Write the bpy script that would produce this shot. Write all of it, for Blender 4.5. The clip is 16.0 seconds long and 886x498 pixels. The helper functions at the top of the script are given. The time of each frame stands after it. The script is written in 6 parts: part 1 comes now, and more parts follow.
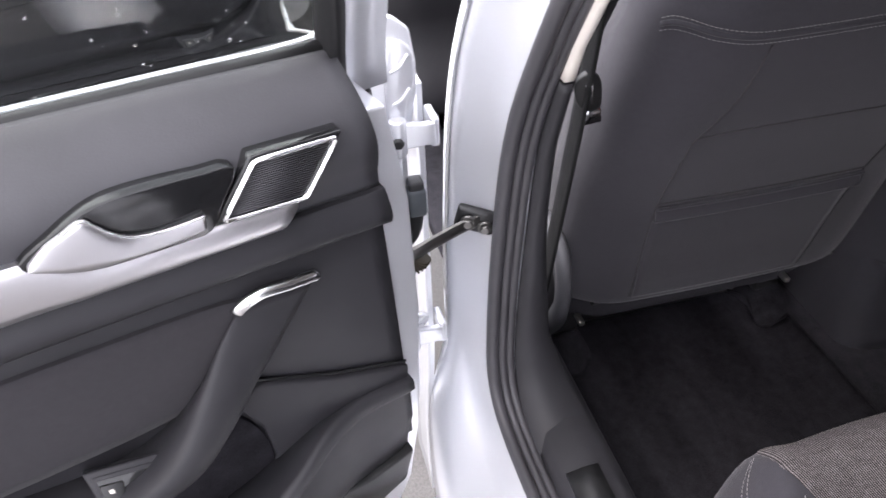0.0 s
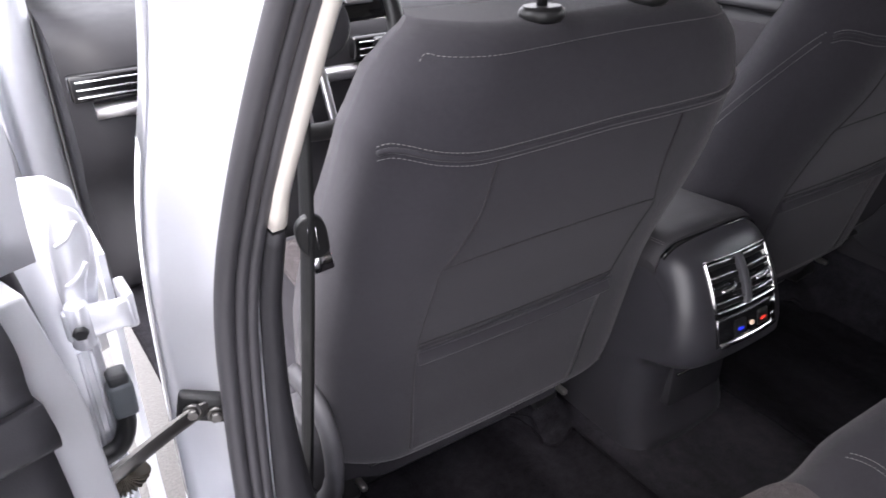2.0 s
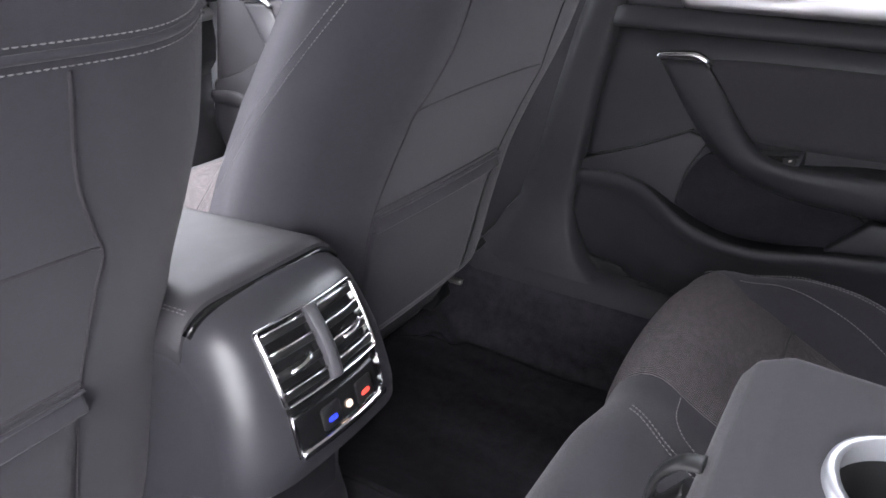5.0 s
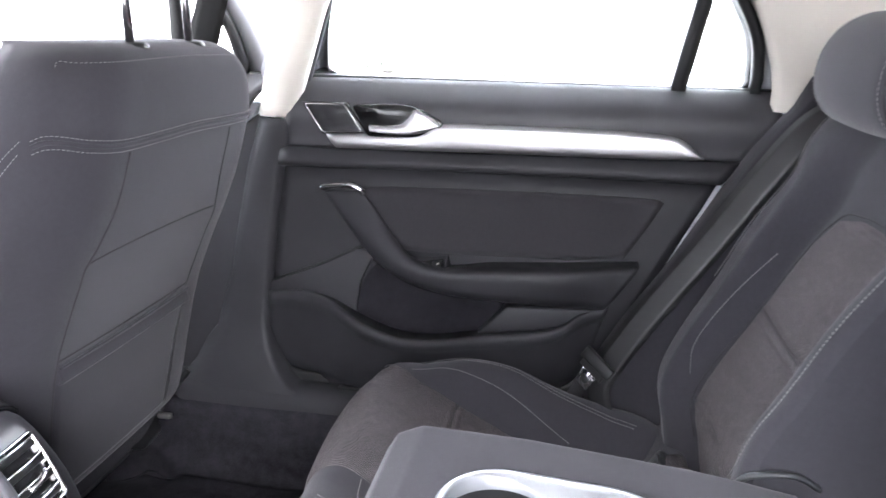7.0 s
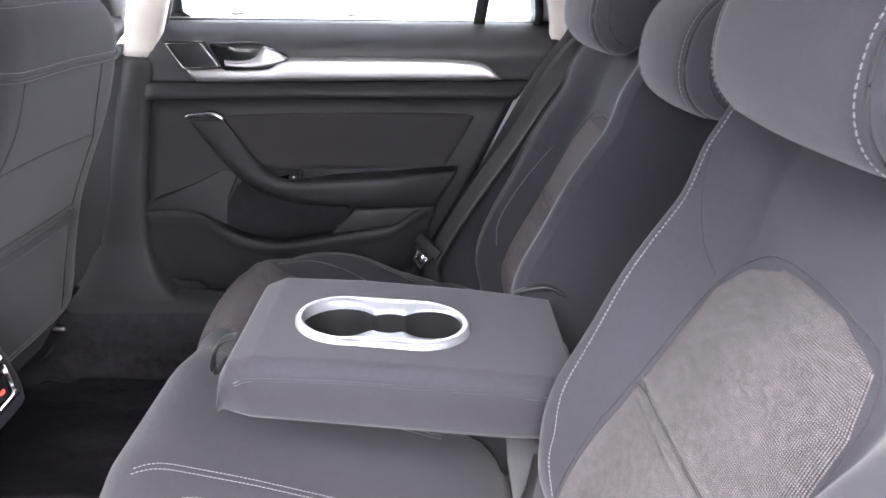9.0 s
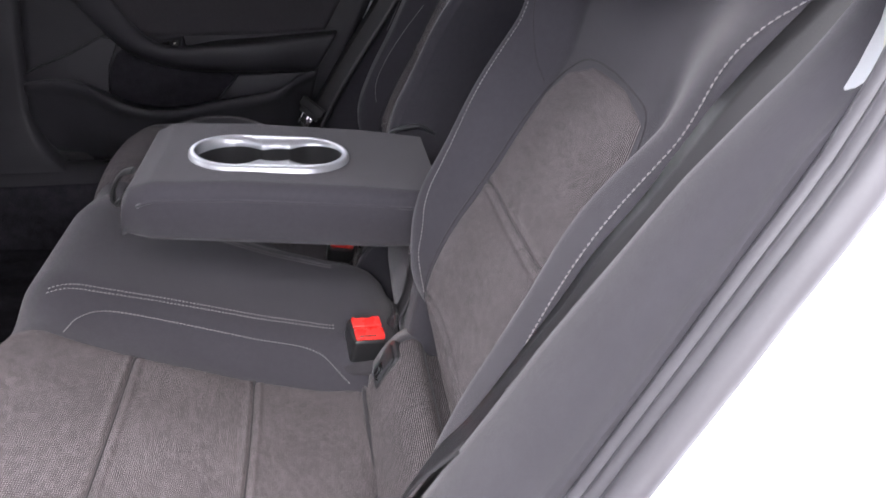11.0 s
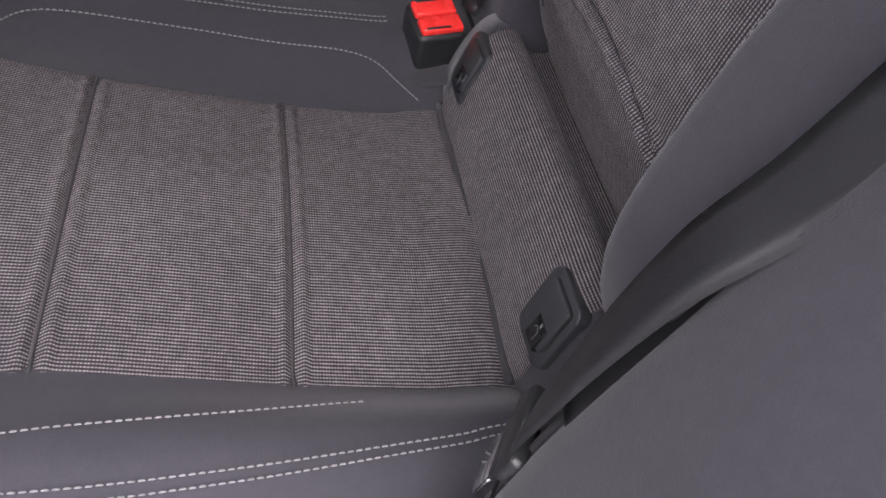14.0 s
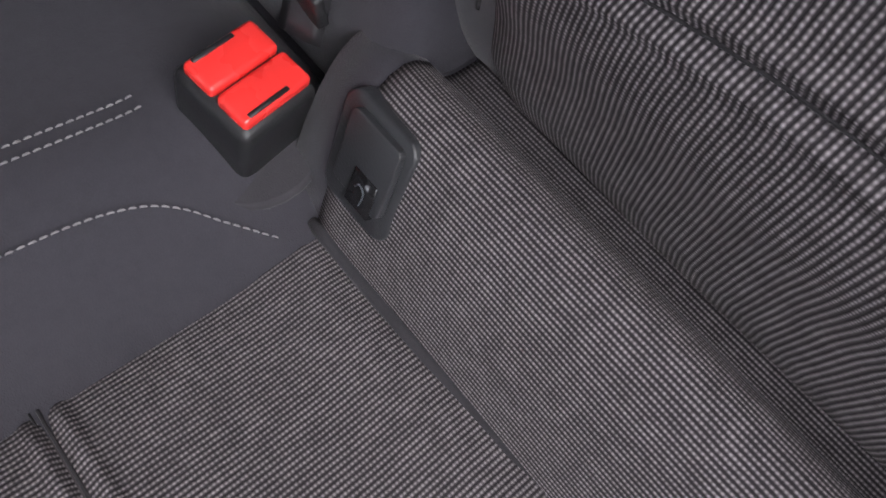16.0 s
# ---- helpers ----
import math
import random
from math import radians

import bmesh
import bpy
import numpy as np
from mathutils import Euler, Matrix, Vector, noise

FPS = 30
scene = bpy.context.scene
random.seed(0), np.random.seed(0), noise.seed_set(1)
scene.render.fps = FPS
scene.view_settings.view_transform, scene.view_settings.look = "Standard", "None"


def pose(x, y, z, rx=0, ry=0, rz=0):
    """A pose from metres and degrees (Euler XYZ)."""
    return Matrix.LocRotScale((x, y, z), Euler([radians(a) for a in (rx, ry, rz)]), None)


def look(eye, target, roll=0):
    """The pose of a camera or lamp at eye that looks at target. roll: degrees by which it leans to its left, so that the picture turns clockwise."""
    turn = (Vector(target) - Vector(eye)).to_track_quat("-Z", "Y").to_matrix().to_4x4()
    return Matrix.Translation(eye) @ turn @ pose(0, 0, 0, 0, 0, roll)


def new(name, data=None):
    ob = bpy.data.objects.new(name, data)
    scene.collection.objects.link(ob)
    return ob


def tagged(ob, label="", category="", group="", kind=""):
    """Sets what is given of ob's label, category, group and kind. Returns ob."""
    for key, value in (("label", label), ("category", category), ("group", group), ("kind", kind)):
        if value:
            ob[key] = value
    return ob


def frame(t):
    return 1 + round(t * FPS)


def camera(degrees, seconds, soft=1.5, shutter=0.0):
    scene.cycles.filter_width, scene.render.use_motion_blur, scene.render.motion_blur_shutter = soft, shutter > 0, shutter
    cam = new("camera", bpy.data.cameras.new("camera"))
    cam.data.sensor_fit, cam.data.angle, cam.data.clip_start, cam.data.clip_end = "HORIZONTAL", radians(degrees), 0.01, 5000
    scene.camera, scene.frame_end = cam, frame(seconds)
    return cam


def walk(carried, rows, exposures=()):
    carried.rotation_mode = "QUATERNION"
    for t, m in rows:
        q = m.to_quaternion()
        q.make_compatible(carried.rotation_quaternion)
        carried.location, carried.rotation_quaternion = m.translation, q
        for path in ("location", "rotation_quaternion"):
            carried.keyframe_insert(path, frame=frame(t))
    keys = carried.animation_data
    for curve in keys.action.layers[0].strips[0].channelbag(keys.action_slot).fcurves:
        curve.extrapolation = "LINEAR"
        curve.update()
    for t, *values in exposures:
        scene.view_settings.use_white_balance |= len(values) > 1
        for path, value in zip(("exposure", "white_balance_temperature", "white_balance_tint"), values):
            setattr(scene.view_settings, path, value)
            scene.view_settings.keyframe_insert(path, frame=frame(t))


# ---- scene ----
cam = camera(61.2, 16.0, soft=1.5, shutter=0.2)
PATH = [
    (0, (-0.919, 0.169, 1.331), (-0.554, 1.694, 0.09), -2.1),
    (0.5, (-0.895, 0.21, 1.288), (-0.337, 1.686, 0.059), -2.3),
    (1, (-0.865, 0.269, 1.241), (-0.201, 1.706, 0.018), -1.2),
    (1.5, (-0.839, 0.303, 1.244), (-0.061, 1.742, 0.094), -1.5),
    (2, (-0.833, 0.257, 1.283), (0.135, 1.724, 0.328), -0.5),
    (2.5, (-0.809, 0.197, 1.26), (0.255, 1.616, 0.335), 1.2),
    (3, (-0.761, 0.208, 1.214), (0.351, 1.55, 0.233), 2.2),
    (3.2, (-0.734, 0.227, 1.196), (0.397, 1.544, 0.202), 1.9),
    (5.3, (-0.409, 0.395, 1.118), (1.196, 1.264, 0.296), 2.6),
    (5.5, (-0.403, 0.381, 1.125), (1.227, 1.24, 0.348), 2.6),
    (6, (-0.408, 0.361, 1.143), (1.335, 1.05, 0.447), 2.8),
    (6.5, (-0.438, 0.326, 1.156), (1.394, 0.822, 0.525), 2.3),
    (7, (-0.516, 0.278, 1.176), (1.377, 0.598, 0.615), 1.4),
    (7.5, (-0.586, 0.237, 1.197), (1.33, 0.39, 0.646), 0.2),
    (8, (-0.637, 0.219, 1.179), (1.257, 0.315, 0.543), 0.2),
    (8.2, (-0.663, 0.231, 1.173), (1.208, 0.334, 0.476), 0.0),
    (10.3, (-0.930, 0.170, 1.201), (0.930, -0.143, 0.537), 1.7),
    (10.5, (-0.931, 0.172, 1.189), (0.899, -0.154, 0.451), 1.6),
    (11, (-0.94, 0.197, 1.146), (0.809, -0.103, 0.224), 1.7),
    (11.5, (-0.945, 0.23, 1.111), (0.735, -0.006, 0.052), 1.4),
    (12, (-0.939, 0.251, 1.085), (0.675, 0.196, -0.095), -1.6),
    (12.5, (-0.906, 0.287, 1.064), (0.649, 0.36, -0.191), -5.8),
    (13, (-0.831, 0.27, 1.034), (0.662, 0.296, -0.296), -5.9),
    (13.5, (-0.753, 0.24, 0.997), (0.655, 0.158, -0.42), -4.6),
    (14, (-0.697, 0.229, 0.961), (0.608, 0.075, -0.546), -3.5),
    (14.5, (-0.618, 0.23, 0.917), (0.563, -0.068, -0.669), -6.0),
    (15, (-0.477, 0.257, 0.887), (0.387, -0.329, -0.819), 0.5),
    (15.5, (-0.336, 0.22, 0.87), (0.174, -0.298, -0.993), 9.3),
    (16, (-0.318, 0.213, 0.855), (0.347, -0.304, -0.959), -1.0),
]
walk(cam, [(t, look(eye, target, roll)) for t, eye, target, roll in PATH],
     [(0, 2.4, 6350, 11.5), (1.5, 2.62, 6360, 11.5), (2.5, 2.92, 6340, 12), (3, 3.45, 6340, 12.5), (5.5, 4.2, 6220, 8.5), (6.5, 4.7, 6190, 8), (7, 4.8, 6180, 8), (8, 4.7, 6190, 8.5), (10.5, 3.8, 6280, 13), (11.5, 2.9, 6320, 12.5),
     (12.5, 2.6, 6290, 13), (14, 2.7, 6280, 15), (15, 2.38, 6220, 21.5), (15.5, 2.55, 6240, 17), (16, 2.95, 6200, 11)])

# ---- daylight: a bright overcast sky ----
world = bpy.data.worlds.new("overcast")
scene.world = world
world.use_nodes = True
wn = world.node_tree
wn.nodes.clear()
sky = wn.nodes.new("ShaderNodeTexSky")
sky.sky_type, sky.sun_disc = "NISHITA", False
sky.sun_elevation, sky.sun_rotation = radians(55), radians(-116)
sky.air_density, sky.dust_density, sky.ozone_density = 1.0, 4.0, 1.0
bg = wn.nodes.new("ShaderNodeBackground")
bg.inputs["Strength"].default_value = 0.115
wo = wn.nodes.new("ShaderNodeOutputWorld")
cloud = wn.nodes.new("ShaderNodeMix")          # an even cloud cover over the clear sky
cloud.data_type = "RGBA"
cloud.inputs[0].default_value = 0.72
cloud.inputs[7].default_value = (9.2, 8.9, 9.2, 1)
wn.links.new(sky.outputs[0], cloud.inputs[6])
wn.links.new(cloud.outputs[2], bg.inputs[0])
wn.links.new(bg.outputs[0], wo.inputs[0])
sun_data = bpy.data.lights.new("sun", "SUN")
sun_data.energy, sun_data.angle, sun_data.color = 1.0, radians(60), (1.0, 0.97, 0.94)
sun = new("sun", sun_data)
sun.matrix_world = look((-2.7, 1.6, 5.0), (0, 0.2, 0.6))

CX = 0.017          # middle of the car


# ---- mesh helpers ----
def lerp(a, b, k):
    return a + (b - a) * k


def interp(x, xs, ys):
    return float(np.interp(x, xs, ys))


def smooth01(a, b, x):
    k = min(1.0, max(0.0, (x - a) / (b - a)))
    return k * k * (3 - 2 * k)


def spline(pts, n, closed=False):
    """n points evenly spaced along a Catmull-Rom curve through pts."""
    pts = [Vector(p) for p in pts]
    m = len(pts)
    fine = []
    for i in range(m if closed else m - 1):
        p0 = pts[(i - 1) % m] if closed or i > 0 else pts[0] * 2 - pts[1]
        p1, p2 = pts[i % m], pts[(i + 1) % m]
        p3 = pts[(i + 2) % m] if closed or i + 2 < m else pts[-1] * 2 - pts[-2]
        d1, d2 = max((p2 - p1).length, 1e-6), 1
        for k in range(16):
            t = k / 16
            fine.append(0.5 * ((2 * p1) + (p2 - p0) * t + (2 * p0 - 5 * p1 + 4 * p2 - p3) * t * t + (3 * p1 - p0 - 3 * p2 + p3) * t ** 3))
    fine.append(pts[0].copy() if closed else pts[-1].copy())
    acc = [0.0]
    for a, b in zip(fine, fine[1:]):
        acc.append(acc[-1] + (b - a).length)
    out, j = [], 0
    for i in range(n):
        d = acc[-1] * i / (n if closed else n - 1)
        while j < len(acc) - 2 and acc[j + 1] < d:
            j += 1
        k = (d - acc[j]) / max(acc[j + 1] - acc[j], 1e-9)
        out.append(fine[j].lerp(fine[j + 1], k))
    return out


def rings_bm(rings, closed_ring=True, closed_path=False, caps=True, uvscale=None):
    """A skin over rings of equally many points."""
    bm = bmesh.new()
    uv = bm.loops.layers.uv.new("uv")
    vs = [[bm.verts.new(p) for p in r] for r in rings]
    n, m = len(vs), len(vs[0])
    la = [0.0]
    for i in range(1, n):
        la.append(la[-1] + (Vector(rings[i][m // 2]) - Vector(rings[i - 1][m // 2])).length)
    mid = rings[n // 2]
    lb = [0.0]
    for j in range(1, m):
        lb.append(lb[-1] + (Vector(mid[j]) - Vector(mid[j - 1])).length)
    lb.append(lb[-1] + (Vector(mid[0]) - Vector(mid[-1])).length)
    for i in range(n if closed_path else n - 1):
        for j in range(m if closed_ring else m - 1):
            a, b = (i + 1) % n, (j + 1) % m
            f = bm.faces.new((vs[i][j], vs[a][j], vs[a][b], vs[i][b]))
            f.smooth = True
            for lp, (p, q) in zip(f.loops, ((i, j), (i + 1, j), (i + 1, j + 1), (i, j + 1))):
                lp[uv].uv = (lb[q], la[p] if p < n else la[-1])
    if caps and closed_ring and not closed_path:
        bm.faces.new(vs[0][::-1])
        bm.faces.new(vs[-1])
    bmesh.ops.recalc_face_normals(bm, faces=bm.faces)
    return bm


def sheet_bm(P, thick=0.01, direction=None):
    """A closed sheet: P[i][j] is its face; the back lies thick behind it."""
    n, m = len(P), len(P[0])
    bm = bmesh.new()
    uv = bm.loops.layers.uv.new("uv")
    P = [[Vector(p) for p in r] for r in P]
    la, lb = [0.0], [0.0]
    for i in range(1, n):
        la.append(la[-1] + (P[i][m // 2] - P[i - 1][m // 2]).length)
    for j in range(1, m):
        lb.append(lb[-1] + (P[n // 2][j] - P[n // 2][j - 1]).length)
    fr = [[bm.verts.new(p) for p in r] for r in P]
    bk = []
    for i in range(n):
        row = []
        for j in range(m):
            if direction is not None:
                d = Vector(direction)
            else:
                a = P[min(i + 1, n - 1)][j] - P[max(i - 1, 0)][j]
                b = P[i][min(j + 1, m - 1)] - P[i][max(j - 1, 0)]
                d = -a.cross(b)
                d = d.normalized() if d.length > 0 else Vector((0, 0, -1))
            row.append(bm.verts.new(P[i][j] + d * thick))
        bk.append(row)
    for i in range(n - 1):
        for j in range(m - 1):
            f = bm.faces.new((fr[i][j], fr[i + 1][j], fr[i + 1][j + 1], fr[i][j + 1]))
            f.smooth = True
            for lp, (p, q) in zip(f.loops, ((i, j), (i + 1, j), (i + 1, j + 1), (i, j + 1))):
                lp[uv].uv = (lb[q], la[p])
            g = bm.faces.new((bk[i][j], bk[i][j + 1], bk[i + 1][j + 1], bk[i + 1][j]))
            g.smooth = True
    for i in range(n - 1):
        bm.faces.new((fr[i][0], bk[i][0], bk[i + 1][0], fr[i + 1][0]))
        bm.faces.new((fr[i][m - 1], fr[i + 1][m - 1], bk[i + 1][m - 1], bk[i][m - 1]))
    for j in range(m - 1):
        bm.faces.new((fr[0][j], fr[0][j + 1], bk[0][j + 1], bk[0][j]))
        bm.faces.new((fr[n - 1][j], bk[n - 1][j], bk[n - 1][j + 1], fr[n - 1][j + 1]))
    bmesh.ops.recalc_face_normals(bm, faces=bm.faces)
    return bm


def tube_bm(pts, r, seg=8, closed=False, flat=1.0, up=(0, 0, 1), caps=True):
    """A round bar along pts; r a number or one for each point; flat squeezes it along up."""
    pts = [Vector(p) for p in pts]
    n = len(pts)
    rings = []
    for i, p in enumerate(pts):
        a = pts[(i + 1) % n] if closed or i < n - 1 else pts[i]
        b = pts[(i - 1) % n] if closed or i > 0 else pts[i]
        t = (a - b).normalized()
        w = Vector(up[i]) if isinstance(up, list) else Vector(up)
        s = t.cross(w)
        if s.length < 1e-4:
            s = t.cross(Vector((1, 0.1, 0)))
        s.normalize()
        w = s.cross(t).normalized()
        rr = r[i] if isinstance(r, (list, tuple)) else r
        rings.append([p + s * math.cos(k * 2 * math.pi / seg) * rr + w * math.sin(k * 2 * math.pi / seg) * rr * flat for k in range(seg)])
    return rings_bm(rings, True, closed, caps)


def prism_bm(outline, a, b, bevel=0.0, segs=2, plane="yz"):
    """An outline given in a plane, drawn out from a to b along the third axis, with rounded edges."""
    bm = bmesh.new()

    def at(p, w):
        return {"yz": (w, p[0], p[1]), "xy": (p[0], p[1], w), "xz": (p[0], w, p[1])}[plane]
    lo = [bm.verts.new(at(p, a)) for p in outline]
    hi = [bm.verts.new(at(p, b)) for p in outline]
    n = len(outline)
    bm.faces.new(lo[::-1])
    bm.faces.new(hi)
    for i in range(n):
        bm.faces.new((lo[i], lo[(i + 1) % n], hi[(i + 1) % n], hi[i]))
    bmesh.ops.recalc_face_normals(bm, faces=bm.faces)
    if bevel:
        bmesh.ops.bevel(bm, geom=list(bm.edges), offset=bevel, segments=segs, profile=0.5, affect="EDGES", clamp_overlap=True)
        for f in bm.faces:
            f.smooth = True
    return bm


def box_bm(cx, cy, cz, sx, sy, sz, bevel=0.0, segs=2, m=None):
    bm = prism_bm([(cx - sx / 2, cy - sy / 2), (cx + sx / 2, cy - sy / 2), (cx + sx / 2, cy + sy / 2), (cx - sx / 2, cy + sy / 2)],
                  cz - sz / 2, cz + sz / 2, bevel, segs, "xy")
    if m is not None:
        bmesh.ops.transform(bm, matrix=m, verts=bm.verts)
    return bm


def cyl_bm(c, axis, r, h, seg=20, bevel=0.0):
    c, axis = Vector(c), Vector(axis).normalized()
    q = axis.to_track_quat("Z", "Y").to_matrix()
    prof = [(r - bevel, 0), (r, bevel), (r, h - bevel), (r - bevel, h)] if bevel else [(r, 0), (r, h)]
    rings = [[c + q @ Vector((math.cos(k * 2 * math.pi / seg) * a, math.sin(k * 2 * math.pi / seg) * a, b)) for k in range(seg)] for a, b in prof]
    bm = rings_bm(rings)
    return bm


def join_bm(*bms):
    out = bmesh.new()
    out.loops.layers.uv.new("uv")
    for b in bms:
        me = bpy.data.meshes.new("tmp")
        b.to_mesh(me)
        b.free()
        out.from_mesh(me)
        bpy.data.meshes.remove(me)
    return out


def part(name, bm, mat, parent=None, label="", m=None):
    """One mesh object from a bmesh, under its thing."""
    if m is not None:
        bmesh.ops.transform(bm, matrix=m, verts=bm.verts)
        bmesh.ops.recalc_face_normals(bm, faces=bm.faces)
    me = bpy.data.meshes.new(name)
    bm.to_mesh(me)
    bm.free()
    me.materials.append(mat)
    ob = new(name, me)
    if parent is not None:
        ob.parent = parent
        ob.matrix_parent_inverse = parent.matrix_world.inverted() if parent.type != "EMPTY" else Matrix.Translation(parent.location).inverted()
    if label:
        ob["label"] = label
    return ob


def thing(name, at, label, category, group="", kind=""):
    ob = new(name)
    ob.empty_display_size = 0.05
    ob.location = at
    return tagged(ob, label, category, group, kind)


def dashes_bm(pts, ups, length=0.0034, gap=0.0012, r=0.00064):
    """Stitches: short raised threads along a line, lifted a hair off the cloth."""
    pts = [Vector(p) for p in pts]
    acc = [0.0]
    for a, b in zip(pts, pts[1:]):
        acc.append(acc[-1] + (b - a).length)

    def at(d):
        j = min(max(int(np.searchsorted(acc, d)) - 1, 0), len(pts) - 2)
        k = (d - acc[j]) / max(acc[j + 1] - acc[j], 1e-9)
        return pts[j].lerp(pts[j + 1], k), Vector(ups[j])
    bm = bmesh.new()
    d = 0.0
    while d + length < acc[-1]:
        (a, u), (b, _) = at(d), at(d + length)
        t = (b - a).normalized()
        s = t.cross(u).normalized() * r
        u = u.normalized() * r
        ring = []
        for p, k in ((a, 0.5), (a.lerp(b, 0.25) + u * 0.6, 1.0), (a.lerp(b, 0.75) + u * 0.6, 1.0), (b, 0.5)):
            ring.append([bm.verts.new(p + s * k), bm.verts.new(p + u * k * 1.3), bm.verts.new(p - s * k), bm.verts.new(p - u * k)])
        for p, q in zip(ring, ring[1:]):
            for k in range(4):
                f = bm.faces.new((p[k], q[k], q[(k + 1) % 4], p[(k + 1) % 4]))
                f.smooth = True
        d += length + gap
    return bm


# ---- materials ----
def mat_base(name, rough=0.6, metal=0.0, spec=0.5):
    m = bpy.data.materials.new(name)
    m.use_nodes = True
    nt = m.node_tree
    b = nt.nodes["Principled BSDF"]
    b.inputs["Roughness"].default_value = rough
    b.inputs["Metallic"].default_value = metal
    b.inputs["Specular IOR Level"].default_value = spec
    return m, nt, b


def node(nt, kind, **kw):
    n = nt.nodes.new(kind)
    for k, v in kw.items():
        n.inputs[k.replace("_", " ")].default_value = v
    return n


def calc(nt, op, a, b=None):
    n = nt.nodes.new("ShaderNodeMath")
    n.operation = op
    for i, v in enumerate((a, b)):
        if v is None:
            continue
        if isinstance(v, (int, float)):
            n.inputs[i].default_value = v
        else:
            nt.links.new(v, n.inputs[i])
    return n.outputs[0]


def ramp(nt, fac, stops):
    n = nt.nodes.new("ShaderNodeValToRGB")
    els = n.color_ramp.elements
    while len(els) < len(stops):
        els.new(0.5)
    for e, (p, c) in zip(els, stops):
        e.position, e.color = p, (*c, 1)
    nt.links.new(fac, n.inputs[0])
    return n.outputs[0]


def bump(nt, b, height, strength, dist):
    n = nt.nodes.new("ShaderNodeBump")
    n.inputs["Strength"].default_value, n.inputs["Distance"].default_value = strength, dist
    nt.links.new(height, n.inputs["Height"])
    nt.links.new(n.outputs[0], b.inputs["Normal"])


def objcoord(nt):
    return nt.nodes.new("ShaderNodeTexCoord").outputs["Object"]


def noise_tex(nt, scale, detail=3.0, vec=None, rough=0.55):
    n = node(nt, "ShaderNodeTexNoise", Scale=scale, Detail=detail, Roughness=rough)
    nt.links.new(vec if vec is not None else objcoord(nt), n.inputs["Vector"])
    return n.outputs["Fac"]


def grained(name, col, rough=0.55, grain=900, depth=0.0003, var=0.18, spec=0.4, strength=0.5):
    """Moulded plastic or leathery skin: fine grain, slow change of tone, faint wear in the gloss."""
    m, nt, b = mat_base(name, rough, 0, spec)
    big = noise_tex(nt, 7.0, 4)
    lo, hi = [c * (1 - var) for c in col], [c * (1 + var) for c in col]
    nt.links.new(ramp(nt, big, [(0.3, lo), (0.7, hi)]), b.inputs["Base Color"])
    fine = noise_tex(nt, grain, 2)
    r = calc(nt, "ADD", calc(nt, "MULTIPLY", noise_tex(nt, 35, 3), 0.18), rough - 0.09)
    nt.links.new(r, b.inputs["Roughness"])
    bump(nt, b, fine, strength, depth)
    return m


def cloth(name, col, var=0.2, weave=1400, sheen=0.10):
    """Plain tight knit: fuzzy, dull, faintly mottled."""
    m, nt, b = mat_base(name, 0.92, 0, 0.15)
    big, mid, fine = noise_tex(nt, 5, 4), noise_tex(nt, 160, 3), noise_tex(nt, weave, 2)
    k = calc(nt, "ADD", calc(nt, "MULTIPLY", big, 0.45), calc(nt, "ADD", calc(nt, "MULTIPLY", mid, 0.25), calc(nt, "MULTIPLY", fine, 0.3)))
    nt.links.new(ramp(nt, k, [(0.3, [c * (1 - var) for c in col]), (0.7, [c * (1 + var) for c in col])]), b.inputs["Base Color"])
    b.inputs["Sheen Weight"].default_value = sheen
    b.inputs["Sheen Roughness"].default_value = 0.45
    b.inputs["Sheen Tint"].default_value = (0.8, 0.78, 0.8, 1)
    bump(nt, b, fine, 0.5, 0.0005)
    return m


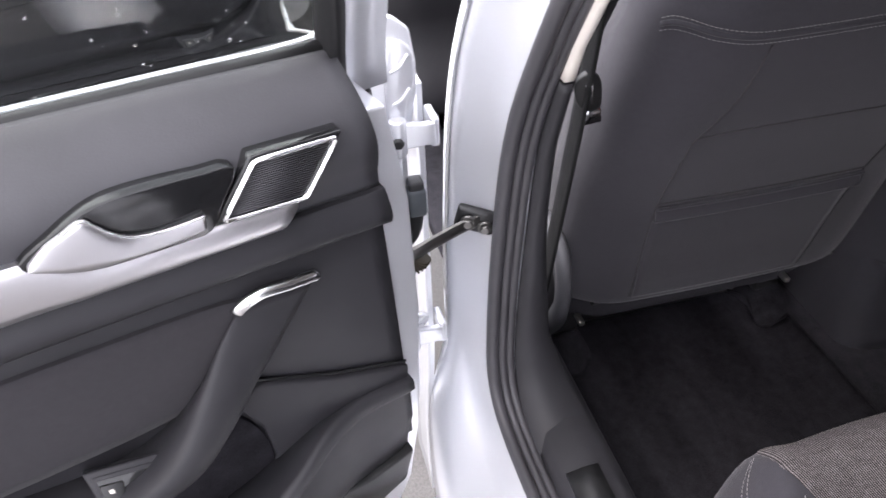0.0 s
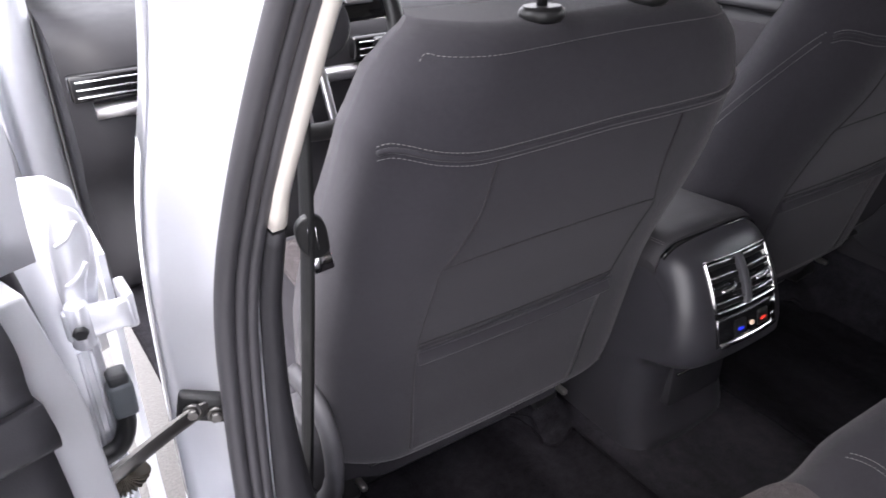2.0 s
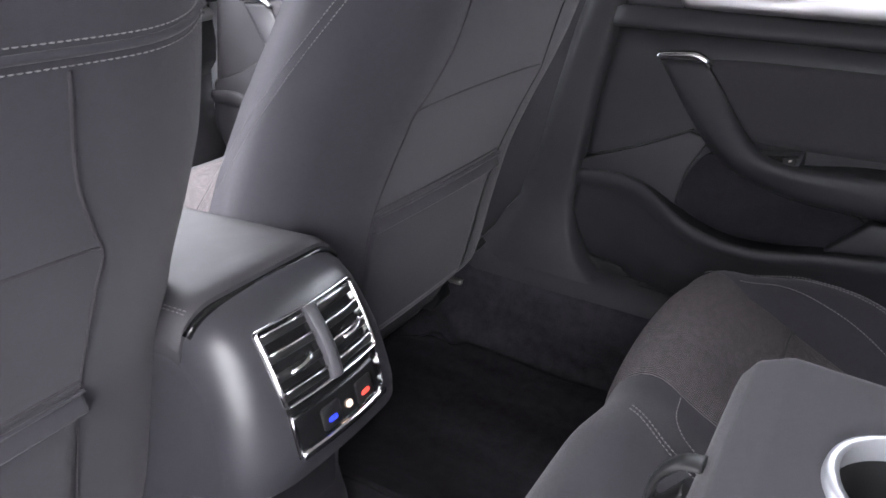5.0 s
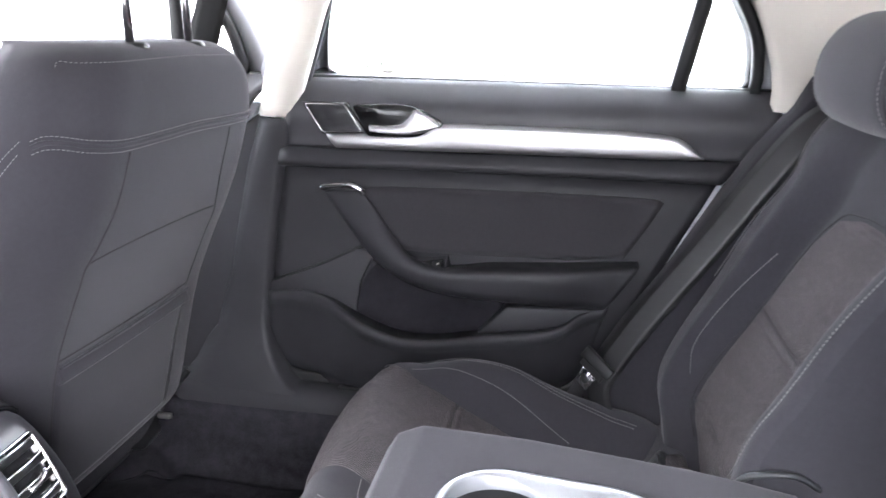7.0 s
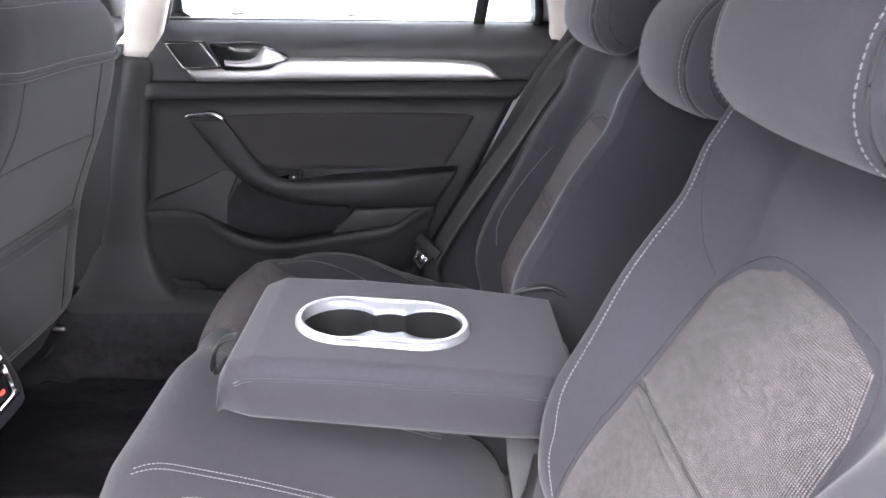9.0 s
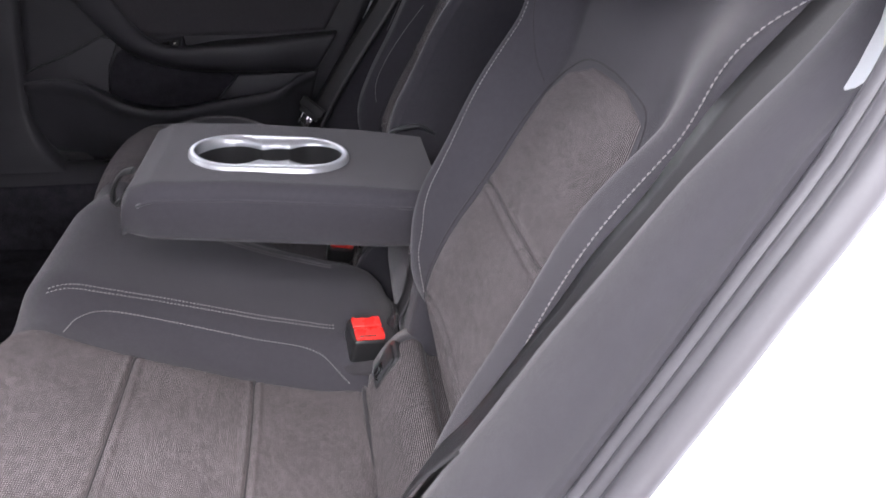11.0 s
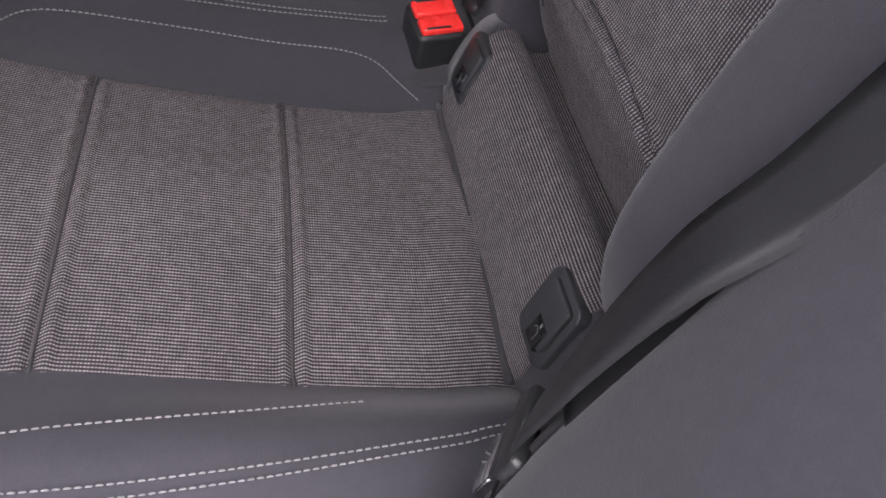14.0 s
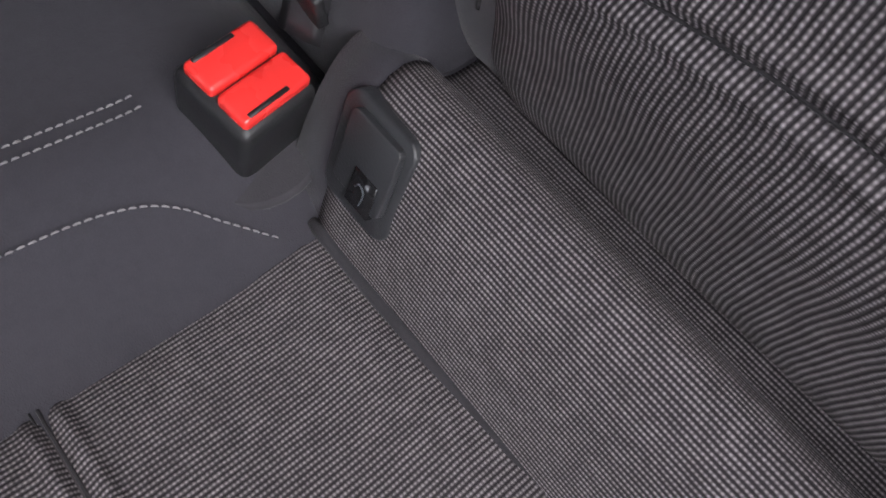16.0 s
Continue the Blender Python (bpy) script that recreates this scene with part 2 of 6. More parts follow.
def woven(name, dark, light, pu=0.0023, pv=0.0019):
    """Ribbed seat weave: rows of pale threads crossing a brown-grey ground, in metres along the cloth."""
    m, nt, b = mat_base(name, 0.9, 0, 0.15)
    uv = nt.nodes.new("ShaderNodeUVMap")
    uv.uv_map = "uv"
    wob = node(nt, "ShaderNodeTexNoise", Scale=28.0, Detail=4.0)
    nt.links.new(uv.outputs[0], wob.inputs["Vector"])
    sep = nt.nodes.new("ShaderNodeSeparateXYZ")
    nt.links.new(uv.outputs[0], sep.inputs[0])
    jit = calc(nt, "MULTIPLY", calc(nt, "SUBTRACT", wob.outputs["Fac"], 0.5), 2.2)
    u = calc(nt, "ADD", calc(nt, "MULTIPLY", sep.outputs[0], 2 * math.pi / pu), jit)
    v = calc(nt, "ADD", calc(nt, "MULTIPLY", sep.outputs[1], 2 * math.pi / pv), jit)
    row = calc(nt, "ADD", calc(nt, "MULTIPLY", calc(nt, "SINE", u), 0.5), 0.5)
    dot = calc(nt, "ADD", calc(nt, "MULTIPLY", calc(nt, "SINE", v), 0.5), 0.5)
    h = calc(nt, "MULTIPLY", row, calc(nt, "ADD", calc(nt, "MULTIPLY", dot, 0.42), 0.58))
    yarn = calc(nt, "ADD", calc(nt, "MULTIPLY", noise_tex(nt, 420, 2, uv.outputs[0]), 0.5), calc(nt, "MULTIPLY", noise_tex(nt, 110, 4, uv.outputs[0]), 0.55))
    broad = noise_tex(nt, 9, 4, uv.outputs[0])
    k = calc(nt, "ADD", calc(nt, "MULTIPLY", h, 0.85), calc(nt, "MULTIPLY", calc(nt, "SUBTRACT", yarn, 0.50), 0.75))
    k = calc(nt, "ADD", k, calc(nt, "MULTIPLY", calc(nt, "SUBTRACT", broad, 0.5), 0.25))
    nt.links.new(ramp(nt, k, [(0.14, dark), (0.50, [lerp(a, c, 0.30) for a, c in zip(dark, light)]), (0.95, light)]), b.inputs["Base Color"])
    b.inputs["Sheen Weight"].default_value = 0.06
    b.inputs["Sheen Roughness"].default_value = 0.5
    b.inputs["Sheen Tint"].default_value = (0.85, 0.78, 0.76, 1)
    bump(nt, b, h, 0.5, 0.0009)
    return m


def carpet(name, col):
    m, nt, b = mat_base(name, 1.0, 0, 0.05)
    mp = nt.nodes.new("ShaderNodeMapping")                      # brushed streaks in the pile
    mp.inputs["Scale"].default_value = (1.0, 0.28, 1.0)
    mp.inputs["Rotation"].default_value = (0, 0, 0.5)
    nt.links.new(objcoord(nt), mp.inputs[0])
    fine, mid, big = noise_tex(nt, 700, 3), noise_tex(nt, 60, 4), noise_tex(nt, 14, 4, mp.outputs[0])
    k = calc(nt, "ADD", calc(nt, "MULTIPLY", fine, 0.36), calc(nt, "ADD", calc(nt, "MULTIPLY", mid, 0.20), calc(nt, "MULTIPLY", big, 0.44)))
    nt.links.new(ramp(nt, k, [(0.36, [c * 0.35 for c in col]), (0.64, [c * 1.9 for c in col])]), b.inputs["Base Color"])
    b.inputs["Sheen Weight"].default_value = 0.0
    bump(nt, b, k, 0.9, 0.004)
    return m


def metal(name, col, rough=0.2, wear=0.1, brushed=0.0):
    m, nt, b = mat_base(name, rough, 1.0)
    b.inputs["Base Color"].default_value = (*col, 1)
    r = calc(nt, "ADD", calc(nt, "MULTIPLY", noise_tex(nt, 60, 4), wear), rough - wear / 2)
    nt.links.new(r, b.inputs["Roughness"])
    if brushed:
        mp = nt.nodes.new("ShaderNodeMapping")
        mp.inputs["Scale"].default_value = (3, 3, 900)
        nt.links.new(objcoord(nt), mp.inputs[0])
        bump(nt, b, noise_tex(nt, 1.0, 2, mp.outputs[0]), brushed, 0.0002)
    return m


def car_paint(name, col):
    m, nt, b = mat_base(name, 0.38, 0.55)
    flake = noise_tex(nt, 2500, 1)
    big = noise_tex(nt, 4, 4)
    k = calc(nt, "ADD", calc(nt, "MULTIPLY", flake, 0.5), calc(nt, "MULTIPLY", big, 0.5))
    nt.links.new(ramp(nt, k, [(0.3, [c * 0.88 for c in col]), (0.7, [min(1, c * 1.08) for c in col])]), b.inputs["Base Color"])
    b.inputs["Coat Weight"].default_value = 0.8
    b.inputs["Coat Roughness"].default_value = 0.06
    return m


def glow(name, col, strength):
    m, nt, b = mat_base(name, 0.4)
    b.inputs["Base Color"].default_value = (*[c * 0.5 for c in col], 1)
    b.inputs["Emission Color"].default_value = (*col, 1)
    b.inputs["Emission Strength"].default_value = strength
    return m


def glass_mat(name, tint, droplets=False):
    m, nt, b = mat_base(name, 0.02, 0, 0.5)
    b.inputs["Base Color"].default_value = (*tint, 1)
    b.inputs["Transmission Weight"].default_value = 1.0
    b.inputs["IOR"].default_value = 1.45
    return m


PLAIN = cloth("plain_seat_cloth", (0.0375, 0.0357, 0.0424), sheen=0.20)
SIDE_CLOTH = cloth("side_trim_cloth", (0.031, 0.0297, 0.0352), 0.25, sheen=0.2)
PLAIN_DARK = cloth("dark_seat_cloth", (0.036, 0.034, 0.038))
STRIPE = woven("ribbed_seat_weave", (0.0210, 0.0180, 0.0202), (0.272, 0.246, 0.257))
SEAM_CORD = cloth("seam_cord", (0.030, 0.028, 0.030), 0.2)
THREAD = cloth("stitch_thread", (0.20, 0.19, 0.195), 0.1, 2500, 0.1)
DARK_PLASTIC = grained("charcoal_plastic", (0.026, 0.0253, 0.0290), 0.52, spec=0.26)
SOFT_PLASTIC = grained("soft_grey_trim", (0.046, 0.045, 0.051), 0.52, 600, spec=0.5)
BLACK_PLASTIC = grained("black_plastic", (0.016, 0.016, 0.017), 0.38, 1100)
GLOSS_BLACK = grained("gloss_black", (0.010, 0.010, 0.011), 0.14, 300, 0.00005, 0.1, 0.5, 0.1)
RUBBER = grained("door_seal_rubber", (0.052, 0.050, 0.056), 0.42, 400, 0.0002)
CREAM = grained("pale_pillar_trim", (0.62, 0.58, 0.53), 0.7, 900, 0.0003, 0.05)
HEADLINER = cloth("pale_headliner", (0.60, 0.57, 0.53), 0.06)
CARPET = carpet("charcoal_carpet", (0.0235, 0.0225, 0.0266))
MAT_CLOTH = carpet("floor_mat_pile", (0.0165, 0.0157, 0.0188))
CHROME = metal("chrome", (0.86, 0.86, 0.87), 0.08, 0.06)
SATIN_CHROME = metal("satin_chrome", (0.78, 0.78, 0.79), 0.24, 0.08)
ALU = metal("satin_aluminium", (0.55, 0.54, 0.56), 0.42, 0.1, 0.15)
STEEL = metal("zinc_steel", (0.55, 0.54, 0.52), 0.35, 0.25)
PAINT = car_paint("silver_paint", (0.70, 0.71, 0.75))
RED = grained("red_plastic", (0.75, 0.035, 0.03), 0.28, 800, 0.00005, 0.06, 0.5, 0.2)
BELT = grained("belt_webbing", (0.016, 0.0155, 0.0172), 0.44, 1200, 0.0003, 0.18, 0.5)
GREY_PLASTIC = grained("mid_grey_plastic", (0.080, 0.090, 0.100), 0.42)
CUP_RING = car_paint("satin_silver_ring", (0.42, 0.43, 0.46))
SHIELD_GREY = grained("seat_shield_grey", (0.085, 0.083, 0.092), 0.48, 800)
SHROUD = grained("satin_console_shroud", (0.038, 0.037, 0.043), 0.33, 900, 0.0002, 0.12, 0.5)
DARK_STEEL = metal("greased_dark_steel", (0.16, 0.155, 0.15), 0.38, 0.2)
BOOT = grained("brown_rubber_boot", (0.060, 0.050, 0.036), 0.55, 300)
LID_SKIN = grained("console_lid_skin", (0.046, 0.044, 0.048), 0.62, 700, 0.0004, 0.15, 0.3)
GLASS = glass_mat("window_glass", (0.93, 0.96, 0.95))
DARK_GLASS = glass_mat("wet_side_glass", (0.45, 0.48, 0.47))


# ---- car shell: floor, sills, pillars, roof ----
def lr(side, x):
    """x on the left (-1) or right (1) side of the car's middle."""
    return CX + side * x


# line of the door opening's flange on one side: distance from the middle, y, z
FLANGE = [(0.700, 0.30, 0.535), (0.704, 0.262, 0.570), (0.706, 0.216, 0.632), (0.706, 0.162, 0.73), (0.706, 0.096, 0.83), (0.706, 0.044, 0.93), (0.704, 0.015, 0.985),
          (0.700, -0.020, 1.05), (0.694, -0.039, 1.11), (0.680, -0.021, 1.18), (0.655, 0.045, 1.275), (0.625, 0.18, 1.355), (0.605, 0.36, 1.395),
          (0.610, 0.54, 1.385), (0.632, 0.635, 1.32), (0.665, 0.69, 1.20), (0.693, 0.742, 1.06), (0.705, 0.775, 0.95), (0.708, 0.797, 0.80),
          (0.708, 0.808, 0.67), (0.708, 0.803, 0.60), (0.706, 0.776, 0.552), (0.704, 0.715, 0.531), (0.702, 0.60, 0.528), (0.700, 0.44, 0.528)]


def body_side(side):
    path = spline([(d, y, z) for d, y, z in FLANGE], 150, True)
    n = len(path)
    prof = [(0.0, 0.006), (0.002, 0.0), (0.006, -0.004), (0.030, -0.012), (0.056, -0.022), (0.070, -0.042), (0.082, -0.085), (0.094, -0.108), (0.118, -0.120),
            (0.150, -0.126), (0.152, -0.10), (0.10, -0.06), (0.05, 0.02), (0.0, 0.03)]
    rings = []
    for i, p in enumerate(path):
        t = (path[(i + 1) % n] - path[i - 1]).normalized()
        o = Vector((0, t.z, -t.y))                      # away from the opening, in its plane
        if o.length < 1e-5:
            o = Vector((0, 1, 0))
        o.normalize()
        c = Vector((0.65, 0.42, 0.85)) - p
        if o.dot(Vector((0, c.y, c.z))) > 0:
            o = -o
        k = 0.55 + 0.45 * smooth01(1.02, 1.10, 1.25 - 0.15 * (p.y > 0.5) - (p.z - 1.0)) if p.z > 1.1 else 1.0
        pil = smooth01(0.60, 0.74, p.y) * smooth01(0.50, 0.62, p.z)      # the middle pillar is slimmer
        ring = []
        for a, b in prof:
            a2, b2 = min(a, 0.100 - 0.02 * (a > 0.12)), max(b, -0.052)
            ring.append(Vector((lr(side, p.x - lerp(b, b2, pil)), p.y + o.y * lerp(a * k, a2, pil), p.z + o.z * lerp(a * k, a2, pil))))
        rings.append(ring)
    body = thing("car_body", (lr(side, 0.75), 0.4, 0.4), "silver painted door jamb and sill round the rear door opening", "car body")
    part("door_jamb", rings_bm(rings, True, True), PAINT, body)
    seal = []
    for off, r, name in ((0.016, 0.0085, "outer_lip"), (0.003, 0.0065, "inner_lip"), (-0.007, 0.0060, "trim_lip")):
        line = []
        for i, p in enumerate(path):
            t = (path[(i + 1) % n] - path[i - 1]).normalized()
            o = Vector((0, t.z, -t.y)).normalized()
            c = Vector((0.65, 0.42, 0.85)) - p
            if o.dot(Vector((0, c.y, c.z))) > 0:
                o = -o
            line.append(Vector((lr(side, p.x + off), p.y - o.y * 0.004, p.z - o.z * 0.004)))
        seal.append((name, tube_bm(line, r, 8, True, 1.0, (1, 0, 0))))
    rub = thing("door_seal", (lr(side, 0.70), 0.4, 0.447), "dark grey ribbed rubber seal round the door opening", "door seal")
    for name, bm in seal:
        part(name, bm, RUBBER, rub)
    return body


left_body = body_side(-1)
body_side(1)

# floor with a raised middle tunnel and carpeted kick walls under the sills
RAILS = (-0.525, -0.155, 0.200, 0.570)             # x of the four front seat rails


def floor_z(d, y):
    z = 0.393 + 0.027 * (1 - smooth01(0.13, 0.26, abs(d))) + 0.060 * (1 - smooth01(0.07, 0.13, abs(d))) * smooth01(0.80, 0.90, y)
    hump = max(math.exp(-(((CX + d - x) / 0.040) ** 4)) for x in RAILS)
    return z + 0.055 * hump * smooth01(0.938, 0.975, y) + 0.132 * smooth01(0.560, 0.598, abs(d))


rows = [[Vector((CX + d, y, floor_z(d, y) + 0.006 * noise.noise((d * 6, y * 6, 0)))) for d in np.linspace(-0.70, 0.70, 141)] for y in np.linspace(-0.12, 2.55, 200)]
part("floor", sheet_bm(rows, 0.02, (0, 0, -1)), CARPET)
tagged(bpy.data.objects["floor"], "charcoal carpet over the car floor and its raised tunnel", "carpet", kind="structure")


def floor_mat(side):
    """A pile mat draped over the footwell, bound with a thin welt."""
    def lay(d, y, lift):
        return Vector((lr(side, d), y, floor_z(d, y) + 0.006 * noise.noise((side * d * 6, y * 6, 0)) + lift))
    def end(d):                                        # the mat is cut out round the seat rails
        return 1.15 - 0.222 * max(math.exp(-(((lr(side, d) - x) / 0.060) ** 4)) for x in RAILS)
    ys, ds = (0.40, 1.15), (0.145, 0.548)
    out = [[lay(d, lerp(0.40, end(d), k / 44), 0.007) for d in np.linspace(*ds, 45)] for k in range(45)]
    ob = part("floor_mat", sheet_bm(out, 0.006, (0, 0, -1)), MAT_CLOTH)
    tagged(ob, "thin charcoal pile mat lying in the rear footwell", "floor mat", "rear floor mats")
    ring = [(ds[0], y) for y in np.linspace(ys[0], end(ds[0]), 24)] + [(d, end(d)) for d in np.linspace(*ds, 30)] + [(ds[1], y) for y in np.linspace(end(ds[1]), ys[0], 24)] + [(d, ys[0]) for d in np.linspace(ds[1], ds[0], 12)]
    part("welt", tube_bm([lay(p.x, p.y, 0.006) for p in spline([(d, y, 0) for d, y in ring[::2]], 160, True)], 0.0020, 6, True), MAT_CLOTH, ob)


floor_mat(-1)
floor_mat(1)


def sill_trim(side):
    pts = []
    for k in range(40):
        y = 0.27 + k * 0.80 / 39
        up = 0.012 * (1 - smooth01(0.27, 0.40, y))
        pts.append([Vector((lr(side, a), y, z + up)) for a, z in ((0.695, 0.533), (0.676, 0.549), (0.645, 0.556), (0.622, 0.553), (0.607, 0.543), (0.598, 0.524), (0.600, 0.47), (0.66, 0.47))])
    ob = part("sill_trim", rings_bm(pts), DARK_PLASTIC)
    tagged(ob, "charcoal plastic scuff trim along the inner door sill", "sill trim")
    plate = [[Vector((lr(side, a), 0.40 + 0.26 * k / 11, z)) for a, z in ((0.676, 0.5525), (0.655, 0.5575), (0.635, 0.5585))] for k in range(12)]
    part("tread_insert", sheet_bm(plate, 0.004, (0, 0, -1)), BLACK_PLASTIC, ob)


sill_trim(-1)
sill_trim(1)


def b_pillar(side):
    """Inner trim of the middle pillar: dark below, pale above."""
    def ring(z):
        y0 = interp(z, [0.50, 0.53, 0.55, 0.58, 0.62, 0.67, 0.80, 0.95, 1.06, 1.20, 1.32, 1.40], [0.66, 0.690, 0.730, 0.765, 0.783, 0.790, 0.780, 0.758, 0.728, 0.675, 0.615, 0.56])
        w = interp(z, [0.50, 0.53, 0.58, 0.65, 0.75, 1.03, 1.4], [0.34, 0.27, 0.17, 0.105, 0.080, 0.062, 0.09])
        o = interp(z, [0.44, 0.95, 1.06, 1.2, 1.4], [0.695, 0.690, 0.682, 0.655, 0.61])
        i = o - interp(z, [0.50, 0.54, 0.58, 0.65, 1.0, 1.4], [0.096, 0.086, 0.066, 0.046, 0.032, 0.03]) * (1 - (0.45 if side < 0 else 0.1) * smooth01(0.6, 0.9, z))
        return [Vector((lr(side, a), b, z)) for a, b in ((o, y0), (lerp(o, i, 0.55), y0 + 0.001), (i + 0.003, y0 + 0.007), (i, y0 + 0.018), (i, y0 + w * 0.75), (i + 0.012, y0 + w), (o, y0 + w + 0.01))]
    t = thing("b_pillar_trim", (lr(side, 0.67), 0.82, 0.44), "pillar trim, charcoal plastic below and pale above", "pillar trim")
    part("lower_trim", rings_bm([ring(lerp(0.50, 1.028, k / 36)) for k in range(37)]), DARK_PLASTIC, t)
    part("upper_trim", rings_bm([ring(lerp(1.031, 1.41, k / 24)) for k in range(25)]), CREAM, t, "pale cream upper pillar trim")


b_pillar(-1)
b_pillar(1)

# roof with its lining, the far pillars and the tail of the body
roof = []
for i in range(24):
    y = -1.35 + i * 2.75 / 23
    roof.append([Vector((CX + s, y, 1.435 - 0.10 * abs(s / 0.62) ** 3 - 0.07 * smooth01(0.6, 1.4, y) - 0.05 * smooth01(-0.5, -1.35, y) + 0.0)) for s in np.linspace(-0.62, 0.62, 21)])
part("ceiling", sheet_bm(roof, 0.02, (0, 0, 1)), HEADLINER)
tagged(bpy.data.objects["ceiling"], "pale cloth roof lining of the car", "ceiling", kind="structure")
skin = part("car_roof", sheet_bm([[p + Vector((0, 0, 0.028)) for p in r] for r in roof], 0.015, (0, 0, 1)), PAINT)
tagged(skin, "silver painted steel car roof", "car roof", kind="structure")


def quarter(side):
    """Body behind the rear doors: wheel-arch trim below the glass, rear pillar above."""
    t = thing("rear_quarter_trim", (lr(side, 0.66), -0.6, 0.4), "dark luggage-bay side trim with a pale rear pillar", "side trim")
    rows = []
    for k in range(12):
        y = -0.12 - k * 1.15 / 11
        rows.append([Vector((lr(side, 0.72), y, 0.35)), Vector((lr(side, 0.70), y, 0.9)), Vector((lr(side, 0.67), y, 1.20)), Vector((lr(side, 0.74), y, 1.21)), Vector((lr(side, 0.80), y, 0.9)), Vector((lr(side, 0.80), y, 0.35))])
    part("side_panel", rings_bm(rows), DARK_PLASTIC, t)
    part("rear_pillar", rings_bm([[Vector((lr(side, lerp(0.69, 0.60, k / 6) + a), lerp(-1.05, -0.85, k / 6) + b, lerp(1.05, 1.42, k / 6))) for a, b in ((0, 0), (0.06, 0.01), (0.06, -0.24), (0, -0.25))] for k in range(7)]), CREAM, t)


quarter(-1)
quarter(1)
# unseen wall across the tail, made tall to hold back daylight from behind
tail = part("tail_blocking_panel", prism_bm([(-1.25, 0.35), (-1.22, 1.02), (-1.20, 1.22), (-1.28, 1.24), (-1.36, 0.35)], CX - 0.7, CX + 0.7, 0.01), DARK_PLASTIC)
tagged(tail, "unseen dark panel closing the luggage bay, raised to hold back rear light", "tailgate trim", kind="structure")
shelf = part("luggage_cover", box_bm(CX, -0.72, 1.03, 1.30, 0.92, 0.012, 0.004), DARK_PLASTIC)
tagged(shelf, "charcoal luggage cover behind the rear seat", "luggage cover")
bulk = part("luggage_floor", box_bm(CX, -0.75, 0.45, 1.38, 1.05, 0.03, 0.004), CARPET)
tagged(bulk, "carpeted luggage floor behind the seats", "luggage floor", kind="structure")


# ---- rear bench ----
CUSH = spline([(0, 0.07, 0.440), (0, 0.12, 0.455), (0, 0.144, 0.490), (0, 0.155, 0.514), (0, 0.170, 0.525), (0, 0.190, 0.5305), (0, 0.22, 0.538), (0, 0.296, 0.568), (0, 0.36, 0.599), (0, 0.423, 0.630), (0, 0.48, 0.658),
               (0, 0.515, 0.677), (0, 0.540, 0.673), (0, 0.560, 0.650), (0, 0.568, 0.61), (0, 0.562, 0.54), (0, 0.545, 0.43)], 150)


def cush_index(y):
    """Index on the profile of a depth y on its upper face."""
    for i, p in enumerate(CUSH):
        if p.y >= y:
            return i
    return len(CUSH) - 1


def cush_lift(a, y, z, right=False):
    """Padding height at a metres from the middle."""
    front = smooth01(0.60, 0.66, z) if y > 0.535 else 1.0
    d = lerp(0.042, 0.012, smooth01(0.15, 0.50, y)) * (1 - smooth01(0.09, 0.19, a)) * (0.35 + 0.65 * front)
    d += 0.006 * math.sin(math.pi * min(1, max(0, (a - 0.19) / 0.29)))
    d += lerp(0.052, 0.008, smooth01(0.16, 0.52, y)) * smooth01(0.455, 0.520, a) * front
    if right:                                # the bolster by the closed door is plumper
        d += lerp(0.034, -0.004, smooth01(0.36, 0.53, y)) * smooth01(0.47, 0.55, a) * front
        d += (0.014 * math.exp(-((y - 0.40) / 0.09) ** 2) - 0.016 * smooth01(0.44, 0.53, y)) * smooth01(0.42, 0.55, a) * front
    return d


def cush_at(s, i, lift=0.0):
    p = CUSH[i]
    q, r = CUSH[max(i - 1, 0)], CUSH[min(i + 1, len(CUSH) - 1)]
    t = (r - q).normalized()
    nrm = Vector((0, -t.z, t.y))
    a = abs(s)
    v = Vector((CX + s, p.y, p.z)) + nrm * (cush_lift(a, p.y, p.z, s > 0) + lift)
    edge = (0.550 if s > 0 else 0.530) - 0.030 * smooth01(0.42, 0.55, p.y)
    if a > edge:
        k = (a - edge) / 0.085
        v.z -= 0.155 * k ** 1.7 * (0.35 + 0.65 * smooth01(0.44, 0.6, p.z))
        v.x -= math.copysign(0.020 * k * k, s)
        v.y -= 0.015 * k * k * smooth01(0.42, 0.56, p.y)
    return v, nrm


def between(fun, s, fi, lift, last):
    """A point between two rows of a padded surface."""
    i = min(int(fi), last - 1)
    return fun(s, i, lift)[0].lerp(fun(s, i + 1, lift)[0], fi - i)


def welt(d, deep):
    """Relief of a sewn seam: a groove between two fine rolls."""
    return -deep * math.exp(-(d / 0.0022) ** 2) - 0.0010 * math.exp(-(d / 0.018) ** 2) + 0.0028 * (math.exp(-((d - 0.0060) / 0.0028) ** 2) + math.exp(-((d + 0.0060) / 0.0028) ** 2))


INNER_Y, INNER_S = [0.10, 0.15, 0.296, 0.424, 0.517, 0.60], [0.163, 0.165, 0.183, 0.205, 0.209, 0.21]
OUTER_Y, OUTER_S = [0.10, 0.15, 0.30, 0.42, 0.48, 0.52, 0.60], [0.470, 0.470, 0.471, 0.474, 0.486, 0.512, 0.520]
bench = thing("rear_seat_cushion", (CX, 0.35, 0.36), "anthracite cloth rear bench with ribbed grey panels and pale stitching", "car seat")
rows = [[cush_at(s, i)[0] for s in np.linspace(-0.615, 0.615, 124)] for i in range(0, 150, 2)]
part("padding", sheet_bm(rows, 0.03, (0, -0.5, -1)), PLAIN, bench)
SEAMS = (0.423, 0.296)


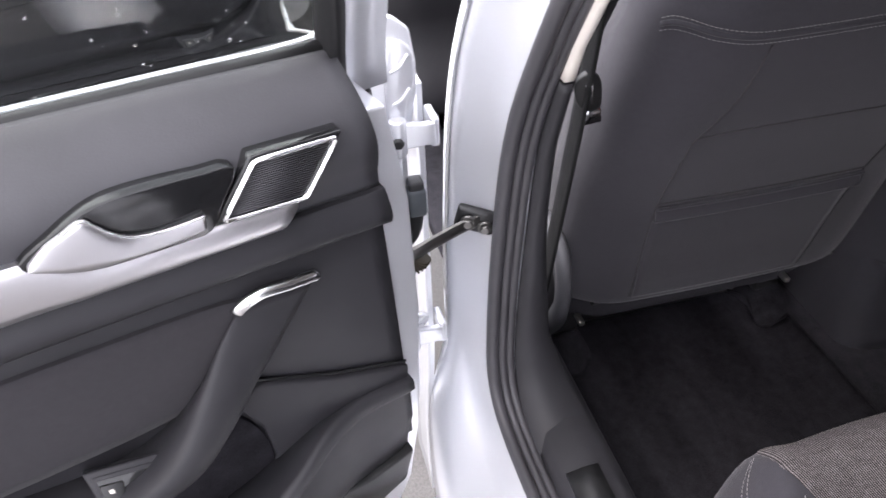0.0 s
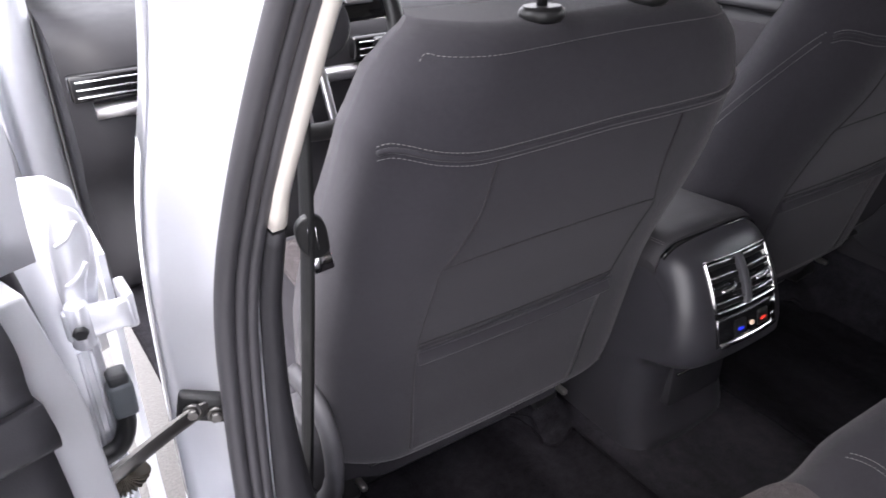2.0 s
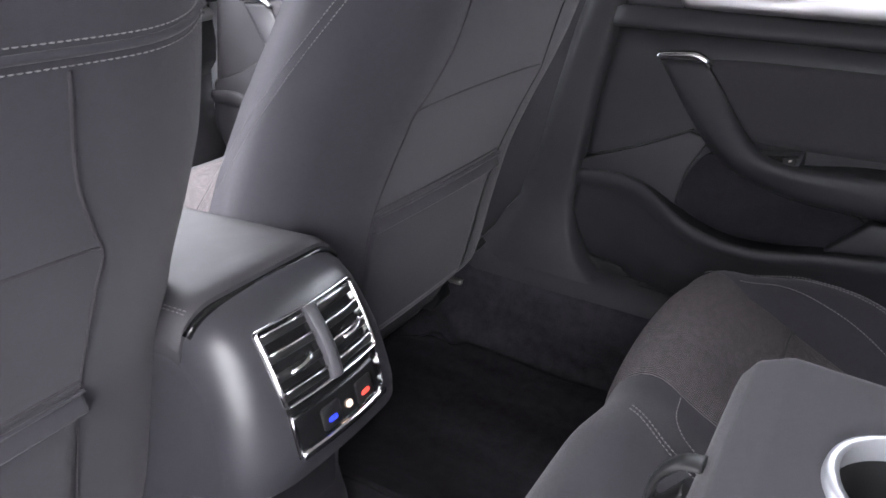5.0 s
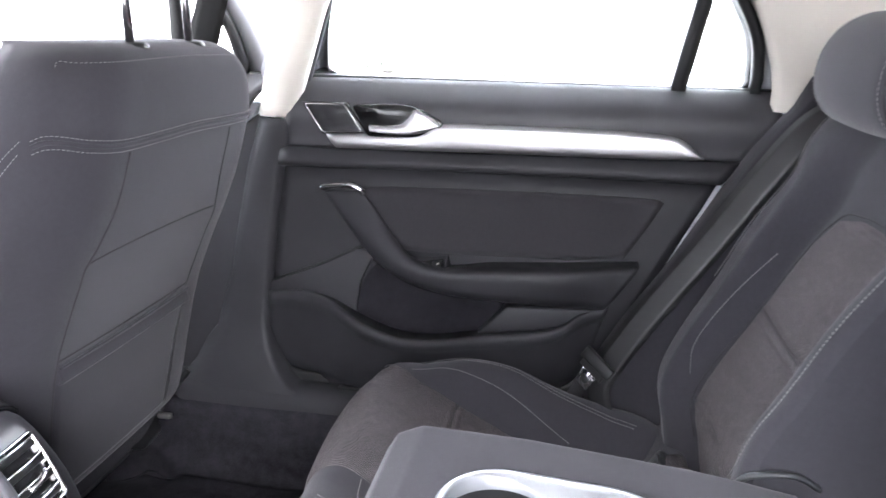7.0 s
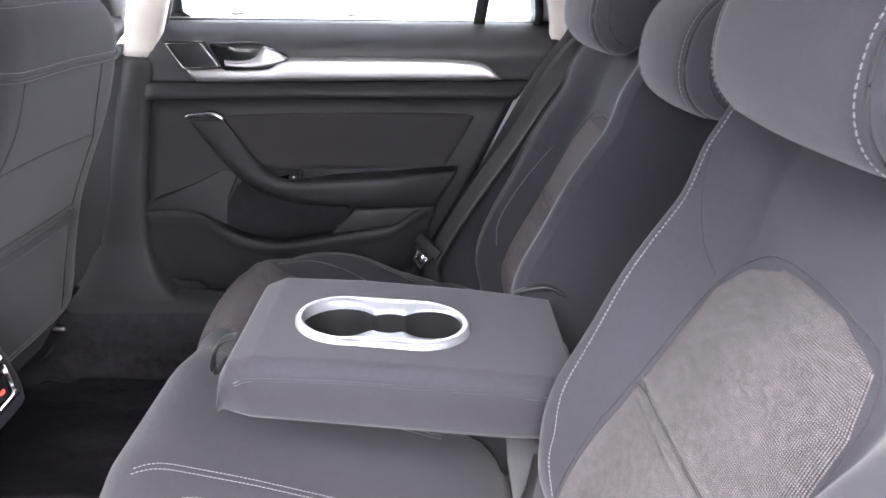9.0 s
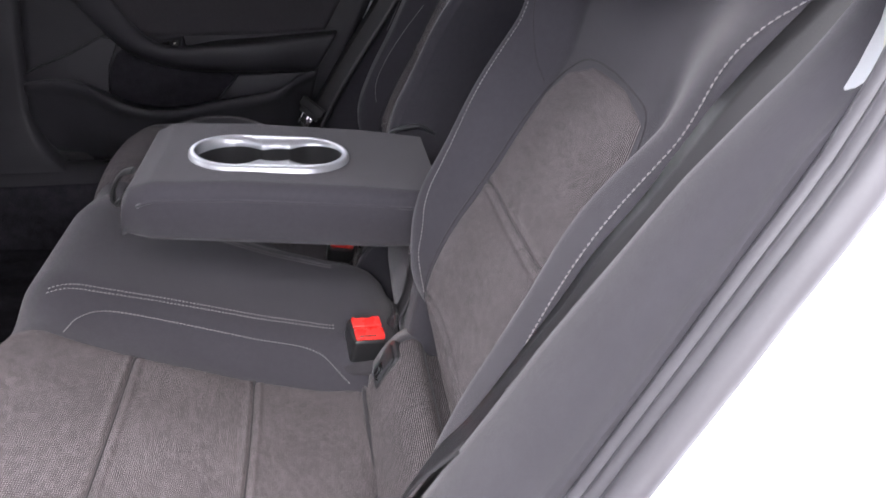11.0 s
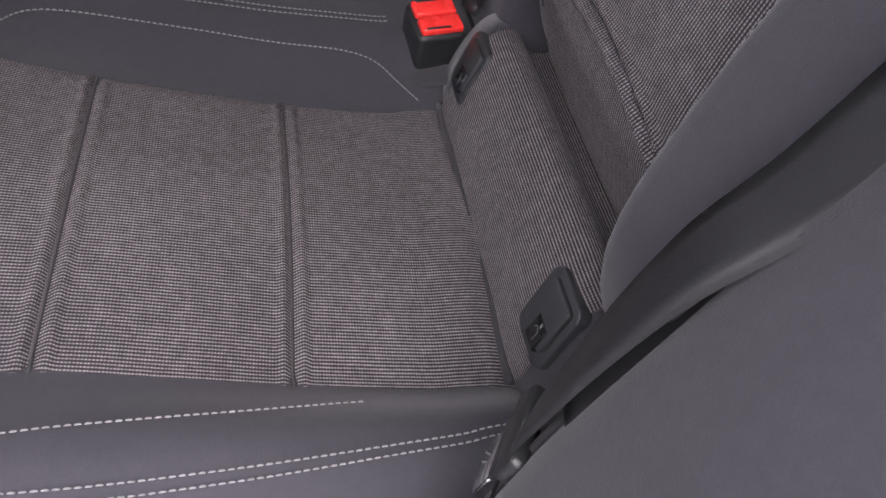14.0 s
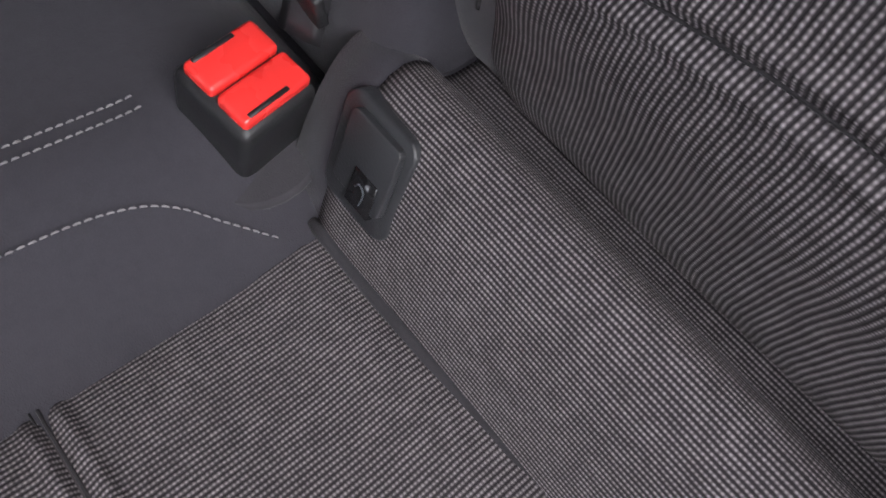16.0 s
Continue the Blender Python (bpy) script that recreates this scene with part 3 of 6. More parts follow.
def cushion_panel(side):
    rows = []
    i0, i1 = cush_index(0.115), 142
    for step in range(3 * (i1 - i0 - 1) + 1):
        fi = i0 + step / 3
        i = int(fi)
        c = CUSH[i].lerp(CUSH[min(i + 1, 149)], fi - i)
        y, z = c.y, c.z
        a, b = interp(y, INNER_Y, INNER_S), interp(y, OUTER_Y, OUTER_S)
        if y > 0.53:
            b -= 0.035 * smooth01(0.67, 0.60, z)
        row = []
        for j in range(41):
            k = j / 40
            e = min(1.0, min(k, 1 - k) * 14)
            lift = 0.005 * math.sqrt(e) - 0.002 + 0.004 * math.sin(math.pi * k)
            if z > 0.5 and y < 0.53:
                for ys in SEAMS:
                    lift += welt(y - ys, 0.0024) * min(1.0, e * 1.5)
            if i - i0 < 3 or i1 - i < 4:
                lift -= 0.004
            row.append(between(cush_at, side * lerp(a, b, k), fi, lift, 149))
        rows.append(row)
    part("seat_panel", sheet_bm(rows, 0.006, (0, -0.4, -0.9)), STRIPE, bench, "ribbed grey-brown woven seat panel")
    for ys in SEAMS:
        i = cush_index(ys)
        fi = i - 1 + (ys - CUSH[i - 1].y) / (CUSH[i].y - CUSH[i - 1].y)
        a, b = interp(ys, INNER_Y, INNER_S) + 0.002, interp(ys, OUTER_Y, OUTER_S) - 0.002
        for off, r in ((0.0, 0.0008), (0.55, 0.0005)):
            run = [between(cush_at, side * lerp(a, b, k / 30), fi + off, 0.0002 + 0.004 * math.sin(math.pi * k / 30), 149) for k in range(31)]
            part("seam_thread", tube_bm(run, r, 6), SEAM_CORD, bench)


cushion_panel(-1)
cushion_panel(1)


def cush_line(side, pts, lift=0.0022):
    """A line of stitches on the cushion through (distance from middle, depth)."""
    line = spline([(a, y, 0) for a, y in pts], 90)
    out, ups = [], []
    for p in line:
        lo = cush_index(p.y)
        v, nrm = cush_at(side * p.x, lo, lift)
        lo2 = max(lo - 1, 0)
        v0, _ = cush_at(side * p.x, lo2, lift)
        f = (p.y - CUSH[lo2].y) / max(CUSH[lo].y - CUSH[lo2].y, 1e-6)
        out.append(v0.lerp(v, min(1, max(0, f))))
        ups.append(nrm)
    return dashes_bm(out, ups)


for side in (-1, 1):
    for w in (0.0, 0.0055):
        part("outer_stitching", cush_line(side, [(0.518 + w * 0.5, 0.548), (0.535 + w, 0.536), (0.547 + w, 0.521), (0.548 + w, 0.507), (0.544 + w, 0.490), (0.544 + w, 0.469), (0.541 + w, 0.393), (0.533 + w, 0.306), (0.522 + w, 0.205), (0.519 + w, 0.175)]), THREAD, bench)
    part("bolster_stitching", cush_line(side, [(0.503, 0.499), (0.512, 0.484), (0.519, 0.465), (0.517, 0.440), (0.511, 0.407), (0.503, 0.349), (0.495, 0.301), (0.488, 0.26)]), THREAD, bench)
    part("inner_stitching", cush_line(side, [(0.206, 0.495), (0.170, 0.488), (0.146, 0.463), (0.135, 0.394), (0.129, 0.30), (0.128, 0.245), (0.138, 0.213), (0.166, 0.180)]), THREAD, bench)
    for w in (0.0, 0.008):
        part("centre_stitching", cush_line(side, [(0.145 - w, 0.525), (0.125 - w, 0.495), (0.113 - w, 0.45), (0.104 - w, 0.396), (0.095 - w, 0.30), (0.090 - w, 0.20)]), THREAD, bench)

BACK = spline([(0, 0.050, 0.556), (0, 0.064, 0.592), (0, 0.072, 0.638), (0, 0.080, 0.688), (0, 0.058, 0.75), (0, 0.017, 0.83), (0, -0.018, 0.905), (0, -0.054, 0.972), (0, -0.088, 1.04),
               (0, -0.116, 1.10), (0, -0.142, 1.138), (0, -0.185, 1.150), (0, -0.225, 1.125)], 110)


def back_index(z):
    for i, p in enumerate(BACK):
        if p.z >= z or i > 88:
            return i
    return 88


def back_lift(a, z):
    up = 1 - smooth01(0.88, 1.08, z)
    d = 0.055 * (1 - smooth01(0.155, 0.225, a)) * (0.78 + 0.22 * up) * smooth01(0.62, 0.80, z)
    d += (0.030 + 0.017 * up) * smooth01(lerp(0.425, 0.456, up), lerp(0.555, 0.498, up), a)
    d += 0.012 * smooth01(0.97, 1.03, z)
    return d


def back_edge(z):
    """Outer edge of the backrest, which widens upwards."""
    return interp(z, [0.60, 0.80, 0.95, 1.04, 1.10, 1.15], [0.556, 0.556, 0.566, 0.580, 0.598, 0.602])


def back_at(s, i, lift=0.0):
    p, q, r = BACK[i], BACK[max(i - 1, 0)], BACK[min(i + 1, len(BACK) - 1)]
    t = (r - q).normalized()
    nrm = Vector((0, t.z, -t.y))
    a = abs(s)
    d = back_lift(a, p.z)
    e = 0.160 if s < 0 else 0.142
    d -= 0.012 * max(0.0, (e - a) / 0.012) ** 2 if a < e else 0
    e = back_edge(p.z) - 0.022
    d -= 0.020 * max(0.0, (a - e) / 0.022) ** 2 if a > e else 0
    v = Vector((CX + s, p.y, p.z)) + nrm * (d + lift)
    v.z -= 0.045 * smooth01(0.44, 0.60, a) * smooth01(1.03, 1.14, p.z)      # the shoulder falls off outwards
    return v, nrm


def backrest(side):
    t = thing("back_seat", (lr(side, 0.34), 0.05, 0.56), "anthracite cloth rear backrest with a ribbed grey centre panel", "car seat", "rear seats")
    rows = [[back_at(side * a, i)[0] for a in np.linspace(0.148 if side < 0 else 0.130, back_edge(BACK[i].z), 70)] for i in range(0, 110, 2)]
    part("padding", sheet_bm(rows, 0.13, (0, -0.9, -0.44)), PLAIN, t)
    inn = 0.168 if side < 0 else 0.140          # the recess lies off the middle
    # ribbed panel
    i0, i1 = 4, back_index(0.978)
    rows = []
    for step in range(3 * (i1 - i0 - 1) + 1):
        fi = i0 + step / 3
        i = int(fi)
        z = lerp(BACK[i].z, BACK[i + 1].z, fi - i)
        a = interp(z, [0.60, 0.69, 0.836, 0.935, 0.96, 0.978], [0.178, 0.196, 0.208, 0.218, 0.240, 0.285])
        b = interp(z, [0.60, 0.69, 0.82, 0.93, 0.965, 0.978], [0.464, 0.464, 0.456, 0.444, 0.424, 0.372])
        row = []
        for j in range(41):
            k = j / 40
            e = min(1.0, min(k, 1 - k) * 14)
            lift = 0.006 * math.sqrt(e) - 0.002 + 0.003 * math.sin(math.pi * k)
            for zs in (0.687 + 0.020 * math.sin(math.pi * k), 0.832):
                lift += welt(z - zs, 0.0024) * min(1.0, e * 1.5)
            if i1 - i < 4:
                lift -= 0.002 * (4 - i1 + i)
            row.append(between(back_at, side * lerp(a, b, k), fi, lift, 109))
        rows.append(row)
    part("back_panel", sheet_bm(rows, 0.006, (0, -0.9, -0.44)), STRIPE, t, "ribbed grey-brown woven back panel")
    for lo, arch in ((0.687, 0.020), (0.832, 0.0)):
        run = []
        for k in range(31):
            z = lo + arch * math.sin(math.pi * k / 30)
            i = back_index(z)
            a = interp(z, [0.60, 0.69, 0.836, 0.935], [0.178, 0.196, 0.208, 0.218]) + 0.002
            b = interp(z, [0.60, 0.69, 0.82, 0.93], [0.464, 0.464, 0.456, 0.444]) - 0.002
            run.append(between(back_at, side * lerp(a, b, k / 30), i - 1 + (z - BACK[i - 1].z) / (BACK[i].z - BACK[i - 1].z), 0.0008 + 0.003 * math.sin(math.pi * k / 30), 109))
        part("seam_thread", tube_bm(run, 0.0008, 6), SEAM_CORD, t)

    def line(pts, lift=0.002):
        out, ups = [], []
        for p in spline([(a, z, 0) for a, z in pts], 110):
            i = back_index(p.y)
            lo = max(i - 1, 0)
            f = min(1, max(0, (p.y - BACK[lo].z) / max(BACK[i].z - BACK[lo].z, 1e-6)))
            v, nrm = back_at(side * p.x, i, lift)
            out.append(back_at(side * p.x, lo, lift)[0].lerp(v, f))
            ups.append(nrm)
        return out, ups
    part("outer_stitching", dashes_bm(*line([(0.538, 0.825), (0.537, 0.86), (0.539, 0.90), (0.544, 0.96), (0.551, 1.02), (0.558, 1.05), (0.568, 1.08), (0.582, 1.115)], 0.003)), THREAD, t)
    part("bolster_stitching", dashes_bm(*line([(0.474, 0.715), (0.482, 0.745), (0.483, 0.79), (0.480, 0.84), (0.472, 0.90)])), THREAD, t)
    part("inner_stitching", dashes_bm(*line([(0.198, 0.688), (0.182, 0.720), (inn + 0.012, 0.750), (inn + 0.005, 0.79), (inn + 0.001, 0.90), (inn, 1.02), (inn, 1.10)])), THREAD, t)
    for pts in ([(0.212, 0.940), (0.194, 0.955), (0.176, 0.985), (0.168, 1.02)],):
        part("fold_seam", tube_bm(line(pts, -0.0005)[0], 0.0010, 6), PLAIN_DARK, t)
    rim = [(0.177, 0.625), (0.195, 0.69), (0.207, 0.836), (0.216, 0.925), (0.226, 0.952), (0.252, 0.974), (0.285, 0.982), (0.335, 0.983), (0.385, 0.979), (0.420, 0.972), (0.440, 0.948), (0.446, 0.92), (0.458, 0.83), (0.466, 0.69), (0.466, 0.625)]
    part("panel_seam", tube_bm(line(rim, 0.0003)[0], 0.0010, 6), PLAIN_DARK, t)
    # plain foot of the backrest and the ribbed roll over it
    def roll(a0, a1, grow, n, mat, name, label=""):
        sec = [(0.140, 0.465), (0.157, 0.492), (0.1575, 0.520), (0.144, 0.552), (0.128, 0.577), (0.112, 0.593), (0.096, 0.5975), (0.084, 0.588), (0.074, 0.570), (0.02, 0.560), (0.02, 0.50)]
        sec = [p for p in spline([(0, y, z) for y, z in sec], 40)]
        rings = []
        for k in range(n):
            a = lerp(a0, a1, k / (n - 1))
            e = math.sqrt(min(1, 16 * min(k, n - 1 - k) / (n - 1) + 0.05))
            rings.append([Vector((lr(side, a), p.y + grow * e * 0.6, p.z + grow * e)) for p in sec])
        return part(name, rings_bm(rings), mat, t, label)
    roll(0.135, 0.585, 0.0, 20, PLAIN, "foot_padding")
    roll(0.163, 0.464, 0.005, 40, STRIPE, "foot_panel", "ribbed woven strip between cushion and backrest")
    # dark tube standing in for the shadow line between cushion and foot panel
    part("joint_shadow", tube_bm([Vector((lr(side, lerp(0.163, 0.464, k / 20)), 0.1605, 0.5270 + 0.004 * math.sin(math.pi * k / 20))) for k in range(21)], 0.0035, 8), PLAIN_DARK, t)
    return t


left_back = backrest(-1)
right_back = backrest(1)


# child-seat anchor covers in the gap between cushion and backrest
def anchor_cover(x):
    c = Vector((x, 0.1290, 0.5735))
    up = Vector((0, -0.55, 0.83)).normalized()
    nrm = Vector((0, 0.83, 0.55)).normalized()
    m = Matrix.Translation(c) @ Matrix((Vector((1, 0, 0)), up, nrm)).transposed().to_4x4()
    t = thing("anchor_cover", c, "dark grey plastic child-seat anchor guide with a black slot", "anchor cover", "child-seat anchor covers")

    def outline(w, h, r, skew):
        pts = []
        for cx, cy, a0 in ((w, h, 0), (-w, h, 90), (-w, -h, 180), (w, -h, 270)):
            for k in range(6):
                a = radians(a0 + k * 18)
                pts.append((cx - math.copysign(r, cx) + r * math.cos(a) + skew * cy, cy - math.copysign(r, cy) + r * math.sin(a)))
        return pts
    part("rim", prism_bm(outline(0.0235, 0.0265, 0.009, 0.1), -0.004, 0.007, 0.0022, 2, "xy"), GREY_DARK, t, m=m)
    part("flap", prism_bm([(a - 0.001, b + 0.003) for a, b in outline(0.0165, 0.0180, 0.004, 0.1)], 0.006, 0.0105, 0.0012, 2, "xy"), GREY_DARK, t, m=m)
    part("slot", prism_bm([(-0.0150, -0.0185), (0.0015, -0.0185), (0.003, -0.001), (-0.0130, -0.001)], 0.007, 0.0112, 0.0006, 1, "xy"), GLOSS_BLACK, t, m=m)
    hook = spline([(-0.008, -0.015, 0.0112), (-0.008, -0.008, 0.0118), (-0.004, -0.006, 0.0118), (-0.002, -0.009, 0.0112)], 14)
    part("wire_loop", tube_bm(hook, 0.0004, 6), GREY_PLASTIC, t, m=m)


GREY_DARK = grained("dark_grey_plastic", (0.030, 0.031, 0.034), 0.42, 900)
for side in (-1, 1):
    for a in (0.182, 0.450):
        anchor_cover(lr(side, a))


# belt buckles
def buckle(x, y, z, double, turn=0):
    m = Matrix.Translation((x, y, z - 0.003)) @ Euler((radians(8), radians(-14), radians(turn))).to_matrix().to_4x4() @ Matrix.Scale(0.88, 4)
    n = 2 if double else 1
    w = 0.0225 * n
    t = thing("belt_buckle", (x, y, z - 0.06), "black seat-belt buckle with red release buttons", "buckle", "rear belt buckles")
    part("housing", box_bm(0, 0, -0.032, w + 0.009, 0.051, 0.060, 0.006, 3), BLACK_PLASTIC, t, m=m)
    for k in range(n):
        cx = (k - (n - 1) / 2) * 0.0235
        b = part("release_button", box_bm(cx, -0.001, -0.001, 0.0212, 0.0445, 0.010, 0.0028, 3), RED, t, "red plastic release button", m=m)
        part("tongue_slot", box_bm(cx + (0.0078 if k else -0.0078) * (n > 1), 0.004, 0.0042, 0.0028, 0.026, 0.0012, 0.0004, 1), BLACK_PLASTIC, b, m=m)
    part("pocket", cyl_bm((-0.004, 0.004, -0.052), (0, 0.1, 1), 0.046, 0.008, 28, 0.003), PLAIN_DARK, t, "dark elastic pocket in the cushion", m=m)


buckle(-0.102, 0.152, 0.594, True, 9)
buckle(0.205, 0.176, 0.566, False)


# ---- folding armrest with cup holders ----
CUPS = ((0.3155, 0.0450), (0.261, 0.0310), (0.2135, 0.0385))      # depth and radius of the three wells


def cup_half(y):
    """Half width of the opening at depth y; 0 outside it."""
    w = 0.013 if 0.211 < y < 0.319 else 0.0
    for cy, r in CUPS:
        d = abs(y - cy)
        if d < r:
            w = max(w, math.sqrt(r * r - d * d))
    return w


def stadium(y, r, cy=0.2665, half=0.0400):
    """Half width at depth y of a long rounded outline."""
    d = max(0.0, abs(y - cy) - half)
    return math.sqrt(max(0.0, r * r - d * d)) if d < r else 0.0


ARM_X = CX - 0.001
RING_X = 0.002
arm = thing("armrest", (CX, 0.25, 0.69), "folded-down charcoal cloth armrest with two cup holders", "armrest")
rows = []
for i in range(150):
    y = 0.055 + i * 0.385 / 149
    top = interp(y, [0.055, 0.15, 0.30, 0.40, 0.425, 0.436, 0.440], [0.778, 0.790, 0.803, 0.806, 0.798, 0.780, 0.752])
    w = 0.121 - 0.010 * smooth01(0.40, 0.44, y) - 0.004 * smooth01(0.12, 0.055, y)
    row = []
    for j in range(105):
        k = -1 + 2 * j / 104
        s = k * w
        z = top - 0.010 * max(0.0, (abs(k) - 0.86) / 0.14) ** 2.4
        if abs(s - RING_X + ARM_X) < stadium(y, 0.054):
            z = 0.742
        row.append(Vector((ARM_X + s, y, z)))
    edge = row[-1].z
    lo = interp(y, [0.055, 0.13, 0.43, 0.44], [0.698, 0.702, 0.730, 0.734])
    side = [(0.002, edge - min(0.010, max(0.0, edge - lo) * 0.2)), (-0.004, lerp(edge, lo, 0.45)), (-0.011, lerp(lo, edge, 0.15)), (-0.018, lo + 0.002)]
    row = [Vector((ARM_X - w - a, y, z)) for a, z in side[::-1]] + row + [Vector((ARM_X + w + a, y, z)) for a, z in side]
    rows.append(row + [Vector((ARM_X + w * 0.6, y, lo)), Vector((ARM_X - w * 0.6, y, lo))])
part("padding", rings_bm(rows), PLAIN, arm)
for sgn in (-1, 1):
    line = [Vector((ARM_X + sgn * 0.1215, 0.08 + k * 0.335 / 30, interp(0.08 + k * 0.335 / 30, [0.055, 0.15, 0.30, 0.40, 0.425], [0.772, 0.783, 0.796, 0.799, 0.788]) - 0.012)) for k in range(31)]
    part("edge_seam", tube_bm(line, 0.0022, 6), PLAIN, arm)


def cup_outline(r):
    """Points of a long rounded outline, or with r None of the wells' opening."""
    pts = []
    for k in range(128):
        a = 2 * math.pi * k / 128
        if r is None:
            y = 0.26775 + 0.09275 * math.cos(a)
            w = cup_half(min(max(y, 0.1751), 0.3604))
        else:
            y = 0.2665 + (0.0400 + r) * math.cos(a)
            w = stadium(y, r)
        pts.append((math.copysign(w if abs(math.sin(a)) > 1e-6 else 0.0, math.sin(a)), y))
    return pts


rings = []
inn = cup_outline(None)
for ring, z in ((cup_outline(0.0620), -0.003), (cup_outline(0.0612), 0.002), (cup_outline(0.0590), 0.004), (cup_outline(0.0530), 0.0045), ([(x * 1.05, y) for x, y in inn], 0.002), (inn, -0.003), (inn, -0.010)):
    rings.append([Vector((RING_X + x, y, 0.8020 + z + 0.0060 * (y - 0.266) / 0.1)) for x, y in ring])
part("cup_ring", rings_bm(rings, True, False, False), CUP_RING, arm, "satin silver ring round the cup holders")
well = []
for k in range(7):
    z = lerp(0.797, 0.744, k / 6)
    well.append([Vector((RING_X + x * (1 - 0.06 * k / 6), 0.266 + (y - 0.266) * (1 - 0.02 * k / 6), z)) for x, y in inn])
well.append([Vector((RING_X + x * 0.02, 0.266 + (y - 0.266) * 0.6, 0.7435)) for x, y in inn])
part("cup_well", rings_bm(well, True, False, False), BLACK_PLASTIC, arm, "black cup holder bowls")
loop = [(-0.050, 0.432, 0.794), (-0.050, 0.446, 0.790), (-0.050, 0.458, 0.774), (-0.050, 0.462, 0.756), (-0.050, 0.456, 0.750), (-0.050, 0.448, 0.760), (-0.050, 0.440, 0.772)]
part("pull_loop", tube_bm(spline(loop, 30), 0.010, 8, False, 0.28, (0, 0.6, 0.8)), BLACK_PLASTIC, arm, "black webbing pull loop", m=Matrix.Translation((ARM_X + 0.012, 0, 0)))

# recess behind the armrest
tray = thing("armrest_recess", (CX, -0.05, 0.70), "grey moulded plastic recess behind the folded armrest", "recess panel")
TRAY_L, TRAY_R = CX - 0.150, CX + 0.132
rows = []
for k in range(64):
    z = lerp(0.69, 1.10, k / 63)
    p = BACK[back_index(z)]
    row = []
    for j in range(57):
        f = j / 56
        x = lerp(TRAY_L, TRAY_R, f)
        e = min(x - TRAY_L, TRAY_R - x)
        inside = smooth01(0.026, 0.034, e) * smooth01(0.745, 0.760, z) * (1 - smooth01(1.000, 1.010, z))
        rim = smooth01(0.020, 0.025, e) * (1 - smooth01(0.027, 0.033, e)) * smooth01(0.735, 0.76, z) * (1 - smooth01(1.005, 1.02, z))
        deep = 0.078 + 0.020 * inside - 0.005 * rim + 0.006 * inside * math.sin(math.pi * f)
        row.append(Vector((x, p.y - deep * 0.9, z - deep * 0.44)))
    rows.append(row)
part("liner", sheet_bm(rows, 0.01, (0, -1, 0)), GREY_PLASTIC, tray)
part("top_bar", prism_bm([(-0.150, 1.046), (-0.108, 1.062), (-0.112, 1.090), (-0.160, 1.080)], TRAY_L, TRAY_R, 0.007, 3), GREY_PLASTIC, tray)
part("lower_pad", prism_bm([(0.02, 0.46), (0.095, 0.49), (0.104, 0.58), (0.092, 0.65), (0.070, 0.705), (0.02, 0.71)], TRAY_L - 0.01, TRAY_R + 0.01, 0.018, 3), PLAIN, tray, "plain cloth below the armrest")
for x, sg in ((TRAY_L, -1), (TRAY_R, 1)):
    wall = [[Vector((x, BACK[i].y + d * 0.9, BACK[i].z + d * 0.44)) for d in (-0.095, -0.02, 0.03)] for i in range(back_index(0.70), back_index(1.10), 3)]
    part("side_wall", sheet_bm(wall, 0.004, (sg, 0, 0)), PLAIN_DARK, tray, "dark cloth side of the recess")
hook = [(0.125, 0.030, 0.775), (0.118, 0.055, 0.790), (0.124, 0.090, 0.782), (0.130, 0.105, 0.765)]
part("hinge_cover", tube_bm([Vector((CX + a, b, c)) for a, b, c in spline(hook, 20)], 0.0045, 8, False, 0.7), GREY_DARK, tray)


# ---- headrests ----
CHIN = spline([(0, 0.030, -0.0625), (0, 0.053, -0.057), (0, 0.070, -0.038), (0, 0.076, -0.012), (0, 0.070, 0.022), (0, 0.050, 0.050), (0, 0.020, 0.062), (0, -0.020, 0.056), (0, -0.054, 0.034),
               (0, -0.066, 0.012), (0, -0.046, -0.003), (0, -0.014, -0.022), (0, 0.008, -0.046)], 56, True)


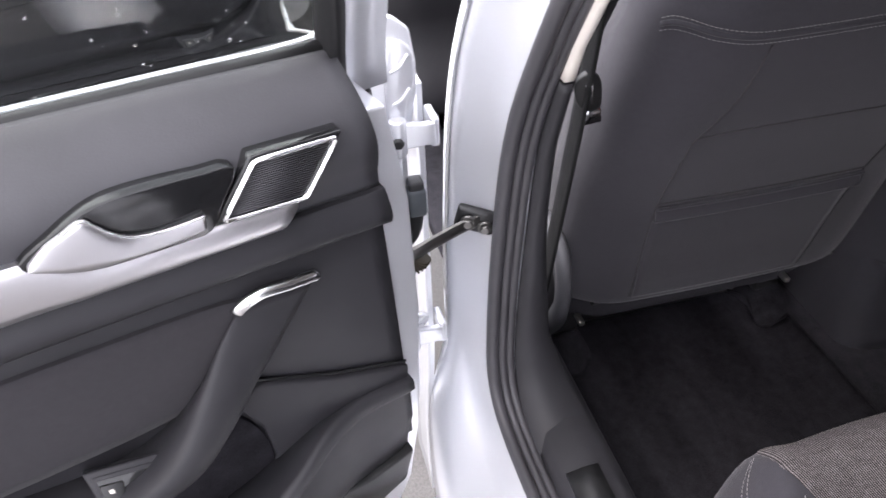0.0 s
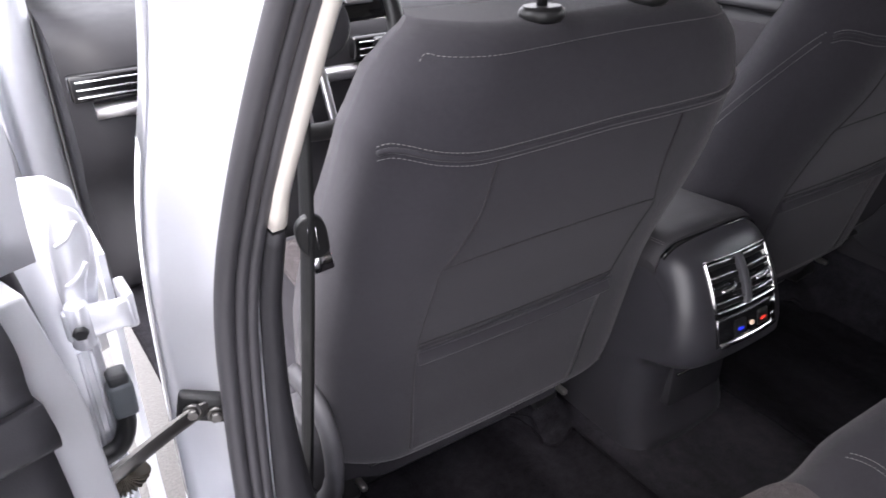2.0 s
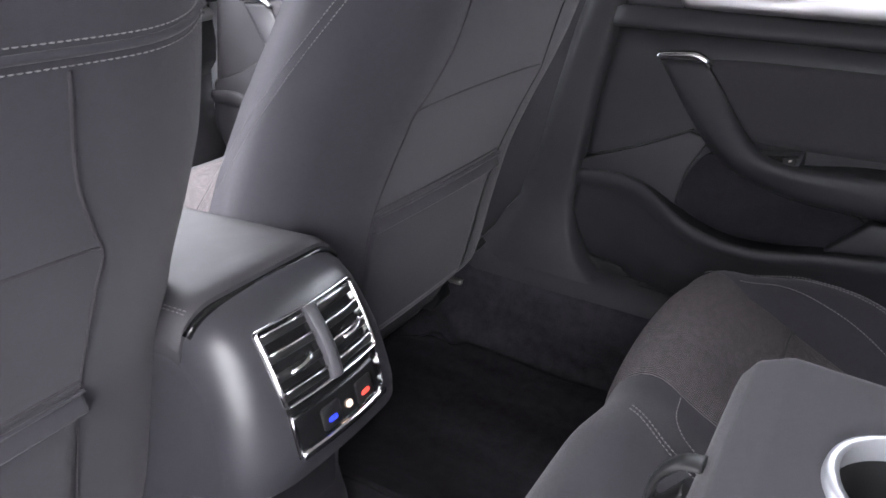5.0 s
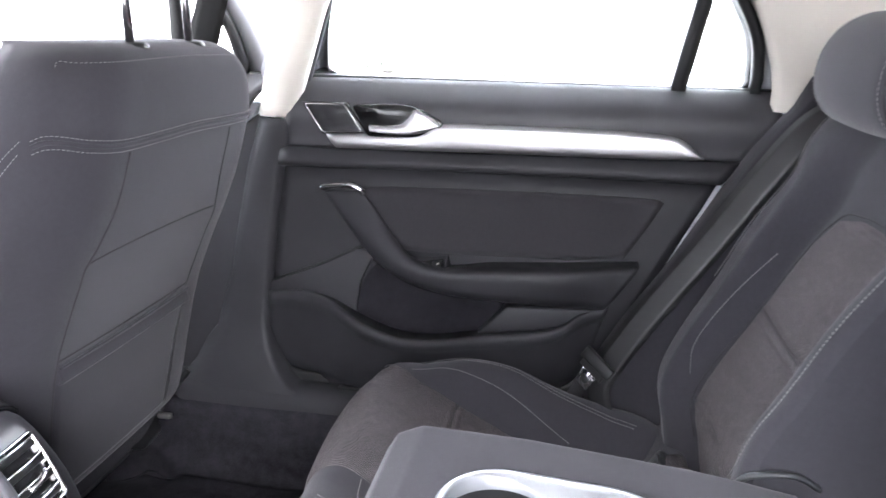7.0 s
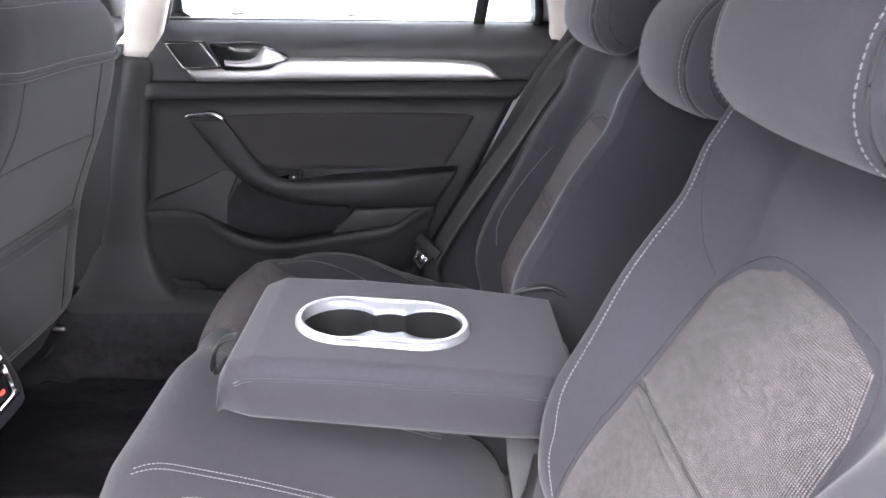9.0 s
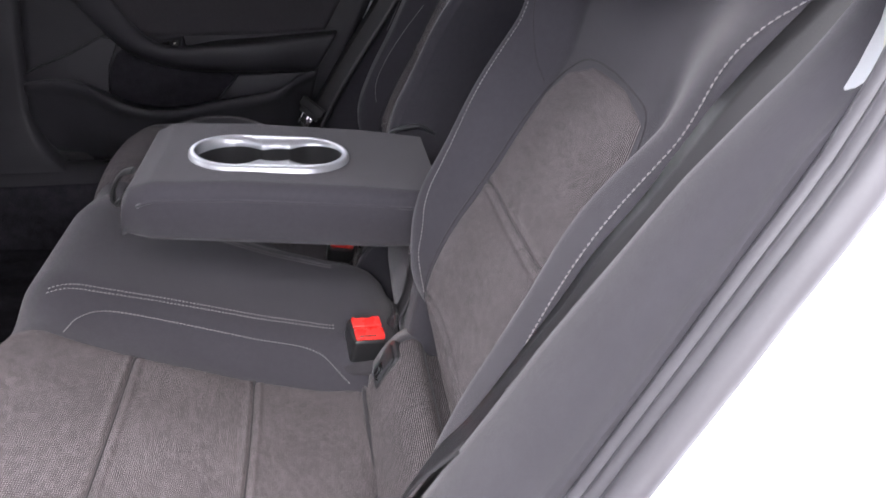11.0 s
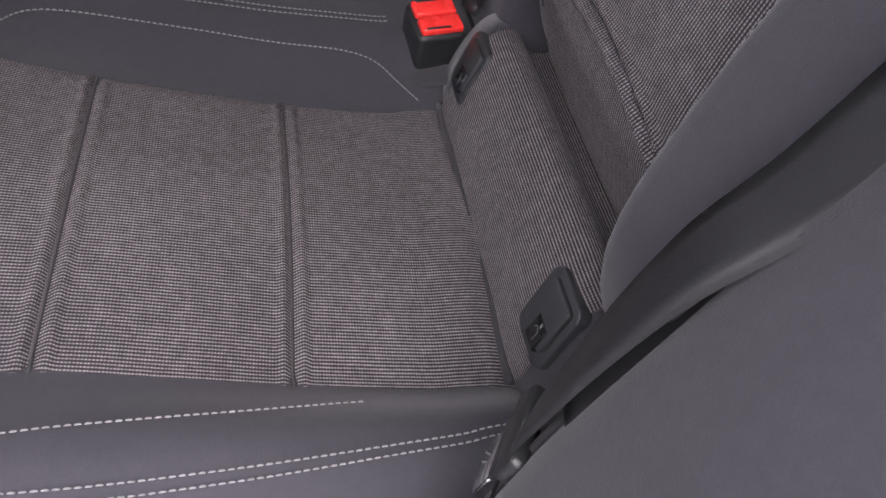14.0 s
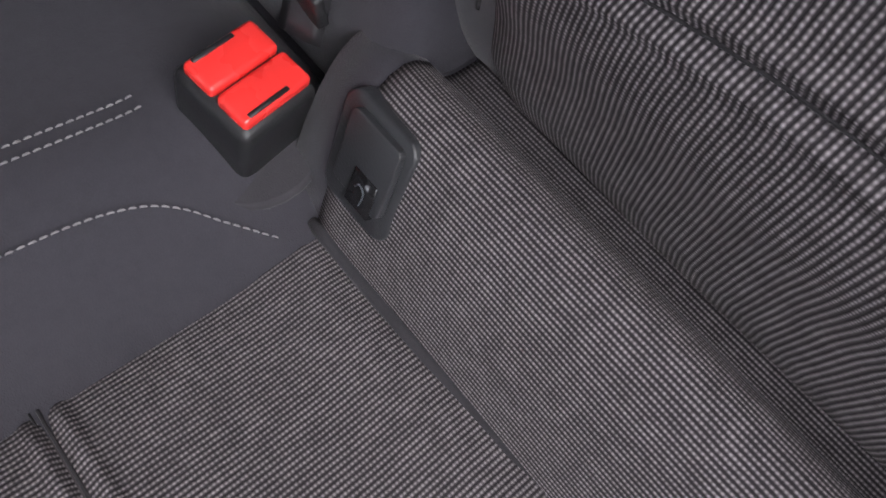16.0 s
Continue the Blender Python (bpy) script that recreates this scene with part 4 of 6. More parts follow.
def headrest(x, y, z, w, h, d, label, group="rear headrests"):
    """A soft pad: rounded face, undercut chin, cheeks sewn on with a welt and a second seam."""
    t = thing("headrest", (x, y, z - h / 2), label, "headrest", group)
    m4 = Matrix.Translation((x, y, z)) @ Matrix.Diagonal((1, d / 0.142, h / 0.125, 1))

    def ring(s, inset):
        k = 1 - inset / 0.062
        out = []
        for p in CHIN:
            bulge = 0.011 * (1 - (s / (w / 2)) ** 2) * smooth01(0.0, 0.07, p.y)
            out.append(Vector((s, (p.y - 0.008) * k + 0.008 + bulge, p.z * k - 0.003 * (1 - k))))
        return out
    ends = [(0.0, 0.052), (0.0, 0.030), (0.0015, 0.021), (0.005, 0.0125), (0.010, 0.0070), (0.016, 0.0032), (0.022, 0.0010), (0.028, 0.0024), (0.033, 0.0)]
    rings = [ring(-w / 2 + e, q) for e, q in ends]
    rings += [ring(s, -0.002 * math.cos(math.pi * s / w)) for s in np.linspace(-w / 2 + 0.045, w / 2 - 0.045, 15)]
    rings += [ring(w / 2 - e, q) for e, q in reversed(ends)]
    part("pad", rings_bm(rings), PLAIN, t, m=m4)
    for sg in (-1, 1):
        front = [p for p in ring(sg * (w / 2 - 0.0275), 0.0014)][2:32]
        part("seam", tube_bm(front, 0.0012, 5), PLAIN_DARK, t, m=m4)
        part("cheek_seam", tube_bm([p for p in ring(sg * (w / 2 - 0.0045), 0.0132)][1:32], 0.0010, 5), PLAIN_DARK, t, m=m4)
        face = ring(sg * (w / 2 - 0.0330), -0.0008)[2:32]
        part("stitching", dashes_bm(face, [(p - Vector((p.x, 0, 0))).normalized() for p in face], 0.0034, 0.0014, 0.00035), THREAD, t, m=m4)
    return t


for side in (-1, 1):
    headrest(lr(side, 0.335), -0.079, 1.1455, 0.268, 0.125, 0.142, "thick anthracite cloth rear headrest")
headrest(CX, -0.104, 1.1145, 0.215, 0.125, 0.135, "lower anthracite cloth middle headrest")


# ---- side trim beside the backrest, rear pillar strip, belts ----
def side_bolster(side):
    ob = thing("side_bolster", (lr(side, 0.62), 0.15, 0.45), "charcoal padded trim between backrest and door opening", "side trim")
    rows = []
    for k in range(60):
        z = lerp(0.47, 1.125, k / 59)
        ys = interp(z, [p[2] for p in FLANGE[:9]], [p[1] for p in FLANGE[:9]])
        ds = interp(z, [p[2] for p in FLANGE[:9]], [p[0] for p in FLANGE[:9]])
        yi = interp(z, [0.47, 0.60, 0.68, 0.80, 0.90, 1.0, 1.1, 1.17], [0.235, 0.215, 0.180, 0.115, 0.058, -0.002, -0.078, -0.135])
        xi = interp(z, [0.47, 0.7, 0.8, 0.9, 1.0, 1.08, 1.17], [0.566, 0.554, 0.558, 0.568, 0.586, 0.604, 0.610])
        row = []
        for j in range(15):
            q = j / 14
            a = lerp(xi, ds - 0.012 - 0.014 * smooth01(1.05, 1.085, z), q)
            y = lerp(yi, ys + 0.012 - 0.018 * smooth01(1.04, 1.08, z), q) + 0.010 * math.sin(math.pi * min(1, q * 1.15)) ** 0.8 * (q < 0.87) - 0.10 * max(0, (0.28 - q) / 0.28) ** 1.6
            row.append(Vector((lr(side, a), y, z)))
        rows.append(row)
    part("padding", sheet_bm(rows, 0.05, (0, -0.9, -0.3)), SIDE_CLOTH, ob)
    pipe = [Vector((r[3].x, r[3].y + 0.003, r[3].z)) for r in rows[4:54:2]]
    part("edge_piping", tube_bm(pipe, 0.0018, 6), PLAIN_DARK, ob)
    strip = []
    for k in range(36):
        z = lerp(1.070, 1.40, (k / 35) ** 1.5)
        ds = interp(z, [p[2] for p in FLANGE[5:12]], [p[0] for p in FLANGE[5:12]])
        if side < 0:                                   # a slim lip shows beside the seal
            ys = interp(z, [1.07, 1.087, 1.101, 1.120, 1.144, 1.159, 1.175, 1.20, 1.275, 1.355, 1.395], [-0.029, -0.0285, -0.026, -0.021, -0.016, -0.012, -0.008, 0.004, 0.048, 0.172, 0.35])
            sec = [(0.009, -0.0085), (0.010, -0.001), (0.012, 0.0), (0.015, 0.0), (0.017, -0.002), (0.018, -0.0085), (0.014, -0.010)]
        else:                                          # the broad inner panel as far as the tail glass
            ys = interp(z, [1.06, 1.10, 1.133, 1.177, 1.20, 1.275, 1.355, 1.395], [-0.012, -0.011, -0.0045, 0.0125, 0.024, 0.064, 0.188, 0.37])
            sec = [(0.006, -0.020), (0.010, -0.002), (0.014, 0.0), (0.026, -0.003), (0.036, -0.012), (0.046, -0.060), (0.052, -0.32), (0.040, -0.32)]
        strip.append([Vector((lr(side, ds - a), ys + b, z)) for a, b in sec])
    c = part("c_pillar_trim", rings_bm(strip), CREAM)
    tagged(c, "pale cream trim of the rear pillar", "pillar trim")


side_bolster(-1)
side_bolster(1)
for side, seat in ((-1, left_back), (1, right_back)):
    pod = spline([Vector((lr(side, a), b, c)) for a, b, c in ((0.482, -0.098, 1.122), (0.505, -0.095, 1.126), (0.53, -0.093, 1.129), (0.56, -0.093, 1.130), (0.61, -0.097, 1.129))], 24)
    rel = part("release_bezel", tube_bm(pod, [interp(k, [0, 4, 10, 23], [0.003, 0.011, 0.0175, 0.020]) for k in range(24)], 12, False, 0.5), BLACK_PLASTIC, seat, "black bezel of the backrest release")
    cap = spline([Vector((lr(side, a), b, c)) for a, b, c in ((0.503, -0.087, 1.128), (0.53, -0.084, 1.133), (0.57, -0.084, 1.135), (0.61, -0.088, 1.134))], 16)
    part("release_lever", tube_bm(cap, [interp(k, [0, 4, 9, 15], [0.002, 0.007, 0.010, 0.011]) for k in range(16)], 12, False, 0.45), GREY_PLASTIC, rel, "glossy grey release lever")


def strap(name, pts, nrm, width, mat, parent, thick=0.0013, n=60):
    line = spline(pts, n)
    rings = []
    for i, p in enumerate(line):
        t = (line[min(i + 1, n - 1)] - line[max(i - 1, 0)]).normalized()
        u = Vector(nrm[0]).lerp(Vector(nrm[1]), i / (n - 1)).normalized()
        s = t.cross(u).normalized()
        u = s.cross(t).normalized()
        w = width / 2
        rings.append([p + s * w, p + s * w * 0.5 + u * thick, p - s * w * 0.5 + u * thick, p - s * w, p - s * w * 0.5 - u * thick, p + s * w * 0.5 - u * thick])
    return part(name, rings_bm(rings), mat, parent)


rb = thing("seat_belt", (0.57, 0.2, 0.6), "grey-black rear seat belt hanging beside the backrest", "seat belt", "rear seat belts")
strap("webbing", [(0.600, -0.085, 1.085), (0.597, -0.040, 1.050), (0.595, 0.012, 0.975), (0.590, 0.066, 0.890), (0.585, 0.143, 0.775), (0.580, 0.194, 0.690), (0.575, 0.214, 0.645), (0.572, 0.20, 0.585)], ((-0.85, 0.45, 0.3), (-0.75, 0.55, 0.35)), 0.047, BELT, rb)
bm = join_bm(box_bm(0, 0, 0, 0.060, 0.010, 0.020, 0.003, 2), box_bm(0, 0, -0.010, 0.046, 0.007, 0.020, 0.002, 2))


def on_strap(at, down, face):
    """A frame for a belt tongue: z up along the strap, y out of its face."""
    dn, n = Vector(down).normalized(), Vector(face).normalized()
    s = dn.cross(n).normalized()
    n = s.cross(dn).normalized()
    return Matrix.Translation(at) @ Matrix((s, n, -dn)).transposed().to_4x4()


MT = on_strap((0.558, 0.216, 0.694), (-0.02, 0.55, -0.84), (-0.8, 0.5, 0.33))
part("tongue_grip", bm, BLACK_PLASTIC, rb, m=MT)
ring = prism_bm([(-0.013, -0.044), (0.013, -0.044), (0.015, -0.012), (-0.015, -0.012)], -0.0015, 0.0015, 0.0008, 1, "xz")
part("tongue", ring, CHROME, rb, "bright steel belt tongue", m=MT)
part("tongue_window", prism_bm([(-0.007, -0.038), (0.007, -0.038), (0.007, -0.027), (-0.007, -0.027)], -0.002, 0.002, 0.0004, 1, "xz"), BLACK_PLASTIC, bpy.data.objects["tongue"], m=MT)

lb = thing("seat_belt", (-0.55, 0.15, 0.6), "grey-black rear seat belt lying along the backrest edge", "seat belt", "rear seat belts")
strap("webbing", [(-0.604, -0.116, 1.127), (-0.603, -0.078, 1.105), (-0.602, -0.045, 1.071), (-0.600, -0.013, 1.031), (-0.595, -0.001, 1.007), (-0.589, 0.017, 0.973), (-0.582, 0.039, 0.938), (-0.577, 0.059, 0.901), (-0.570, 0.086, 0.854), (-0.566, 0.114, 0.811), (-0.562, 0.140, 0.778), (-0.560, 0.169, 0.723), (-0.558, 0.186, 0.668), (-0.560, 0.180, 0.590)],
      ((-0.62, 0.62, 0.48), (0.75, 0.60, 0.30)), 0.040, BELT, lb, 0.0013, 90)
strap("webbing", [(-0.596, -0.120, 1.112), (-0.603, -0.076, 1.088), (-0.605, -0.014, 1.016), (-0.594, 0.036, 0.925), (-0.580, 0.082, 0.850), (-0.571, 0.132, 0.775), (-0.564, 0.170, 0.712)],
      ((-0.75, 0.50, 0.42), (0.30, 0.80, 0.40)), 0.034, BELT, lb, 0.0013, 60)
ML = on_strap((-0.556, 0.184, 0.676), (0, 0.5, -0.86), (0.52, 0.74, 0.43))
part("tongue_grip", join_bm(box_bm(0, 0, 0, 0.046, 0.009, 0.016, 0.003, 2), box_bm(0, 0, -0.009, 0.034, 0.006, 0.016, 0.002, 2)), BLACK_PLASTIC, lb, m=ML)
part("tongue", prism_bm([(-0.013, -0.034), (0.013, -0.034), (0.015, -0.012), (-0.015, -0.012)], -0.0015, 0.0015, 0.0008, 1, "xz"), CHROME, lb, "bright steel belt tongue", m=ML)


stalk = thing("buckle_strap", (-0.09, 0.11, 0.56), "black webbing strap holding the belt buckle", "strap")
strap("webbing", [(-0.098, 0.122, 0.590), (-0.090, 0.100, 0.625), (-0.080, 0.090, 0.665), (-0.072, 0.080, 0.70)], ((-0.3, 0.9, 0.3), (-0.3, 0.9, 0.3)), 0.024, BELT, stalk, 0.0016, 20)
part("stitched_end", box_bm(-0.095, 0.113, 0.606, 0.026, 0.006, 0.018, 0.002, 2), BLACK_PLASTIC, stalk)


# ---- front seats ----
SEATB = spline([(0, 0.922, 0.552), (0, 0.904, 0.566), (0, 0.891, 0.610), (0, 0.877, 0.68), (0, 0.856, 0.765), (0, 0.826, 0.84), (0, 0.796, 0.905), (0, 0.770, 0.97),
                (0, 0.750, 1.035), (0, 0.741, 1.085), (0, 0.746, 1.118), (0, 0.764, 1.139), (0, 0.792, 1.146)], 100)


def seat_half(z):
    return interp(z, [0.45, 0.55, 0.75, 0.95, 1.05, 1.10, 1.13, 1.146], [0.222, 0.245, 0.256, 0.252, 0.240, 0.219, 0.195, 0.160])


def seatback_at(s, i, lift=0.0):
    p = SEATB[i]
    w = seat_half(p.z)
    k = min(1.0, abs(s) / w)
    fwd = 0.008 * k ** 2 + 0.046 * max(0.0, (k - 0.62) / 0.38) ** 2.1
    q, r = SEATB[max(i - 1, 0)], SEATB[min(i + 1, 99)]
    t = (r - q).normalized()
    nrm = Vector((0, -t.z, t.y))
    sl = (0.016 * k + 0.046 * 2.1 / 0.38 * max(0.0, (k - 0.62) / 0.38) ** 1.1) / w
    nv = (nrm + Vector((math.copysign(sl, s), 0, 0))).normalized()
    return Vector((s, p.y + fwd, p.z)) + nv * lift, nv


def seat_index(z):
    for i, p in enumerate(SEATB):
        if p.z >= z:
            return i
    return 99


def front_seat(side, cx, up=0.0):
    """A front seat at cx; up: how much higher it is set."""
    t = thing("front_seat", (cx, 1.1, 0.36), "anthracite cloth front seat with a map pocket and pale double stitching", "car seat", "front seats")
    O = Matrix.Translation((cx, 0, up))
    mid = -0.016          # the sewn panel sits off the seat's middle
    rings = []
    for i in range(0, 100, 2):
        w = seat_half(SEATB[i].z)
        ring = [seatback_at(s, i)[0] for s in np.linspace(-w, w, 41)]
        p = SEATB[i]
        far = p.y + interp(p.z, [0.45, 0.9, 1.1, 1.19], [0.20, 0.18, 0.145, 0.06])
        ring += [Vector((w * 1.01, lerp(ring[-1].y, far, 0.5), p.z)), Vector((w * 0.93, far, p.z)), Vector((w * 0.5, far - 0.015, p.z)), Vector((-w * 0.5, far - 0.015, p.z)), Vector((-w * 0.93, far, p.z)), Vector((-w * 1.01, lerp(ring[0].y, far, 0.5), p.z))]
        if side < 0:                             # fuller towards the console, low down
            for v in ring:
                v.x += 0.010 * (1 - smooth01(0.66, 0.84, p.z)) * max(0.0, v.x / w) ** 3
        rings.append(ring)
    part("backrest", rings_bm(rings), PLAIN, t, m=O)

    def line(pts, lift):
        out, ups = [], []
        for p in spline([(s, z, 0) for s, z in pts], 100):
            i = min(max(seat_index(p.y), 1), 99)
            f = min(1, max(0, (p.y - SEATB[i - 1].z) / max(SEATB[i].z - SEATB[i - 1].z, 1e-6)))
            a, n1 = seatback_at(p.x, i - 1, lift)
            b, _ = seatback_at(p.x, i, lift)
            out.append(a.lerp(b, f))
            ups.append(n1)
        return out, ups
    seam = [(-0.236, 1.040), (-0.228, 1.044), (-0.216, 1.043), (-0.192, 1.037), (-0.150, 1.033), (-0.08, 1.034), (0, 1.036), (0.08, 1.034), (0.150, 1.033), (0.192, 1.037), (0.216, 1.043), (0.228, 1.044), (0.236, 1.040)]
    part("yoke_seam", tube_bm(line([(s, z + 0.0065) for s, z in seam], 0.0005)[0], 0.0030, 6), PLAIN, t, m=O)
    for dz in (0.0, 0.013):
        part("yoke_stitching", dashes_bm(*line([(s, z + dz) for s, z in seam], 0.0015), 0.0032, 0.0015, 0.0005), THREAD, t, m=O)
    for sg in (-side,):                      # the run down the flank towards the console
        for dy in (0.0, 0.013):
            run = []
            for z in np.linspace(1.040 + dy, 0.62, 40):
                w = seat_half(z)
                y = interp(z, [0.62, 0.76, 0.882, 0.932, 0.977, 1.016, 1.036, 1.056], [1.13, 1.047, 0.957, 0.914, 0.875, 0.840, 0.822, 0.800])
                run.append(Vector((sg * (w * 1.008 + 0.001), y - (0.012 if dy == 0 else 0.0), z)))
            part("side_stitching", dashes_bm(run, [Vector((sg, 0, 0))] * 40, 0.0032, 0.0015, 0.0005), THREAD, t, m=O)
    top = [(-0.194, 1.121), (-0.186, 1.127), (-0.165, 1.125), (0, 1.128), (0.165, 1.125), (0.186, 1.127), (0.194, 1.121)]
    part("top_stitching", dashes_bm(*line(top, 0.0008), 0.0032, 0.0016, 0.00035), THREAD, t, m=O)
    for sg in (-1, 1):
        part("panel_seam", tube_bm(line([(mid + sg * d, z) for d, z in ((0.122, 1.03), (0.127, 0.97), (0.142, 0.925), (0.153, 0.900), (0.152, 0.87), (0.150, 0.77), (0.144, 0.64), (0.140, 0.58))], 0.0004)[0], 0.0013, 6), PLAIN_DARK, t, m=O)
    # pocket of sewn-on cloth with a thick hem
    rows = []
    for k in range(40):
        z = lerp(0.578, 0.776, k / 39)
        i = max(seat_index(z), 1)
        f = min(1, max(0, (z - SEATB[i - 1].z) / max(SEATB[i].z - SEATB[i - 1].z, 1e-6)))
        w = interp(z, [0.49, 0.62, 0.77], [0.128, 0.139, 0.150])
        row = []
        for s in np.linspace(-w, w, 25):
            rise = 0.0015 + 0.003 * smooth01(0.60, 0.75, z) * (1 - (abs(s) / w) ** 4)
            row.append(seatback_at(mid + s, i - 1, rise)[0].lerp(seatback_at(mid + s, i, rise)[0], f))
        rows.append(row)
    part("map_pocket", sheet_bm(rows, 0.003, (0, 1, 0.2)), PLAIN, t, m=O)
    hem = [line([(mid + s, z) for s in np.linspace(-0.150, 0.150, 9)], lift)[0] for z, lift in ((0.775, 0.0052), (0.764, 0.0058), (0.752, 0.0050))]
    part("pocket_hem", join_bm(tube_bm(hem[0], 0.0018, 8), tube_bm(hem[1], 0.0100, 10, False, 0.20, (0, -1, 0.3)), tube_bm(hem[2], 0.0017, 8)), PLAIN, t, m=O)
    # dark tube drawn for the shade along the pocket's mouth
    part("pocket_shadow_seam", tube_bm(line([(mid + s, 0.7815) for s in np.linspace(-0.150, 0.150, 9)], 0.0004)[0], 0.0016, 6), PLAIN_DARK, t, m=O)
    upper = line([(mid + s, z) for s, z in ((-0.152, 0.906), (-0.13, 0.909), (-0.07, 0.912), (0, 0.913), (0.07, 0.912), (0.13, 0.909), (0.152, 0.906))], 0.0004)[0]
    part("insert_seam", tube_bm(upper, 0.0014, 6), PLAIN_DARK, t, m=O)
    # cushion, its plastic side shield, rails
    rows = []
    for k in range(30):
        y = lerp(0.97, 1.48, k / 29)
        z = interp(y, [0.97, 1.1, 1.3, 1.42, 1.46, 1.48], [0.600, 0.605, 0.635, 0.650, 0.635, 0.59])
        rows.append([Vector((s, y, z + 0.022 * smooth01(0.15, 0.22, abs(s)) - 0.12 * smooth01(0.225, 0.26, abs(s)))) for s in np.linspace(-0.26, 0.26, 41)])
    part("cushion", sheet_bm(rows, 0.12, (0, 0, -1)), PLAIN, t, m=O)
    rows = [[cushion + Vector((0, 0, 0.004)) for cushion in r[9:32]] for r in rows[3:26]]
    part("cushion_panel", sheet_bm(rows, 0.003, (0, 0, -1)), STRIPE, t, "ribbed grey-brown woven seat panel", m=O)
    for sg in (-1, 1):
        shield = [(0.975, 0.43), (0.962, 0.52), (0.972, 0.595), (1.005, 0.625), (1.04, 0.63), (1.10, 0.57), (1.42, 0.55), (1.45, 0.50), (1.40, 0.44), (1.0, 0.41)]
        shield = [(p.y, p.z) for p in spline([(0, a, b) for a, b in shield], 40, True)]
        shield = [(max(y, 1.06) if side > 0 and sg > 0 else y, z) for y, z in shield]
        part("side_shield", prism_bm(shield, sg * 0.240, sg * 0.272, 0.008, 3), SHIELD_GREY, t, "grey plastic seat side shield", m=O)
        trim = [Vector((sg * 0.270, y, z)) for y, z in ((0.970, 0.45), (0.966, 0.53), (0.978, 0.590), (1.008, 0.618), (1.04, 0.610), (1.09, 0.575))]
        if side < 0:
            part("shield_trim", tube_bm(spline(trim, 30), 0.0060, 8), SHIELD_GREY, t, m=O)
        if side < 0 and sg < 0:
            arm = [Vector((-0.264, y, z)) for y, z in ((0.975, 0.475), (0.930, 0.530), (0.904, 0.580), (0.898, 0.630), (0.912, 0.672), (0.950, 0.690), (1.00, 0.690))]
            part("recliner_cover", tube_bm(spline(arm, 30), [0.016] * 12 + [0.0145] * 18, 10, False, 0.8, (1, 0, 0)), SHIELD_GREY, t, "grey curved recliner cover", m=O)
        part("shield_slot", tube_bm(spline([Vector((sg * 0.273, y, z)) for y, z in ((1.06, 0.525), (1.03, 0.50), (1.07, 0.470))], 14), 0.0022, 6), GLOSS_BLACK, t, m=O)
        rx = min(RAILS, key=lambda x: abs(x - cx - sg * 0.19)) - cx
        rail = part("rail", prism_bm([(0.985, 0.440), (0.972, 0.462), (0.985, 0.498), (1.46, 0.44), (1.46, 0.39)], rx - 0.022, rx + 0.022, 0.004, 2), BLACK_PLASTIC, t, m=O)
        part("rail_lug", box_bm(rx + 0.016, 0.962, 0.492, 0.010, 0.026, 0.010, 0.003, 2), STEEL, rail, "bright end of the seat rail", m=O)
    bar = spline([Vector((-0.20, 0.932, 0.556)), Vector((-0.10, 0.938, 0.553)), Vector((0.10, 0.938, 0.553)), Vector((0.20, 0.930, 0.560)), Vector((0.228, 0.915, 0.582))], 24)
    part("lower_bar", tube_bm(bar, 0.006, 8), BLACK_PLASTIC, t, m=O)
    part("seat_pan", box_bm(0, 1.24, 0.455, 0.42, 0.46, 0.06, 0.012, 2), BLACK_PLASTIC, t, m=O)
    # posts and headrest of the same seat
    for sg in (-1, 1):
        part("headrest_post", cyl_bm((cx + sg * 0.068, 0.785, 1.14), (0, 0.03, 1), 0.0052, 0.17, 16), CHROME, t, "chrome headrest post")
        part("post_sleeve", cyl_bm((cx + sg * 0.068, 0.785, 1.140), (0, 0.05, 1), 0.021, 0.014, 20, 0.004), BLACK_PLASTIC, t)
    headrest(cx, 0.805, 1.290, 0.275, 0.160, 0.11, "anthracite cloth front headrest on chrome posts", group="front headrests")


front_seat(-1, -0.308)
front_seat(1, 0.367, 0.010)


# ---- middle console with rear air vents ----
def rrect(x0, x1, y0, y1, r, n=5):
    pts = []
    for cx, cy, a0 in ((x1 - r, y1 - r, 0), (x0 + r, y1 - r, 90), (x0 + r, y0 + r, 180), (x1 - r, y0 + r, 270)):
        for k in range(n + 1):
            a = radians(a0 + 90 * k / n)
            pts.append((cx + r * math.cos(a), cy + r * math.sin(a)))
    return pts


def frame_bm(x0, x1, y0, y1, r, w, z0, z1, n=6, fill=4):
    """A bevelled frame, open in the middle, in the plane of the console's face."""
    o, i = rrect(x0, x1, y0, y1, r, n), rrect(x0 + w, x1 - w, y0 + w, y1 - w, max(r - w, 0.0008), n)
    both = list(zip(o, i))
    fine = []
    for (p, q), (p2, q2) in zip(both, both[1:] + both[:1]):
        m = fill if math.hypot(p2[0] - p[0], p2[1] - p[1]) > 0.01 else 1
        for k in range(m):
            f = k / m
            fine.append(((lerp(p[0], p2[0], f), lerp(p[1], p2[1], f)), (lerp(q[0], q2[0], f), lerp(q[1], q2[1], f))))
    rings = []
    for f, z in ((0.0, z0), (0.25, z1), (0.75, z1), (1.0, z0)):
        rings.append([Vector((lerp(p[0], q[0], f), lerp(p[1], q[1], f), z)) for p, q in fine])
    return rings_bm(rings, True, False, False)


